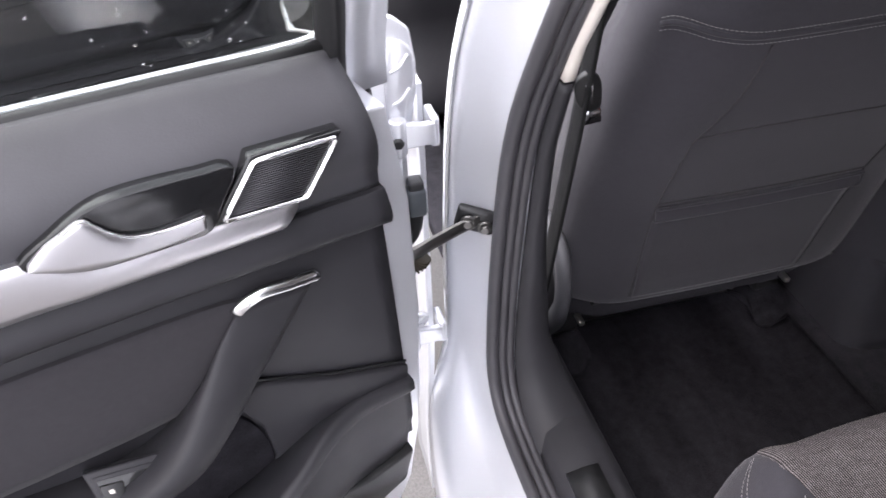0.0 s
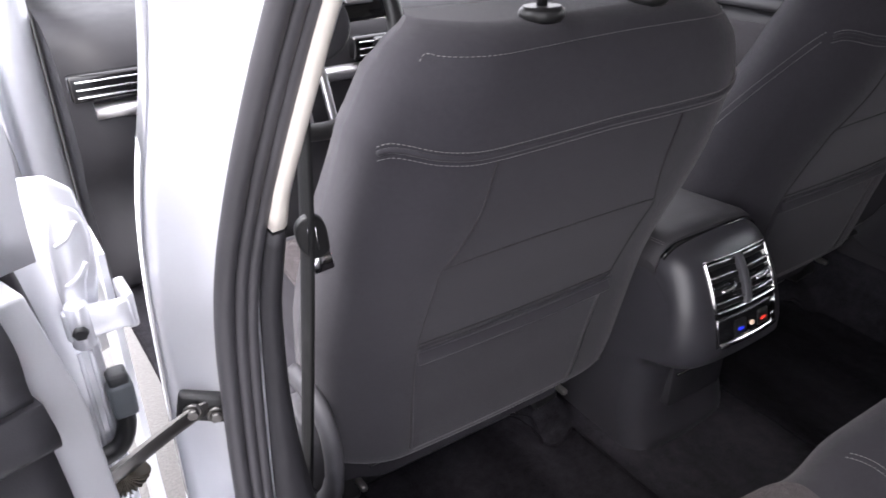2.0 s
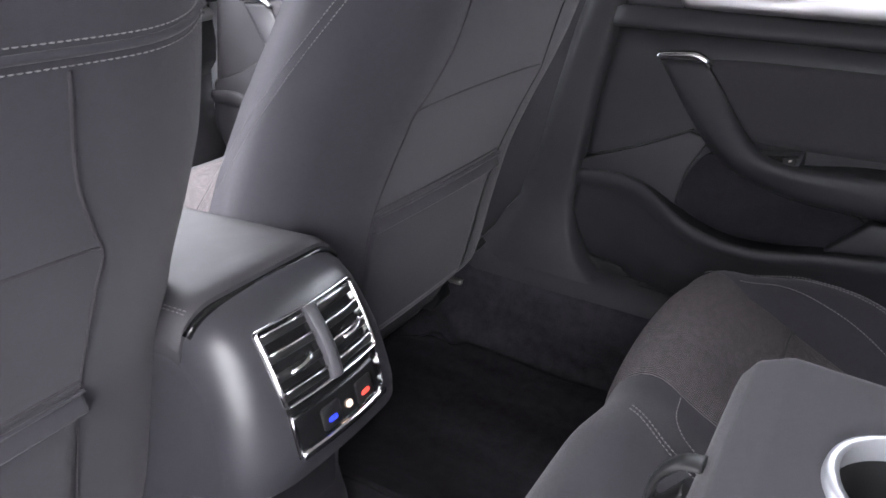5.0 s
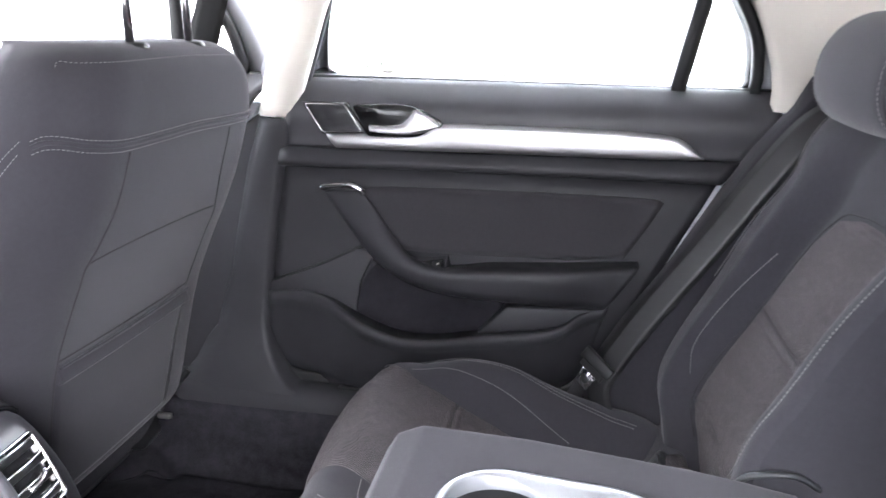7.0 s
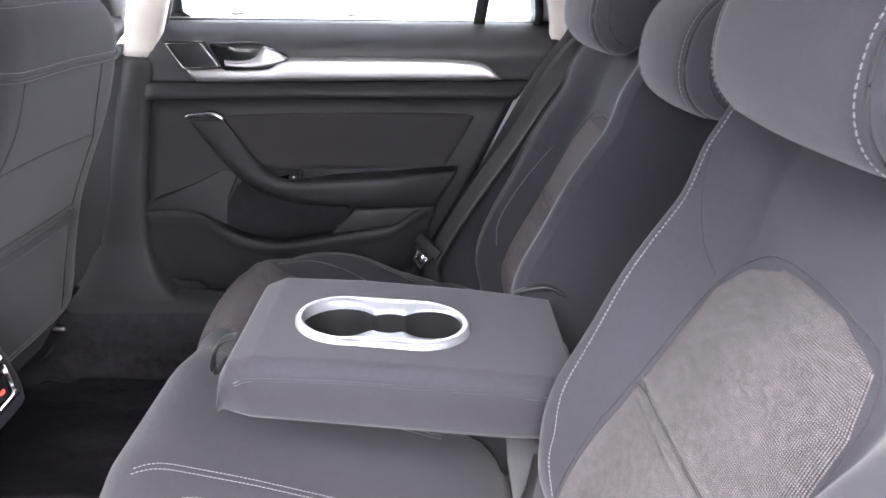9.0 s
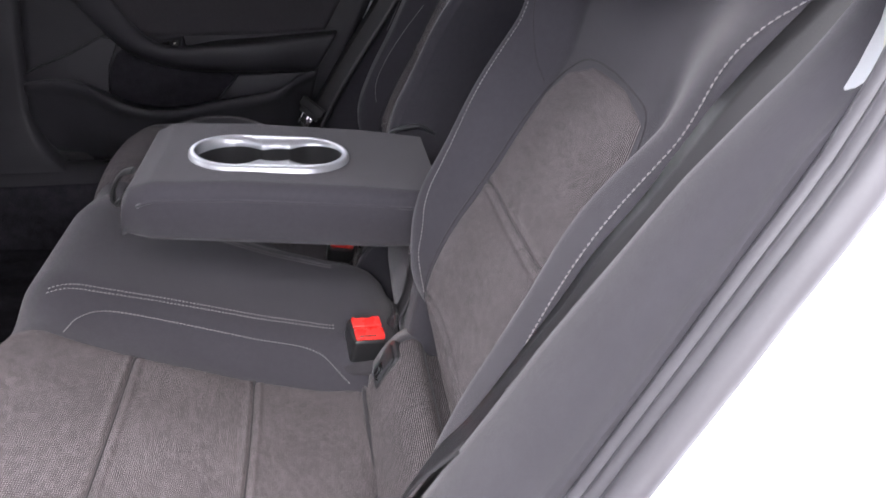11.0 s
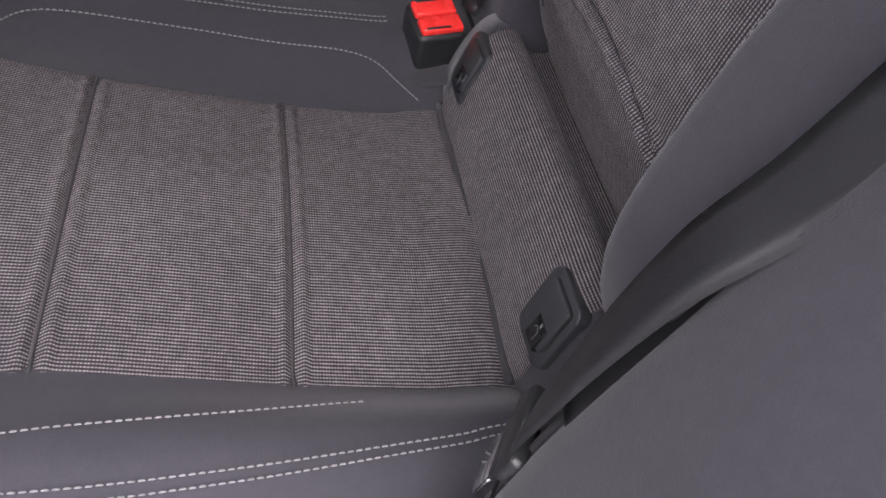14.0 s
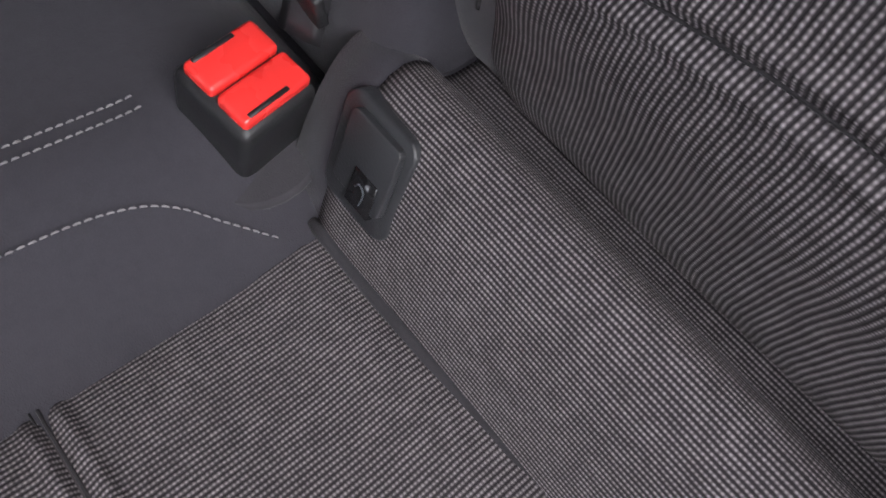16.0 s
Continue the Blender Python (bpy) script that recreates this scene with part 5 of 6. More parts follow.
con = thing("centre_console", (CX, 1.1, 0.45), "charcoal centre console with a padded lid and rear air vents", "console")
CON_W, CON_R = 0.104, 0.040
prof = [(0.850, 0.40), (0.836, 0.50), (0.826, 0.575), (0.815, 0.604), (0.785, 0.616), (0.764, 0.624), (0.754, 0.640), (0.757, 0.663), (0.769, 0.708), (0.784, 0.742), (0.801, 0.771), (0.816, 0.786), (0.838, 0.794),
        (0.90, 0.792), (1.18, 0.775), (1.30, 0.765), (1.55, 0.74), (1.62, 0.60), (1.60, 0.42), (1.2, 0.40)]
pr = spline([(0, y, z) for y, z in prof], 110, True)
rings = []
for k in range(33):
    c = math.sin(math.pi / 2 * (-1 + 2 * k / 32))          # closer rows towards the rounded flanks
    over = max(0.0, (abs(c) * CON_W - (CON_W - CON_R)) / CON_R)
    back = CON_R * (1 - math.sqrt(max(0.0, 1 - over * over)))
    rings.append([Vector((CX + c * CON_W * (1 + 0.10 * smooth01(0.76, 0.60, p.z) * smooth01(0.60, 0.80, abs(c))), p.y + (back + 0.006 * c * c) * (1 - smooth01(0.88, 1.0, p.y)),
                          p.z - 0.55 * back * smooth01(0.70, 0.80, p.z) - 0.010 * c * c * smooth01(0.70, 0.80, p.z))) for p in pr])
part("body", rings_bm(rings), SHROUD, con)
lid = []
for k in range(26):
    y = lerp(0.844, 1.21, k / 25)
    row = []
    for c in np.linspace(-1, 1, 29):
        over = max(0.0, (abs(c) - 0.62) / 0.38)
        row.append(Vector((CX + c * 0.106, y + 0.004 * c * c, 0.8035 - 0.028 * (y - 0.84) / 0.37 - 0.034 * (1 - math.sqrt(max(0.0, 1 - over * over))) - 0.004 * c * c - 0.005 * (k == 0))))
    lid.append(row)
part("lid_gap", tube_bm([v + Vector((0, -0.0030, -0.0075)) for v in lid[0][1:-1]], 0.0042, 6), GLOSS_BLACK, con)
part("lid", sheet_bm(lid, 0.013, (0, 0, -1)), LID_SKIN, con, "padded dark console lid")
for off in (0.0, 0.006):
    for sg in (-1,):
        c = 0.86 + off * 4
        over = (c - 0.62) / 0.38
        run = [Vector((CX + sg * c * 0.106, y + 0.004, 0.8045 - 0.028 * (y - 0.84) / 0.37 - 0.034 * (1 - math.sqrt(1 - over * over)) - 0.004 * c * c)) for y in np.linspace(0.846, 1.19, 30)]
        part("lid_stitching", dashes_bm(run, [Vector((sg * 0.6, 0, 0.8))] * 30, 0.0040, 0.0020, 0.0005), THREAD, con)
# the rear face leans back and curls away at its flanks
FACE_LINE = spline([(0, 0.754, 0.645), (0, 0.757, 0.663), (0, 0.769, 0.708), (0, 0.784, 0.742), (0, 0.801, 0.771), (0, 0.812, 0.783)], 80)
FACE_V = [0.0]
for p, q in zip(FACE_LINE, FACE_LINE[1:]):
    FACE_V.append(FACE_V[-1] + (q - p).length)
FACE_0 = interp(0.663, [p.z for p in FACE_LINE], FACE_V)


def on_face(u, v, w):
    """A place on the console's rear face: u across, v up along its curve, w out of it."""
    d = FACE_0 + v
    y, z = interp(d, FACE_V, [p.y for p in FACE_LINE]), interp(d, FACE_V, [p.z for p in FACE_LINE])
    y2, z2 = interp(d + 0.004, FACE_V, [p.y for p in FACE_LINE]), interp(d + 0.004, FACE_V, [p.z for p in FACE_LINE])
    y1, z1 = interp(d - 0.004, FACE_V, [p.y for p in FACE_LINE]), interp(d - 0.004, FACE_V, [p.z for p in FACE_LINE])
    t = Vector((0, y2 - y1, z2 - z1)).normalized()
    return Vector((CX + 0.001 + u, y + 0.9 * u * u, z)) + Vector((0, -t.z, t.y)) * w


def face_part(name, bm, mat, label="", parent=None):
    for v in bm.verts:
        v.co = on_face(v.co.x, v.co.y, v.co.z)
    bmesh.ops.recalc_face_normals(bm, faces=bm.faces)
    return part(name, bm, mat, parent or con, label)


def face_sheet(x0, x1, y0, y1, z, thick):
    return sheet_bm([[Vector((lerp(x0, x1, i / 10), lerp(y0, y1, j / 10), z)) for i in range(11)] for j in range(11)], thick, (0, 0, -1))


face_part("vent_backing", face_sheet(-0.064, 0.064, -0.006, 0.118, 0.0018, 0.004), GLOSS_BLACK)
face_part("vent_frame", frame_bm(-0.066, 0.066, 0.044, 0.120, 0.006, 0.0036, 0.001, 0.0065), CHROME, "chrome vent surround")
bridge = [[Vector((x, lerp(0.046, 0.118, k / 8), 0.009 + 0.003 * math.sin(math.pi * k / 8) - 0.003 * abs(x) / 0.008)) for x in (-0.0068, -0.0034, 0, 0.0034, 0.0068)] for k in range(9)]
face_part("vent_bridge", sheet_bm(bridge, 0.008, (0, 0, -1)), SHIELD_GREY, "grey bridge between the two vents")
for sg in (-1, 1):
    for k in range(4):
        u = 0.0555 + k * 0.0180
        slat = face_part("vent_slat", prism_bm([(sg * 0.0085, u - 0.0042), (sg * 0.061, u - 0.0042), (sg * 0.061, u + 0.0042), (sg * 0.0085, u + 0.0042)], 0.0020, 0.0045, 0.0008, 1, "xy"), BLACK_PLASTIC)
        if k != 1 or sg > 0:
            face_part("slat_edge", tube_bm([Vector((sg * x, u + 0.0036, 0.0052)) for x in (0.009, 0.025, 0.043, 0.0605)], 0.0015, 6), SATIN_CHROME, "", slat)
    slider = [Vector((sg * 0.036 + a, b, c)) for a, b, c in ((-0.013, 0.073, 0.005), (-0.009, 0.0735, 0.009), (0.0, 0.0745, 0.0105), (0.009, 0.0775, 0.010), (0.014, 0.080, 0.006))]
    face_part("vent_slider", tube_bm(spline(slider, 16), 0.0030, 8, False, 0.8), SATIN_CHROME, "bright vent slider")
face_part("climate_panel", face_sheet(-0.062, 0.062, 0.000, 0.036, 0.0036, 0.003), GLOSS_BLACK, "gloss black climate panel")
bar = [[Vector((lerp(-0.0620, 0.0620, i / 12), y, z)) for i in range(13)] for y, z in ((-0.0075, 0.001), (-0.0065, 0.0065), (-0.002, 0.0075), (0.0005, 0.004))]
face_part("climate_bar", sheet_bm(bar, 0.003, (0, 0, -1)), CHROME, "bright chrome bar under the climate keys")
for sg in (-1, 1):
    face_part("climate_edge", tube_bm([Vector((sg * 0.0625, v, 0.0035)) for v in (-0.004, 0.010, 0.024, 0.037)], 0.0014, 6), CHROME)
for x, mat, w in ((-0.019, glow("blue_lamp", (0.03, 0.05, 1.0), 0.12), 0.011), (0.0055, glow("amber_lamp", (1.0, 0.72, 0.55), 0.10), 0.007), (0.031, glow("red_lamp", (1.0, 0.06, 0.04), 0.14), 0.012)):
    face_part("indicator", prism_bm(rrect(x - w / 2, x + w / 2, 0.0105, 0.0150 if w > 0.008 else 0.0170, 0.0018), 0.003, 0.0062, 0.0004, 1, "xy"), mat, "small glowing indicator")
for x in (-0.019, 0.031):
    face_part("key", prism_bm(rrect(x - 0.0125, x + 0.0125, 0.004, 0.027, 0.003), 0.003, 0.0052, 0.0006, 1, "xy"), BLACK_PLASTIC)
part("lower_cover", prism_bm(rrect(CX - 0.062, CX + 0.062, 0.505, 0.598, 0.008), 0.822, 0.850, 0.004, 2, "xz"), DARK_PLASTIC, con)
part("cover_slot", tube_bm([Vector((CX + x, 0.8215, 0.566)) for x in (-0.052, 0.052)], 0.0028, 6), GLOSS_BLACK, con)


# ---- doors ----
DROPS = glass_mat("rain_water", (1, 1, 1))


def door(name, label, place, shift=0.0, rear=True):
    """A door built closed: y along the car, d inwards from its trim, z up. place(d, y, z) puts it into the car."""
    def put(bm):
        for v in bm.verts:
            v.co = place(v.co.x, v.co.y + shift, v.co.z)
        bmesh.ops.recalc_face_normals(bm, faces=bm.faces)
        return bm

    base = place(0, 0.45 + shift, 0.42)
    t = thing(name, base, label, "car door", "car doors")

    def add(nm, bm, mat, parent=None, lab=""):
        return part(nm, put(bm), mat, parent or t, lab)

    def panel(nm, top, bot, d, mat, n=40, bulge=0.006, m=9, thick=0.010, lab="", dfun=None):
        """Trim between an upper and a lower edge, given as (y, z) points."""
        a, b = spline([(0, *p) for p in top], n), spline([(0, *p) for p in bot], n)
        rows = []
        for p, q in zip(a, b):
            row = []
            for j in range(m):
                k = j / (m - 1)
                r = p.lerp(q, k)
                dd = d + bulge * math.sin(math.pi * k) ** 0.6 if 0 < k < 1 else d
                if dfun:
                    dd += dfun(k)
                row.append(Vector((dd, r.y, r.z)))
            rows.append(row)
        return add(nm, sheet_bm(rows, thick, (-1, 0, 0)), mat, None, lab)

    # steel shell
    shell = [(0.818, 0.60), (0.810, 0.50), (0.785, 0.435), (0.70, 0.415), (0.35, 0.415), (0.262, 0.47), (0.20, 0.60), (0.11, 0.78), (0.035, 0.94), (-0.030, 1.045), (-0.040, 1.052), (0.30, 1.052), (0.772, 1.052), (0.797, 0.95), (0.813, 0.80)]
    add("steel_shell", prism_bm(shell, -0.150, -0.012, 0.012, 3), PAINT)
    add("skin_flange", prism_bm([(0.842, 0.62), (0.838, 0.52), (0.815, 0.44), (0.78, 0.42), (0.78, 1.05), (0.806, 1.05), (0.826, 0.95), (0.838, 0.80)], -0.150, -0.138, 0.004, 2), PAINT, None, "silver outer skin at the door's edge")
    # window frame and pane
    def rail(pts, w, d0, d1, mat, nm, lab=""):
        line = spline([(0, *p) for p in pts], 50)
        rings = []
        for i, p in enumerate(line):
            tt = (line[min(i + 1, 49)] - line[max(i - 1, 0)]).normalized()
            o = Vector((0, tt.z, -tt.y))
            lean = -0.30 * max(0.0, p.z - 1.08)
            rings.append([Vector((d0 - lean, 0, 0)) + p + o * w / 2, Vector((d1 - lean, 0, 0)) + p + o * w / 2, Vector((d1 - lean, 0, 0)) + p - o * w / 2, Vector((d0 - lean, 0, 0)) + p - o * w / 2])
        return add(nm, rings_bm(rings), mat, None, lab)
    arch = [(0.780, 1.040), (0.776, 1.10), (0.768, 1.15), (0.742, 1.22), (0.695, 1.29), (0.61, 1.345), (0.45, 1.372), (0.30, 1.368), (0.16, 1.34), (0.06, 1.28), (-0.005, 1.19), (-0.022, 1.12), (-0.022, 1.085)]
    rail(arch, 0.050, -0.105, -0.062, PAINT, "window_frame", "silver painted window frame")
    rail([(lerp(0.35, y, 0.920), lerp(1.16, z, 0.90) + 0.02 * (z < 1.05)) for y, z in arch], 0.014, -0.078, -0.040, BLACK_PLASTIC, "frame_seal", "black rubber glass channel")
    rail([(0.122, 1.09), (0.112, 1.16), (0.100, 1.24), (0.092, 1.345)], 0.022, -0.075, -0.040, BLACK_PLASTIC, "window_divider", "black upright dividing the side glass")
    pane = []
    for k in range(9):
        z = lerp(1.075, 1.36, k / 8)
        y1 = interp(z, [1.085, 1.15, 1.22, 1.29, 1.345, 1.37], [0.745, 0.738, 0.712, 0.665, 0.60, 0.47])
        y0 = interp(z, [1.085, 1.12, 1.19, 1.28, 1.34, 1.37], [-0.022, -0.022, -0.005, 0.06, 0.16, 0.30])
        pane.append([Vector((-0.065 + 0.30 * max(0, z - 1.08), lerp(y0, y1, j / 8), z)) for j in range(9)])
    g = add("window_pane", sheet_bm(pane, 0.004, (-1, 0, 0)), DARK_GLASS if place(0, 0, 0).x < -0.65 else GLASS, None, "clear side window glass")
    g.visible_shadow = False
    if place(0, 0, 0).x < -0.65 and rear:
        rng = random.Random(5)
        drops = []
        for k in range(190):
            z, y = 1.10 + 0.20 * rng.random() ** 1.6, rng.uniform(0.10, 0.70)
            drops.append(cyl_bm((-0.063 + 0.30 * max(0, z - 1.08), y, z), (1, 0, 0.3), rng.uniform(0.0004, 0.0011) * (1.7 if rng.random() > 0.94 else 1.0), 0.0009, 8, 0.0004))
        tagged(add("water_drops", join_bm(*drops), DROPS, g), kind="stuff")
    add("chrome_moulding", tube_bm([Vector((-0.076, y, 1.0945)) for y in np.linspace(0.748, -0.03, 16)], 0.0052, 8, False, 0.8), CHROME, None, "bright chrome strip along the window base")
    add("window_wiper_seal", tube_bm([Vector((-0.054, y, 1.092)) for y in np.linspace(0.748, -0.035, 16)], 0.008, 8), BLACK_PLASTIC)

    # soft upper trim, rolled at the window
    def cap(k):
        return -0.038 * max(0.0, 1 - k / 0.6) ** 2 + 0.010 * math.sin(math.pi * min(1, k * 1.2))
    panel("upper_trim", [(0.742, 1.094), (0.60, 1.096), (0.30, 1.097), (0.05, 1.097), (-0.050, 1.095)], [(0.760, 0.980), (0.60, 0.983), (0.30, 0.988), (0.08, 0.992), (0.020, 0.993)], -0.004, SOFT_PLASTIC, 50, 0.004, 17, 0.02, "soft dark grey upper door trim", cap)
    # satin strip
    top = [(0.678, 1.008), (0.62, 1.010), (0.535, 1.012), (0.510, 1.022), (0.492, 1.031), (0.40, 1.033), (0.25, 1.033), (0.150, 1.030), (0.115, 1.024), (0.096, 1.011), (0.080, 0.997)]
    bot = [(0.662, 0.986), (0.60, 0.986), (0.53, 0.987), (0.51, 0.987), (0.49, 0.988), (0.40, 0.989), (0.25, 0.991), (0.15, 0.992), (0.115, 0.993), (0.096, 0.994), (0.079, 0.995)]
    panel("satin_strip", top, bot, 0.013, ALU, 60, 0.004, 7, 0.012, "satin silver decor strip")
    # speaker grille
    quad = [(0.712, 1.056), (0.645, 1.057), (0.616, 1.014), (0.683, 1.011)]
    cxy = (sum(p[0] for p in quad) / 4, sum(p[1] for p in quad) / 4)

    def scaled(k):
        return [(cxy[0] + (p[0] - cxy[0]) * k, cxy[1] + (p[1] - cxy[1]) * k) for p in quad]
    rim = []
    for k, d in ((1.03, 0.008), (1.012, 0.0190), (0.975, 0.0190), (0.955, 0.013)):
        q = scaled(k)
        ring = []
        for i in range(4):
            a, b = q[i], q[(i + 1) % 4]
            for f in (0.04, 0.2, 0.5, 0.8, 0.96):
                ring.append(Vector((d, lerp(a[0], b[0], f), lerp(a[1], b[1], f))))
        rim.append(ring)
    add("grille_backing", prism_bm(scaled(1.12), -0.002, 0.0145, 0.002, 2), GLOSS_BLACK)
    add("grille_rim", rings_bm(rim, True, False, False), CHROME, None, "chrome surround of the tweeter grille")
    ribs = []
    for k in range(22):
        f = (k + 0.5) / 22
        q = scaled(0.92)
        a = Vector((0.0148, lerp(q[0][0], q[3][0], f), lerp(q[0][1], q[3][1], f)))
        b = Vector((0.0148, lerp(q[1][0], q[2][0], f), lerp(q[1][1], q[2][1], f)))
        ribs.append(tube_bm([a, b], 0.00055, 6))
    add("grille_ribs", join_bm(*ribs), RUBBER)
    # handle bowl and lever
    bowl = [(0.632, 1.055), (0.606, 1.058), (0.558, 1.060), (0.531, 1.057), (0.505, 1.046), (0.483, 1.030), (0.508, 1.009), (0.560, 1.004), (0.604, 1.006), (0.620, 1.030)]
    add("handle_bowl", prism_bm([(p.y, p.z) for p in spline([(0, *p) for p in bowl], 40, True)], -0.006, 0.0150, 0.002, 2), GLOSS_BLACK, None, "black handle recess")
    lever_top = [(0.604, 1.026), (0.576, 1.025), (0.555, 1.028), (0.543, 1.035), (0.534, 1.045), (0.526, 1.053), (0.512, 1.047), (0.500, 1.041), (0.489, 1.032)]
    lever_bot = [(0.602, 1.016), (0.580, 1.014), (0.555, 1.013), (0.543, 1.0135), (0.534, 1.014), (0.524, 1.015), (0.510, 1.019), (0.499, 1.024), (0.488, 1.029)]
    lever = panel("door_handle", lever_top, lever_bot, 0.0175, ALU, 48, 0.0012, 7, 0.007, "satin inner door handle", lambda k: 0.0035 * k)
    add("lever_edge", tube_bm(spline([(0.0182, *p) for p in lever_top[:7]], 40), 0.0011, 6), CHROME, lever, "bright upper edge")
    # dark shoulder under the strip, main card, cloth inset
    panel("shoulder", [(0.762, 0.982), (0.50, 0.985), (0.25, 0.989), (0.024, 0.992)], [(0.764, 0.950), (0.50, 0.955), (0.25, 0.957), (0.049, 0.957)], 0.002, DARK_PLASTIC, 40, 0.004, 9, 0.03, "charcoal soft shoulder band", lambda k: 0.008 * smooth01(0, 0.8, k))
    panel("door_card", [(0.764, 0.952), (0.50, 0.957), (0.25, 0.959), (0.049, 0.959)], [(0.806, 0.60), (0.55, 0.60), (0.35, 0.60), (0.212, 0.62)], -0.009, DARK_PLASTIC, 40, 0.003, 9, 0.02, "charcoal plastic door card")
    panel("cloth_inset", [(0.636, 0.912), (0.600, 0.920), (0.50, 0.924), (0.40, 0.926), (0.25, 0.927), (0.142, 0.926), (0.128, 0.921)], [(0.560, 0.815), (0.520, 0.812), (0.45, 0.812), (0.38, 0.814), (0.30, 0.816), (0.22, 0.820), (0.184, 0.823)], -0.003, PLAIN_DARK, 40, 0.004, 11, 0.008, "dark cloth door inset")
    # pull handle flowing into the armrest
    ptop = [(0.622, 0.914), (0.596, 0.884), (0.566, 0.848), (0.535, 0.818), (0.500, 0.800), (0.45, 0.793), (0.38, 0.796), (0.28, 0.803), (0.20, 0.810), (0.160, 0.814)]
    pbot = [(0.694, 0.909), (0.664, 0.868), (0.632, 0.828), (0.592, 0.785), (0.540, 0.752), (0.47, 0.737), (0.38, 0.732), (0.30, 0.730), (0.24, 0.728), (0.215, 0.727)]
    tp, bt = spline([(0, *p) for p in ptop], 60), spline([(0, *p) for p in pbot], 60)
    rings = []
    for i, (p, q) in enumerate(zip(tp, bt)):
        k = i / 59
        p = p + Vector((0, 0, 0.008 * smooth01(0.25, 0.5, k)))
        q = q + Vector((0, 0, 0.006 * smooth01(0.25, 0.5, k)))
        dep = 0.003 + 0.051 * smooth01(0.0, 0.34, k) - 0.016 * smooth01(0.75, 1.0, k)
        flat = smooth01(0.35, 0.55, k)
        sec = [(lerp(0.28, 0.0, flat), -0.012), (lerp(0.10, 0.0, flat), dep * lerp(0.3, 0.5, flat)), (0.0, dep * lerp(0.62, 0.80, flat)), (0.03, dep * lerp(0.88, 0.93, flat)), (0.11, dep), (0.35, dep * 0.98), (0.58, dep * lerp(0.86, 0.95, flat)), (0.78, dep * lerp(0.55, 0.82, flat)), (0.93, dep * lerp(0.20, 0.45, flat)), (1.0, -0.012)]
        rings.append([Vector((d, lerp(p.y, q.y, f), lerp(p.z, q.z, f))) for f, d in sec])
    add("pull_handle", rings_bm(rings), DARK_PLASTIC, None, "charcoal pull handle running into the armrest")
    capl = spline([(0.000, 0.692, 0.916), (0.003, 0.690, 0.918), (0.006, 0.662, 0.922), (0.006, 0.640, 0.924), (0.005, 0.624, 0.918), (0.002, 0.617, 0.908)], 24)
    add("handle_cap", tube_bm(capl, 0.0058, 8, False, 0.55, (0.75, 0, 0.66)), SATIN_CHROME, None, "bright cap on the pull handle")
    # switch plate
    tilt = Matrix.Translation((0.022, 0, 0.800)) @ Matrix.Rotation(radians(-46), 4, "Y")

    def on_plate(outline, a, b, bev):
        bm = prism_bm(outline, a, b, bev, 2)
        bmesh.ops.transform(bm, matrix=tilt, verts=bm.verts)
        return bm
    add("switch_plate", on_plate([(0.468, 0.018), (0.535, 0.006), (0.515, -0.024), (0.473, -0.017)], -0.035, 0.004, 0.002), DARK_PLASTIC)
    add("switch_rim", on_plate([(0.473, 0.012), (0.526, 0.002), (0.510, -0.019), (0.476, -0.014)], 0.002, 0.0052, 0.0012), DARK_PLASTIC)
    add("switch_well", on_plate([(0.476, 0.008), (0.520, -0.001), (0.507, -0.016), (0.477, -0.012)], 0.002, 0.0058, 0.0004), GLOSS_BLACK)
    sw = add("window_switch", on_plate([(0.476, 0.004), (0.494, 0.000), (0.492, -0.014), (0.476, -0.012)], 0.002, 0.010, 0.0015), BLACK_PLASTIC)
    add("switch_symbol", on_plate([(0.4815, -0.002), (0.4855, -0.003), (0.4855, -0.0065), (0.4815, -0.0055)], 0.0096, 0.0104, 0.0003), CREAM, sw)
    # pocket: deep lower skirt, dark hollow, lip
    lip = [(0.792, 0.722), (0.75, 0.727), (0.712, 0.728), (0.676, 0.724), (0.640, 0.707), (0.603, 0.689), (0.565, 0.676), (0.530, 0.671), (0.480, 0.674), (0.415, 0.687), (0.360, 0.696), (0.305, 0.705), (0.272, 0.716), (0.245, 0.734), (0.200, 0.748)]
    foot = [(0.796, 0.590), (0.775, 0.572), (0.735, 0.558), (0.69, 0.548), (0.63, 0.543), (0.58, 0.541), (0.53, 0.540), (0.48, 0.540), (0.42, 0.541), (0.36, 0.544), (0.31, 0.556), (0.27, 0.582), (0.240, 0.610)]
    a, b = spline([(0, *p) for p in lip], 60), spline([(0, *p) for p in foot], 60)
    rows = []
    for i, (p, q) in enumerate(zip(a, b)):
        k = i / 59
        out = 0.012 + 0.040 * smooth01(0.08, 0.32, k) * (1 - 0.8 * smooth01(0.80, 1.0, k))
        rows.append([Vector((d, lerp(p.y, q.y, f), lerp(p.z, q.z, f))) for f, d in ((0.02, out - 0.016), (0.0, out - 0.010), (0.0, out - 0.003), (0.03, out), (0.10, out + 0.001), (0.16, out - 0.004), (0.22, out - 0.008), (0.5, out - 0.004), (0.8, out - 0.014), (1.0, out * 0.3 - 0.008), (1.0, -0.012), (0.05, -0.012))])
    add("pocket_skirt", rings_bm(rows), DARK_PLASTIC, None, "charcoal door pocket skirt")
    hollow = [(0.596, 0.785), (0.620, 0.750), (0.630, 0.702), (0.620, 0.672), (0.585, 0.655), (0.53, 0.650), (0.44, 0.658), (0.375, 0.720), (0.42, 0.745), (0.50, 0.755), (0.56, 0.780)]
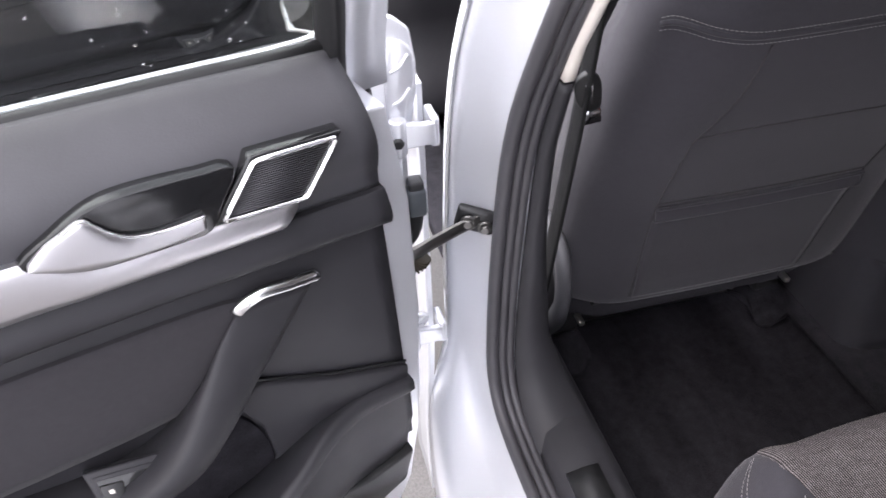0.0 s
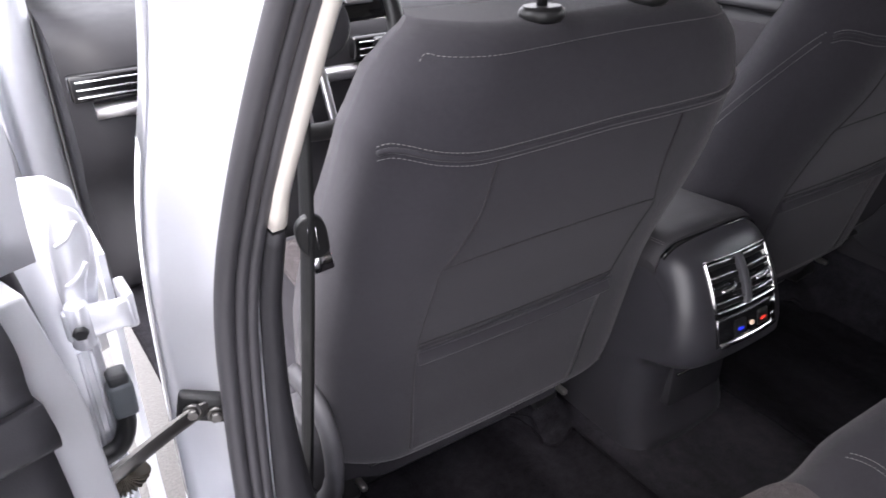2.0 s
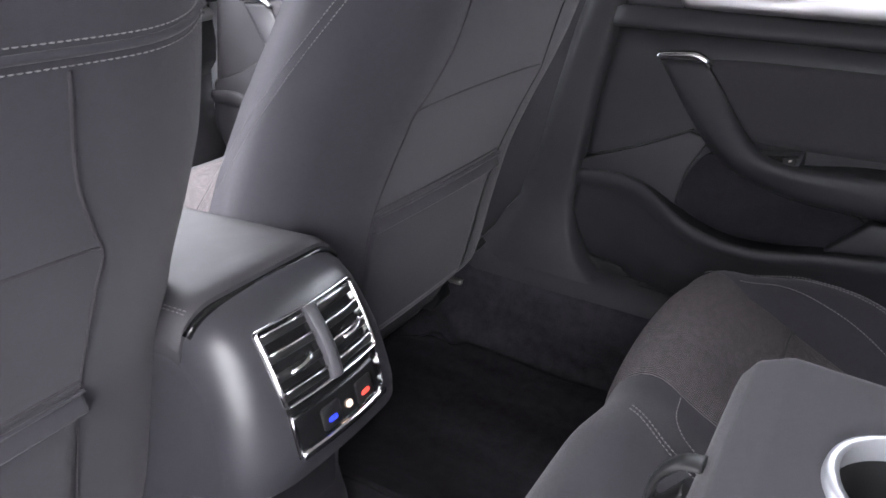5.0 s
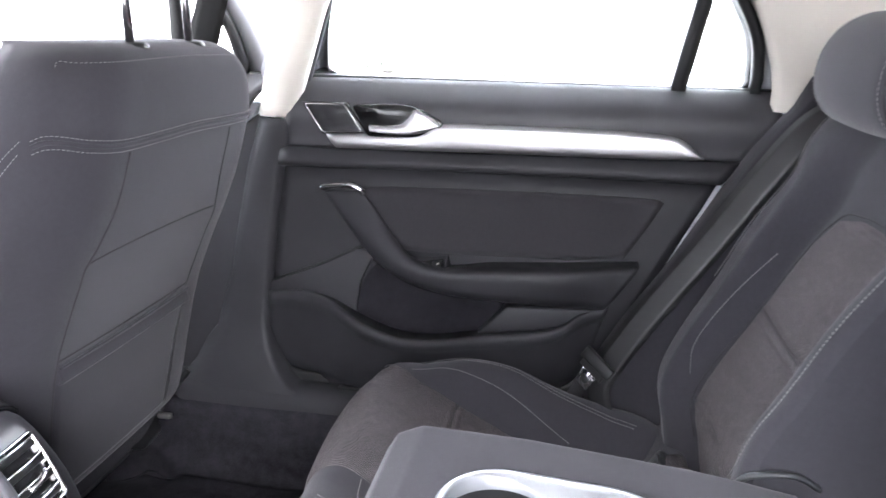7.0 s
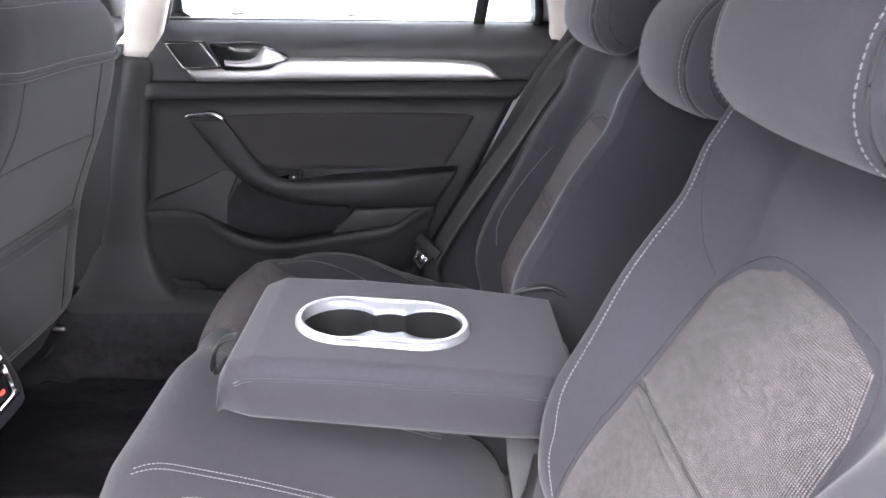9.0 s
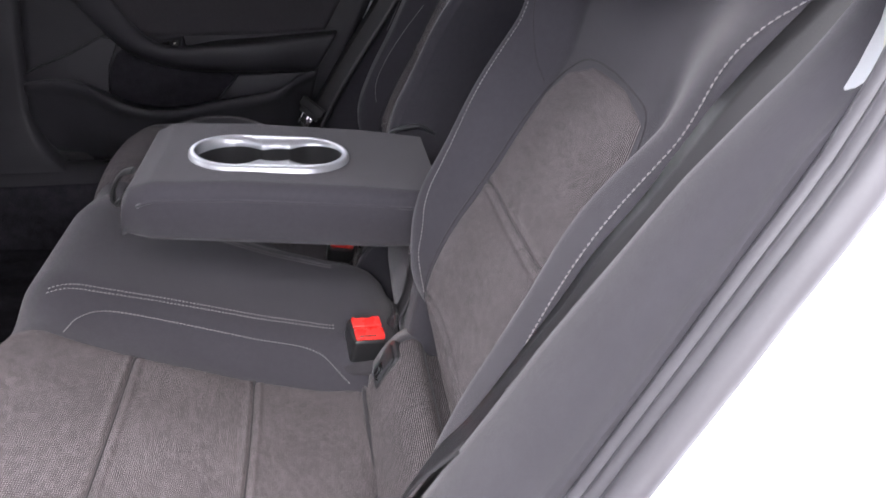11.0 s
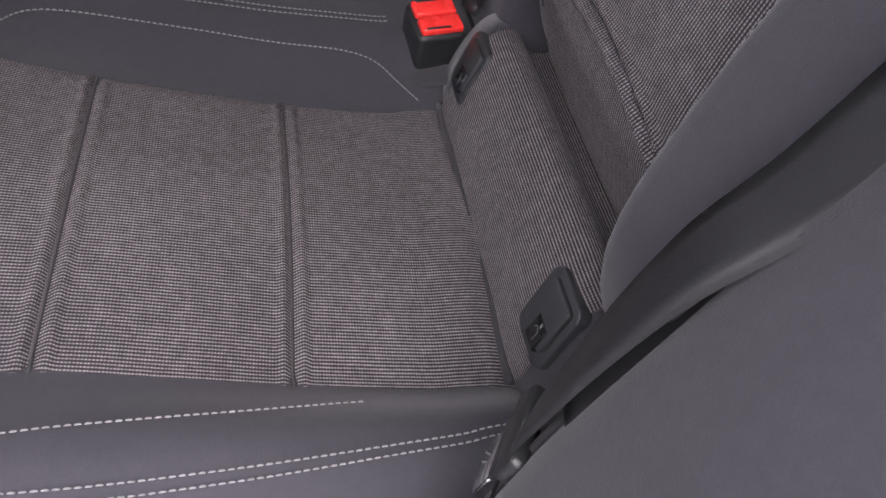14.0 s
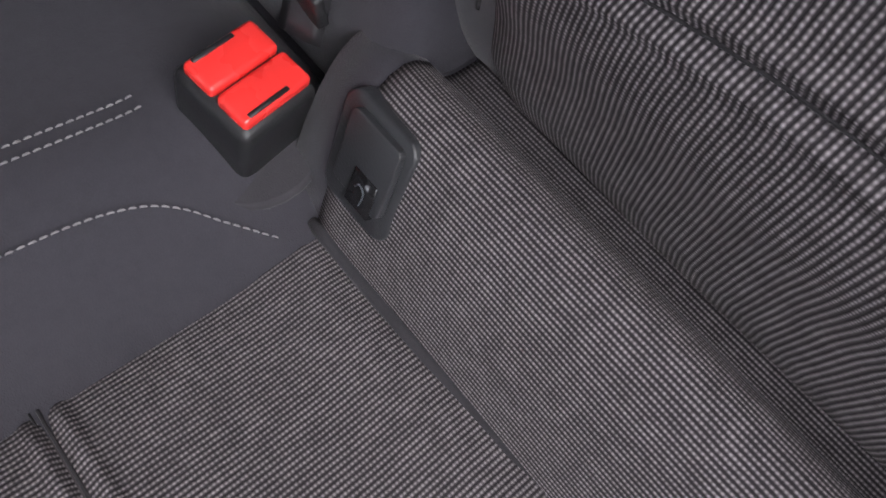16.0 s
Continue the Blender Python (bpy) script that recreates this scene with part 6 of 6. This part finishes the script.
    add("pocket_hollow", prism_bm([(p.y, p.z) for p in spline([(0, *p) for p in hollow], 50, True)], -0.006, 0.0015, 0.001, 1), MAT_CLOTH, None, "dark lined door pocket")
    wedge = [(0.418, 0.680), (0.367, 0.736), (0.225, 0.742), (0.262, 0.704)]
    add("pocket_wedge", prism_bm(wedge, -0.008, 0.024, 0.005, 2), DARK_PLASTIC)
    shelf = [(0.790, 0.739), (0.745, 0.757), (0.703, 0.774), (0.63, 0.812), (0.598, 0.806), (0.624, 0.752), (0.632, 0.702), (0.618, 0.668), (0.66, 0.685), (0.72, 0.705), (0.790, 0.705)]
    add("pocket_gusset", prism_bm(shelf, -0.012, 0.0035, 0.003, 3), DARK_PLASTIC)
    add("gusset_line", tube_bm(spline([Vector((-0.003, 0.79, 0.741)), Vector((-0.003, 0.703, 0.776)), Vector((-0.003, 0.625, 0.815))], 12), 0.0016, 6), BLACK_PLASTIC)
    if not rear:
        add("rear_card", prism_bm([(-0.055, 1.05), (-0.055, 0.44), (0.30, 0.44), (0.22, 0.65), (0.05, 0.98)], -0.06, -0.008, 0.006, 2), DARK_PLASTIC)
    add("lower_sweep", prism_bm([(0.800, 0.585), (0.79, 0.53), (0.74, 0.505), (0.36, 0.505), (0.27, 0.545), (0.235, 0.605), (0.30, 0.575), (0.74, 0.57)], -0.020, 0.006, 0.004, 2), BLACK_PLASTIC, None, "black rubber sweep along the door's foot")
    # weather seal round the edge
    edge = [(0.777, 1.085), (0.805, 0.95), (0.822, 0.80), (0.825, 0.60), (0.815, 0.50), (0.785, 0.440)]
    add("edge_seal", tube_bm([Vector((-0.075, p.y, p.z)) for p in spline([(0, *p) for p in edge], 40)], 0.0065, 8), RUBBER)
    return t


def closed_right(d, y, z):
    return Vector((0.682 - d, y, z))


SWING = (Matrix.Translation((-0.7891, 0.8824, 0.8982)) @ Matrix.Rotation(radians(3.69), 4, "Y") @ Matrix.Rotation(radians(2.34), 4, "X")
         @ Matrix.Rotation(radians(-69.3), 4, "Z") @ Matrix.Translation((0.7929, -0.8781, -0.9)))


def open_left(d, y, z):
    return SWING @ Vector((-0.648 + d, y, z))


door("rear_door", "closed rear door with charcoal trim and a satin silver strip", closed_right)
left_door = door("rear_door", "silver rear door standing wide open, charcoal trim inside", open_left)
front_door = door("front_door", "closed front passenger door with charcoal trim", closed_right, 0.835, False)

FRONT_SWING = Matrix.Translation((-0.80, 1.86, 0)) @ Matrix.Rotation(radians(-62), 4, "Z") @ Matrix.Translation((0.80, -1.86, 0))


def open_front(d, y, z):
    return FRONT_SWING @ Vector((-0.648 + d, y, z))


door("front_door", "open driver's door with charcoal trim", open_front, 1.0, False)

# hinges and check strap of the open door
def hinge(z, h, tall):
    hg = thing("hinge", (-0.785, 0.852, z - h / 2), "silver painted pressed-steel door hinge", "hinge", "door hinges")
    arm = [(-0.812, z + h * 0.50), (-0.796, z + h * 0.56), (-0.772, z + h * 0.42), (-0.760, z + h * 0.46), (-0.758, z - h * 0.52), (-0.768, z - h * 0.44), (-0.800, z - h * 0.50), (-0.812, z - h * 0.42)]
    part("body_leaf", prism_bm(arm, 0.846, 0.856, 0.003, 2, "xz"), PAINT, hg)
    part("flange", box_bm(-0.760, 0.866, z, 0.010, 0.036, h * 1.15, 0.003, 2), PAINT, hg)
    part("knuckle", cyl_bm((-0.800, 0.850, z - h * 0.7), (0, 0, 1), 0.0095, h * 1.4, 18, 0.002), PAINT, hg)
    leaf = [(-0.806, z), (-0.792, z + 0.004), (-0.786, z + tall * 0.35), (-0.778, z + tall * 0.55), (-0.776, z + tall * 0.80), (-0.782, z + tall), (-0.800, z + tall * 1.02), (-0.808, z + tall * 0.6)]
    part("door_leaf", prism_bm([(p.x, p.z) for p in spline([(a, 0, c) for a, c in leaf], 36, True)], 0.856, 0.864, 0.003, 2, "xz"), PAINT, hg)
    for f in (0.35, 0.72):
        part("pressed_rib", tube_bm(spline([Vector((-0.802, 0.8555, z + tall * f)), Vector((-0.792, 0.8545, z + tall * (f + 0.06))), Vector((-0.783, 0.8555, z + tall * (f + 0.18)))], 12), 0.0020, 8), PAINT, hg)
    part("bolt", cyl_bm((-0.801, 0.845, z - 0.002), (-0.2, -1, 0), 0.0065, 0.009, 6, 0.002), BLACK_PLASTIC, hg, "dark bolt head")


hinge(0.936, 0.030, 0.098)
hinge(0.640, 0.028, 0.030)
end = [(-0.840, 0.46), (-0.800, 0.45), (-0.792, 0.52), (-0.789, 0.62), (-0.790, 0.80), (-0.788, 0.91), (-0.780, 0.945), (-0.774, 0.975), (-0.773, 1.01), (-0.778, 1.045), (-0.795, 1.060), (-0.840, 1.065)]
part("door_end", prism_bm(end, 0.866, 0.876, 0.003, 2, "xz"), PAINT, left_door, "silver painted front end of the door")
for x in (-0.797, -0.806):
    part("end_rib", tube_bm([Vector((x, 0.866, z)) for z in (0.50, 0.60, 0.72, 0.84, 0.90)], 0.0022, 8), PAINT, left_door)
skin = [[Vector((-0.772 - 0.010 * smooth01(0.6, 0.4, z), y, z)) for y in (0.878, 0.90, 0.94, 0.98)] for z in np.linspace(0.26, 0.98, 16)]
part("pillar_skin", sheet_bm(skin, 0.006, (1, 0, 0)), PAINT, left_body, "silver outer skin of the middle pillar")
ck = thing("check_strap", (-0.73, 0.83, 0.80), "black steel door check strap with greasy bellows", "check strap")
cpts = [(-0.714, 0.826, 0.828), (-0.738, 0.820, 0.828), (-0.770, 0.812, 0.822), (-0.796, 0.806, 0.815), (-0.820, 0.804, 0.807), (-0.850, 0.806, 0.799)]
part("strap", tube_bm(spline(cpts, 30), 0.0105, 8, False, 0.36, (0.2, 0.95, 0.2)), DARK_STEEL, ck)
part("strap_edge", tube_bm([p + Vector((0, -0.003, 0.008)) for p in spline(cpts, 30)], 0.0014, 6), DARK_STEEL, ck)
part("mount", box_bm(0, 0, 0, 0.046, 0.012, 0.030, 0.004, 2, Matrix.Translation((-0.722, 0.828, 0.829)) @ Euler((0, radians(14), radians(-22))).to_matrix().to_4x4()), BLACK_PLASTIC, ck)
for bx, by, bz in ((-0.733, 0.822, 0.833), (-0.714, 0.819, 0.823)):
    b = part("bolt", cyl_bm((bx, by, bz), (-0.3, -1, 0), 0.0085, 0.004, 20, 0.001), DARK_STEEL, ck, "round greasy bolt with a washer")
    part("bolt_head", cyl_bm((bx - 0.001, by - 0.004, bz), (-0.3, -1, 0), 0.0058, 0.005, 6, 0.001), DARK_STEEL, b)
for k in range(13):
    a = radians(-22 - 145 * k / 12)
    c = Vector((-0.805 + 0.014 * math.cos(a), 0.813, 0.806 + 0.013 * math.sin(a)))
    part("bellows_fold", cyl_bm(c, (-math.sin(a), 0.05, math.cos(a)), 0.0135, 0.0020, 16, 0.0006), BOOT, ck)
part("bellows_core", tube_bm([Vector((-0.805 + 0.014 * math.cos(radians(-22 - 145 * k / 12)), 0.813, 0.806 + 0.013 * math.sin(radians(-22 - 145 * k / 12)))) for k in range(13)], 0.0105, 10), BOOT, ck)
wire = spline([Vector((-0.783, 0.862, 0.832)), Vector((-0.786, 0.861, 0.810)), Vector((-0.796, 0.858, 0.795)), Vector((-0.815, 0.856, 0.790))], 24)
cable = thing("door_cable", (-0.785, 0.86, 0.79), "dark rubber cable sleeve between door and pillar", "cable")
part("sleeve", tube_bm(wire, 0.009, 10), BLACK_PLASTIC, cable)
part("plug", box_bm(-0.783, 0.862, 0.846, 0.022, 0.024, 0.036, 0.004, 2), GREY_PLASTIC, cable)
part("plug_cap", box_bm(-0.783, 0.862, 0.868, 0.018, 0.020, 0.012, 0.003, 2), GREY_DARK, cable)

# striker on the rear pillar
st = thing("door_striker", (-0.745, 0.05, 0.86), "steel striker with two round bolts on the door jamb", "striker")
up = Vector((0, -0.60, 0.80)).normalized()
nrm = Vector((-0.35, 0.70, 0.55))
nrm = (nrm - up * nrm.dot(up)).normalized()
MS = Matrix.Translation((-0.754, 0.060, 0.873)) @ Matrix((up.cross(nrm), up, nrm)).transposed().to_4x4() @ Matrix.Scale(0.62, 4)
arc = [(-0.012 + 0.046 * math.cos(a), 0.044 * math.sin(a)) for a in np.linspace(-math.pi / 2, math.pi / 2, 25)]
plate = arc + [(-0.024, 0.040), (-0.024, -0.040)]
part("mount", prism_bm([(x * 0.8 - 0.006, y * 0.9) for x, y in plate], -0.075, -0.004, 0.004, 2, "xy"), PAINT, st, m=MS)
part("plate", prism_bm(plate, -0.006, 0.000, 0.002, 2, "xy"), STEEL, st, m=MS)
part("rim", tube_bm([Vector((x * 0.97, y * 0.97, 0.003)) for x, y in arc], 0.0030, 8), STEEL, st, "turned-up rim of the plate", m=MS)
for y in (-0.0245, 0.0245):
    part("bolt", join_bm(cyl_bm((-0.004, y, -0.001), (0, 0, 1), 0.0110, 0.004, 24, 0.001), cyl_bm((-0.004, y, 0.003), (0, 0, 1), 0.0062, 0.003, 12, 0.001)), STEEL, st, "round bolt head", m=MS)
part("loop", tube_bm(spline([Vector((0.030, -0.002, 0.000)), Vector((0.020, -0.001, 0.016)), Vector((0.000, 0.003, 0.026)), Vector((-0.022, 0.006, 0.022)), Vector((-0.034, 0.006, 0.004)), Vector((-0.034, 0.006, -0.010))], 28), 0.0048, 10), STEEL, st, m=MS)

# driver's belt
fb = thing("seat_belt", (-0.62, 0.86, 0.45), "black front seat belt hanging from the pillar with its tongue", "seat belt", "front seat belts")
strap("webbing", [(-0.628, 0.740, 1.33), (-0.612, 0.790, 1.12), (-0.604, 0.828, 0.97), (-0.608, 0.868, 0.74), (-0.612, 0.900, 0.56), (-0.612, 0.908, 0.43)], ((1, -0.12, 0), (1, -0.16, 0)), 0.046, BELT_DARK := grained("black_webbing", (0.012, 0.012, 0.013), 0.6, 1200, 0.0003, 0.18, 0.2), fb)
MF = Matrix.Translation((-0.601, 0.824, 0.972)) @ Euler((radians(10), radians(-14), radians(-14))).to_matrix().to_4x4() @ Matrix.Scale(0.78, 4)
part("tongue_grip", prism_bm([(p.x, p.z) for p in spline([(-0.015, 0, 0.020), (0.004, 0, 0.030), (0.018, 0, 0.016), (0.016, 0, -0.016), (0.010, 0, -0.030), (-0.008, 0, -0.030), (-0.018, 0, -0.010)], 30, True)], -0.007, 0.005, 0.003, 2, "xz"), BLACK_PLASTIC, fb, m=MF)
# two chrome bars imitate the white highlights on the black grip
for dx in (-0.004, 0.004):
    part("grip_highlight", tube_bm([Vector((dx - 0.002, -0.0075, -0.018)), Vector((dx + 0.003, -0.0078, 0.016))], 0.0011, 6), CHROME, fb, m=MF)
part("tongue", prism_bm([(-0.012, -0.058), (0.012, -0.058), (0.014, -0.026), (-0.014, -0.026)], -0.0015, 0.0015, 0.0006, 1, "xz"), CHROME, fb, "bright steel belt tongue", m=MF)
part("floor_anchor", box_bm(-0.600, 0.905, 0.425, 0.04, 0.05, 0.10, 0.010, 2), BLACK_PLASTIC, fb)
rfb = thing("seat_belt", (0.65, 0.78, 1.1), "dark front seat belt running down the far pillar", "seat belt", "front seat belts")
strap("webbing", [(0.615, 0.80, 1.34), (0.640, 0.87, 1.15), (0.652, 0.945, 0.95), (0.655, 0.99, 0.70), (0.655, 1.01, 0.50)], ((-0.95, -0.3, 0.1), (-0.8, -0.6, 0)), 0.046, BELT_DARK, rfb)

# ---- dashboard, wheel and screen seen past the front seats ----
dash = thing("dashboard", (CX, 1.75, 0.5), "dark moulded dashboard with satin vents and a centre screen", "dashboard")
dp = [(1.62, 0.52), (1.64, 0.72), (1.60, 0.80), (1.62, 0.93), (1.66, 0.985), (1.80, 1.02), (2.15, 1.00), (2.2, 0.5)]
dpr = spline([(0, y, z) for y, z in dp], 50, True)
part("moulding", rings_bm([[Vector((CX + s, p.y + 0.05 * abs(s) ** 2, p.z)) for p in dpr] for s in np.linspace(-0.70, 0.70, 15)]), DARK_PLASTIC, dash)
part("decor_strip", tube_bm([Vector((CX + s, 1.605 + 0.05 * s * s, 0.880)) for s in np.linspace(-0.66, 0.66, 20)], 0.022, 8, False, 0.7), ALU, dash, "satin decor strip")
for s in (-0.62, -0.10, 0.10, 0.62):
    part("air_vent", box_bm(CX + s, 1.603 + 0.05 * s * s, 0.925, 0.15, 0.03, 0.045, 0.006, 2), GLOSS_BLACK, dash)
    for k in range(3):
        part("vent_slat", box_bm(CX + s, 1.586 + 0.05 * s * s, 0.912 + k * 0.013, 0.13, 0.006, 0.003, 0.001, 1), CHROME, dash)
part("screen_bezel", box_bm(CX - 0.0, 1.585, 0.87, 0.27, 0.03, 0.15, 0.006, 2, None), GLOSS_BLACK, dash)
part("screen", box_bm(CX - 0.0, 1.569, 0.872, 0.185, 0.004, 0.105, 0.002, 1), glow("pale_display", (0.95, 0.93, 0.85), 1.6), dash, "pale lit centre screen")
sw = thing("steering_wheel", (-0.333, 1.46, 1.02), "dark leather steering wheel with satin spokes", "steering wheel")
MW = Matrix.Translation((-0.335, 1.44, 1.025)) @ Euler((radians(66), 0, 0)).to_matrix().to_4x4()
part("rim", tube_bm([Vector((0.182 * math.cos(a), 0.182 * math.sin(a), 0)) for a in np.linspace(0, 2 * math.pi, 64, endpoint=False)], 0.0155, 12, True), BLACK_PLASTIC, sw, m=MW)
hub = [(0.085 * math.cos(a) * (1 - 0.12 * math.sin(a)), 0.075 * math.sin(a)) for a in np.linspace(0, 2 * math.pi, 40, endpoint=False)]
part("hub", prism_bm(hub, -0.03, 0.02, 0.014, 3, "xy"), DARK_PLASTIC, sw, m=MW)
for sg in (-1, 1):
    part("spoke", box_bm(sg * 0.125, 0.012, -0.008, 0.10, 0.045, 0.014, 0.005, 2), GLOSS_BLACK, sw, m=MW)
    part("spoke_trim", box_bm(sg * 0.118, 0.022, 0.001, 0.055, 0.012, 0.008, 0.003, 2), ALU, sw, m=MW)
part("lower_spoke", join_bm(box_bm(-0.022, -0.125, -0.006, 0.014, 0.10, 0.014, 0.004, 2), box_bm(0.022, -0.125, -0.006, 0.014, 0.10, 0.014, 0.004, 2)), ALU, sw, m=MW)
part("column", cyl_bm((0, 0, -0.35), (0, 0, 1), 0.045, 0.33, 20, 0.01), DARK_PLASTIC, sw, m=MW)
part("badge", cyl_bm((0, 0, 0.019), (0, 0, 1), 0.026, 0.003, 28, 0.001), GLOSS_BLACK, sw, "round dark badge with a bright ring", m=MW)
part("badge_ring", tube_bm([Vector((0.0245 * math.cos(a), 0.0245 * math.sin(a), 0.0225)) for a in np.linspace(0, 2 * math.pi, 32, endpoint=False)], 0.0026, 8, True), CHROME, sw, m=MW)
fw = part("firewall", box_bm(CX, 2.25, 0.62, 1.5, 0.06, 0.75, 0.01, 2), BLACK_PLASTIC)
tagged(fw, "dark bulkhead ahead of the footwells", "bulkhead", kind="structure")
for side in (-1, 1):
    ap = part("a_pillar", rings_bm([[Vector((lr(side, lerp(0.72, 0.60, k / 8) + a), lerp(2.05, 1.38, k / 8) + b, lerp(0.98, 1.39, k / 8))) for a, b in ((0, 0), (0.05, 0.02), (0.06, 0.10), (0, 0.09))] for k in range(9)]), CREAM)
    tagged(ap, "pale windscreen pillar trim", "pillar trim", kind="structure")
fl = part("front_jamb", box_bm(lr(-1, 0.75), 1.83, 0.72, 0.09, 0.09, 0.85, 0.03, 3), PAINT)
tagged(fl, "silver front door jamb with the door open", "car body", kind="structure")

# ---- outside ----
def ground_mat():
    m, nt, b = mat_base("wet_asphalt", 0.5, 0, 0.5)
    big, fine = noise_tex(nt, 0.6, 5), noise_tex(nt, 160, 3)
    k = calc(nt, "ADD", calc(nt, "MULTIPLY", big, 0.5), calc(nt, "MULTIPLY", fine, 0.5))
    nt.links.new(ramp(nt, k, [(0.3, (0.10, 0.095, 0.092)), (0.7, (0.21, 0.20, 0.195))]), b.inputs["Base Color"])
    nt.links.new(ramp(nt, big, [(0.4, (0.25,) * 3), (0.6, (0.75,) * 3)]), b.inputs["Roughness"])
    bump(nt, b, fine, 0.5, 0.004)
    return m


gr = []
for i in range(41):
    u = -1 + 2 * i / 40
    gr.append([Vector((math.copysign(abs(u) ** 3 * 900, u), math.copysign(abs(v) ** 3 * 900, v), 0.01 * noise.noise((u * 30, v * 30, 0)))) for v in np.linspace(-1, 1, 41)])
g = part("ground", sheet_bm(gr, 0.2, (0, 0, -1)), ground_mat())
tagged(g, "wet grey tarmac yard under the car", "ground", kind="structure")


def leaf_mat():
    m, nt, b = mat_base("shrub_leaf", 0.5, 0, 0.3)
    n = nt.nodes.new("ShaderNodeNewGeometry")
    nt.links.new(ramp(nt, n.outputs["Random Per Island"], [(0.0, (0.012, 0.016, 0.009)), (1.0, (0.034, 0.040, 0.022))]), b.inputs["Base Color"])
    return m


LEAF, TWIG = leaf_mat(), grained("twig_bark", (0.030, 0.024, 0.020), 0.8)


def shrub(x, y, h, w, seed):
    """A low garden shrub: bare stems and loose clumps of small leaves."""
    rng = random.Random(seed)
    t = thing("shrub", (x, y, 0.0), "low dark leafy shrub beyond the car", "shrub", "garden shrubs")
    stems, bm = [], bmesh.new()
    for k in range(14):
        tip = Vector((x + rng.uniform(-w, w) * 0.6, y + rng.uniform(-w, w), h * rng.uniform(0.75, 1.0)))
        mid = Vector((x, y, 0)).lerp(tip, 0.5) + Vector((rng.uniform(-0.05, 0.05), rng.uniform(-0.05, 0.05), 0.08))
        line = spline([Vector((x + rng.uniform(-0.05, 0.05), y + rng.uniform(-0.05, 0.05), 0)), mid, tip], 8)
        stems.append(tube_bm(line, [0.010 - 0.001 * i for i in range(8)], 5))
        for j in range(34):
            c = line[rng.randint(3, 7)] + Vector((rng.gauss(0, 0.06), rng.gauss(0, 0.07), rng.gauss(0, 0.05)))
            q = Euler((rng.uniform(0, 6), rng.uniform(0, 6), rng.uniform(0, 6))).to_matrix()
            pts = [(-0.028, 0, 0), (0, 0.012, 0.004), (0.028, 0, 0), (0, -0.012, 0.004)]
            bm.faces.new([bm.verts.new(c + q @ Vector(p)) for p in pts])
    part("stems", join_bm(*stems), TWIG, t)
    part("foliage", bm, LEAF, t)


shrub(7.0, 2.16, 0.85, 0.20, 3)
shrub(7.1, 1.05, 0.72, 0.20, 4)
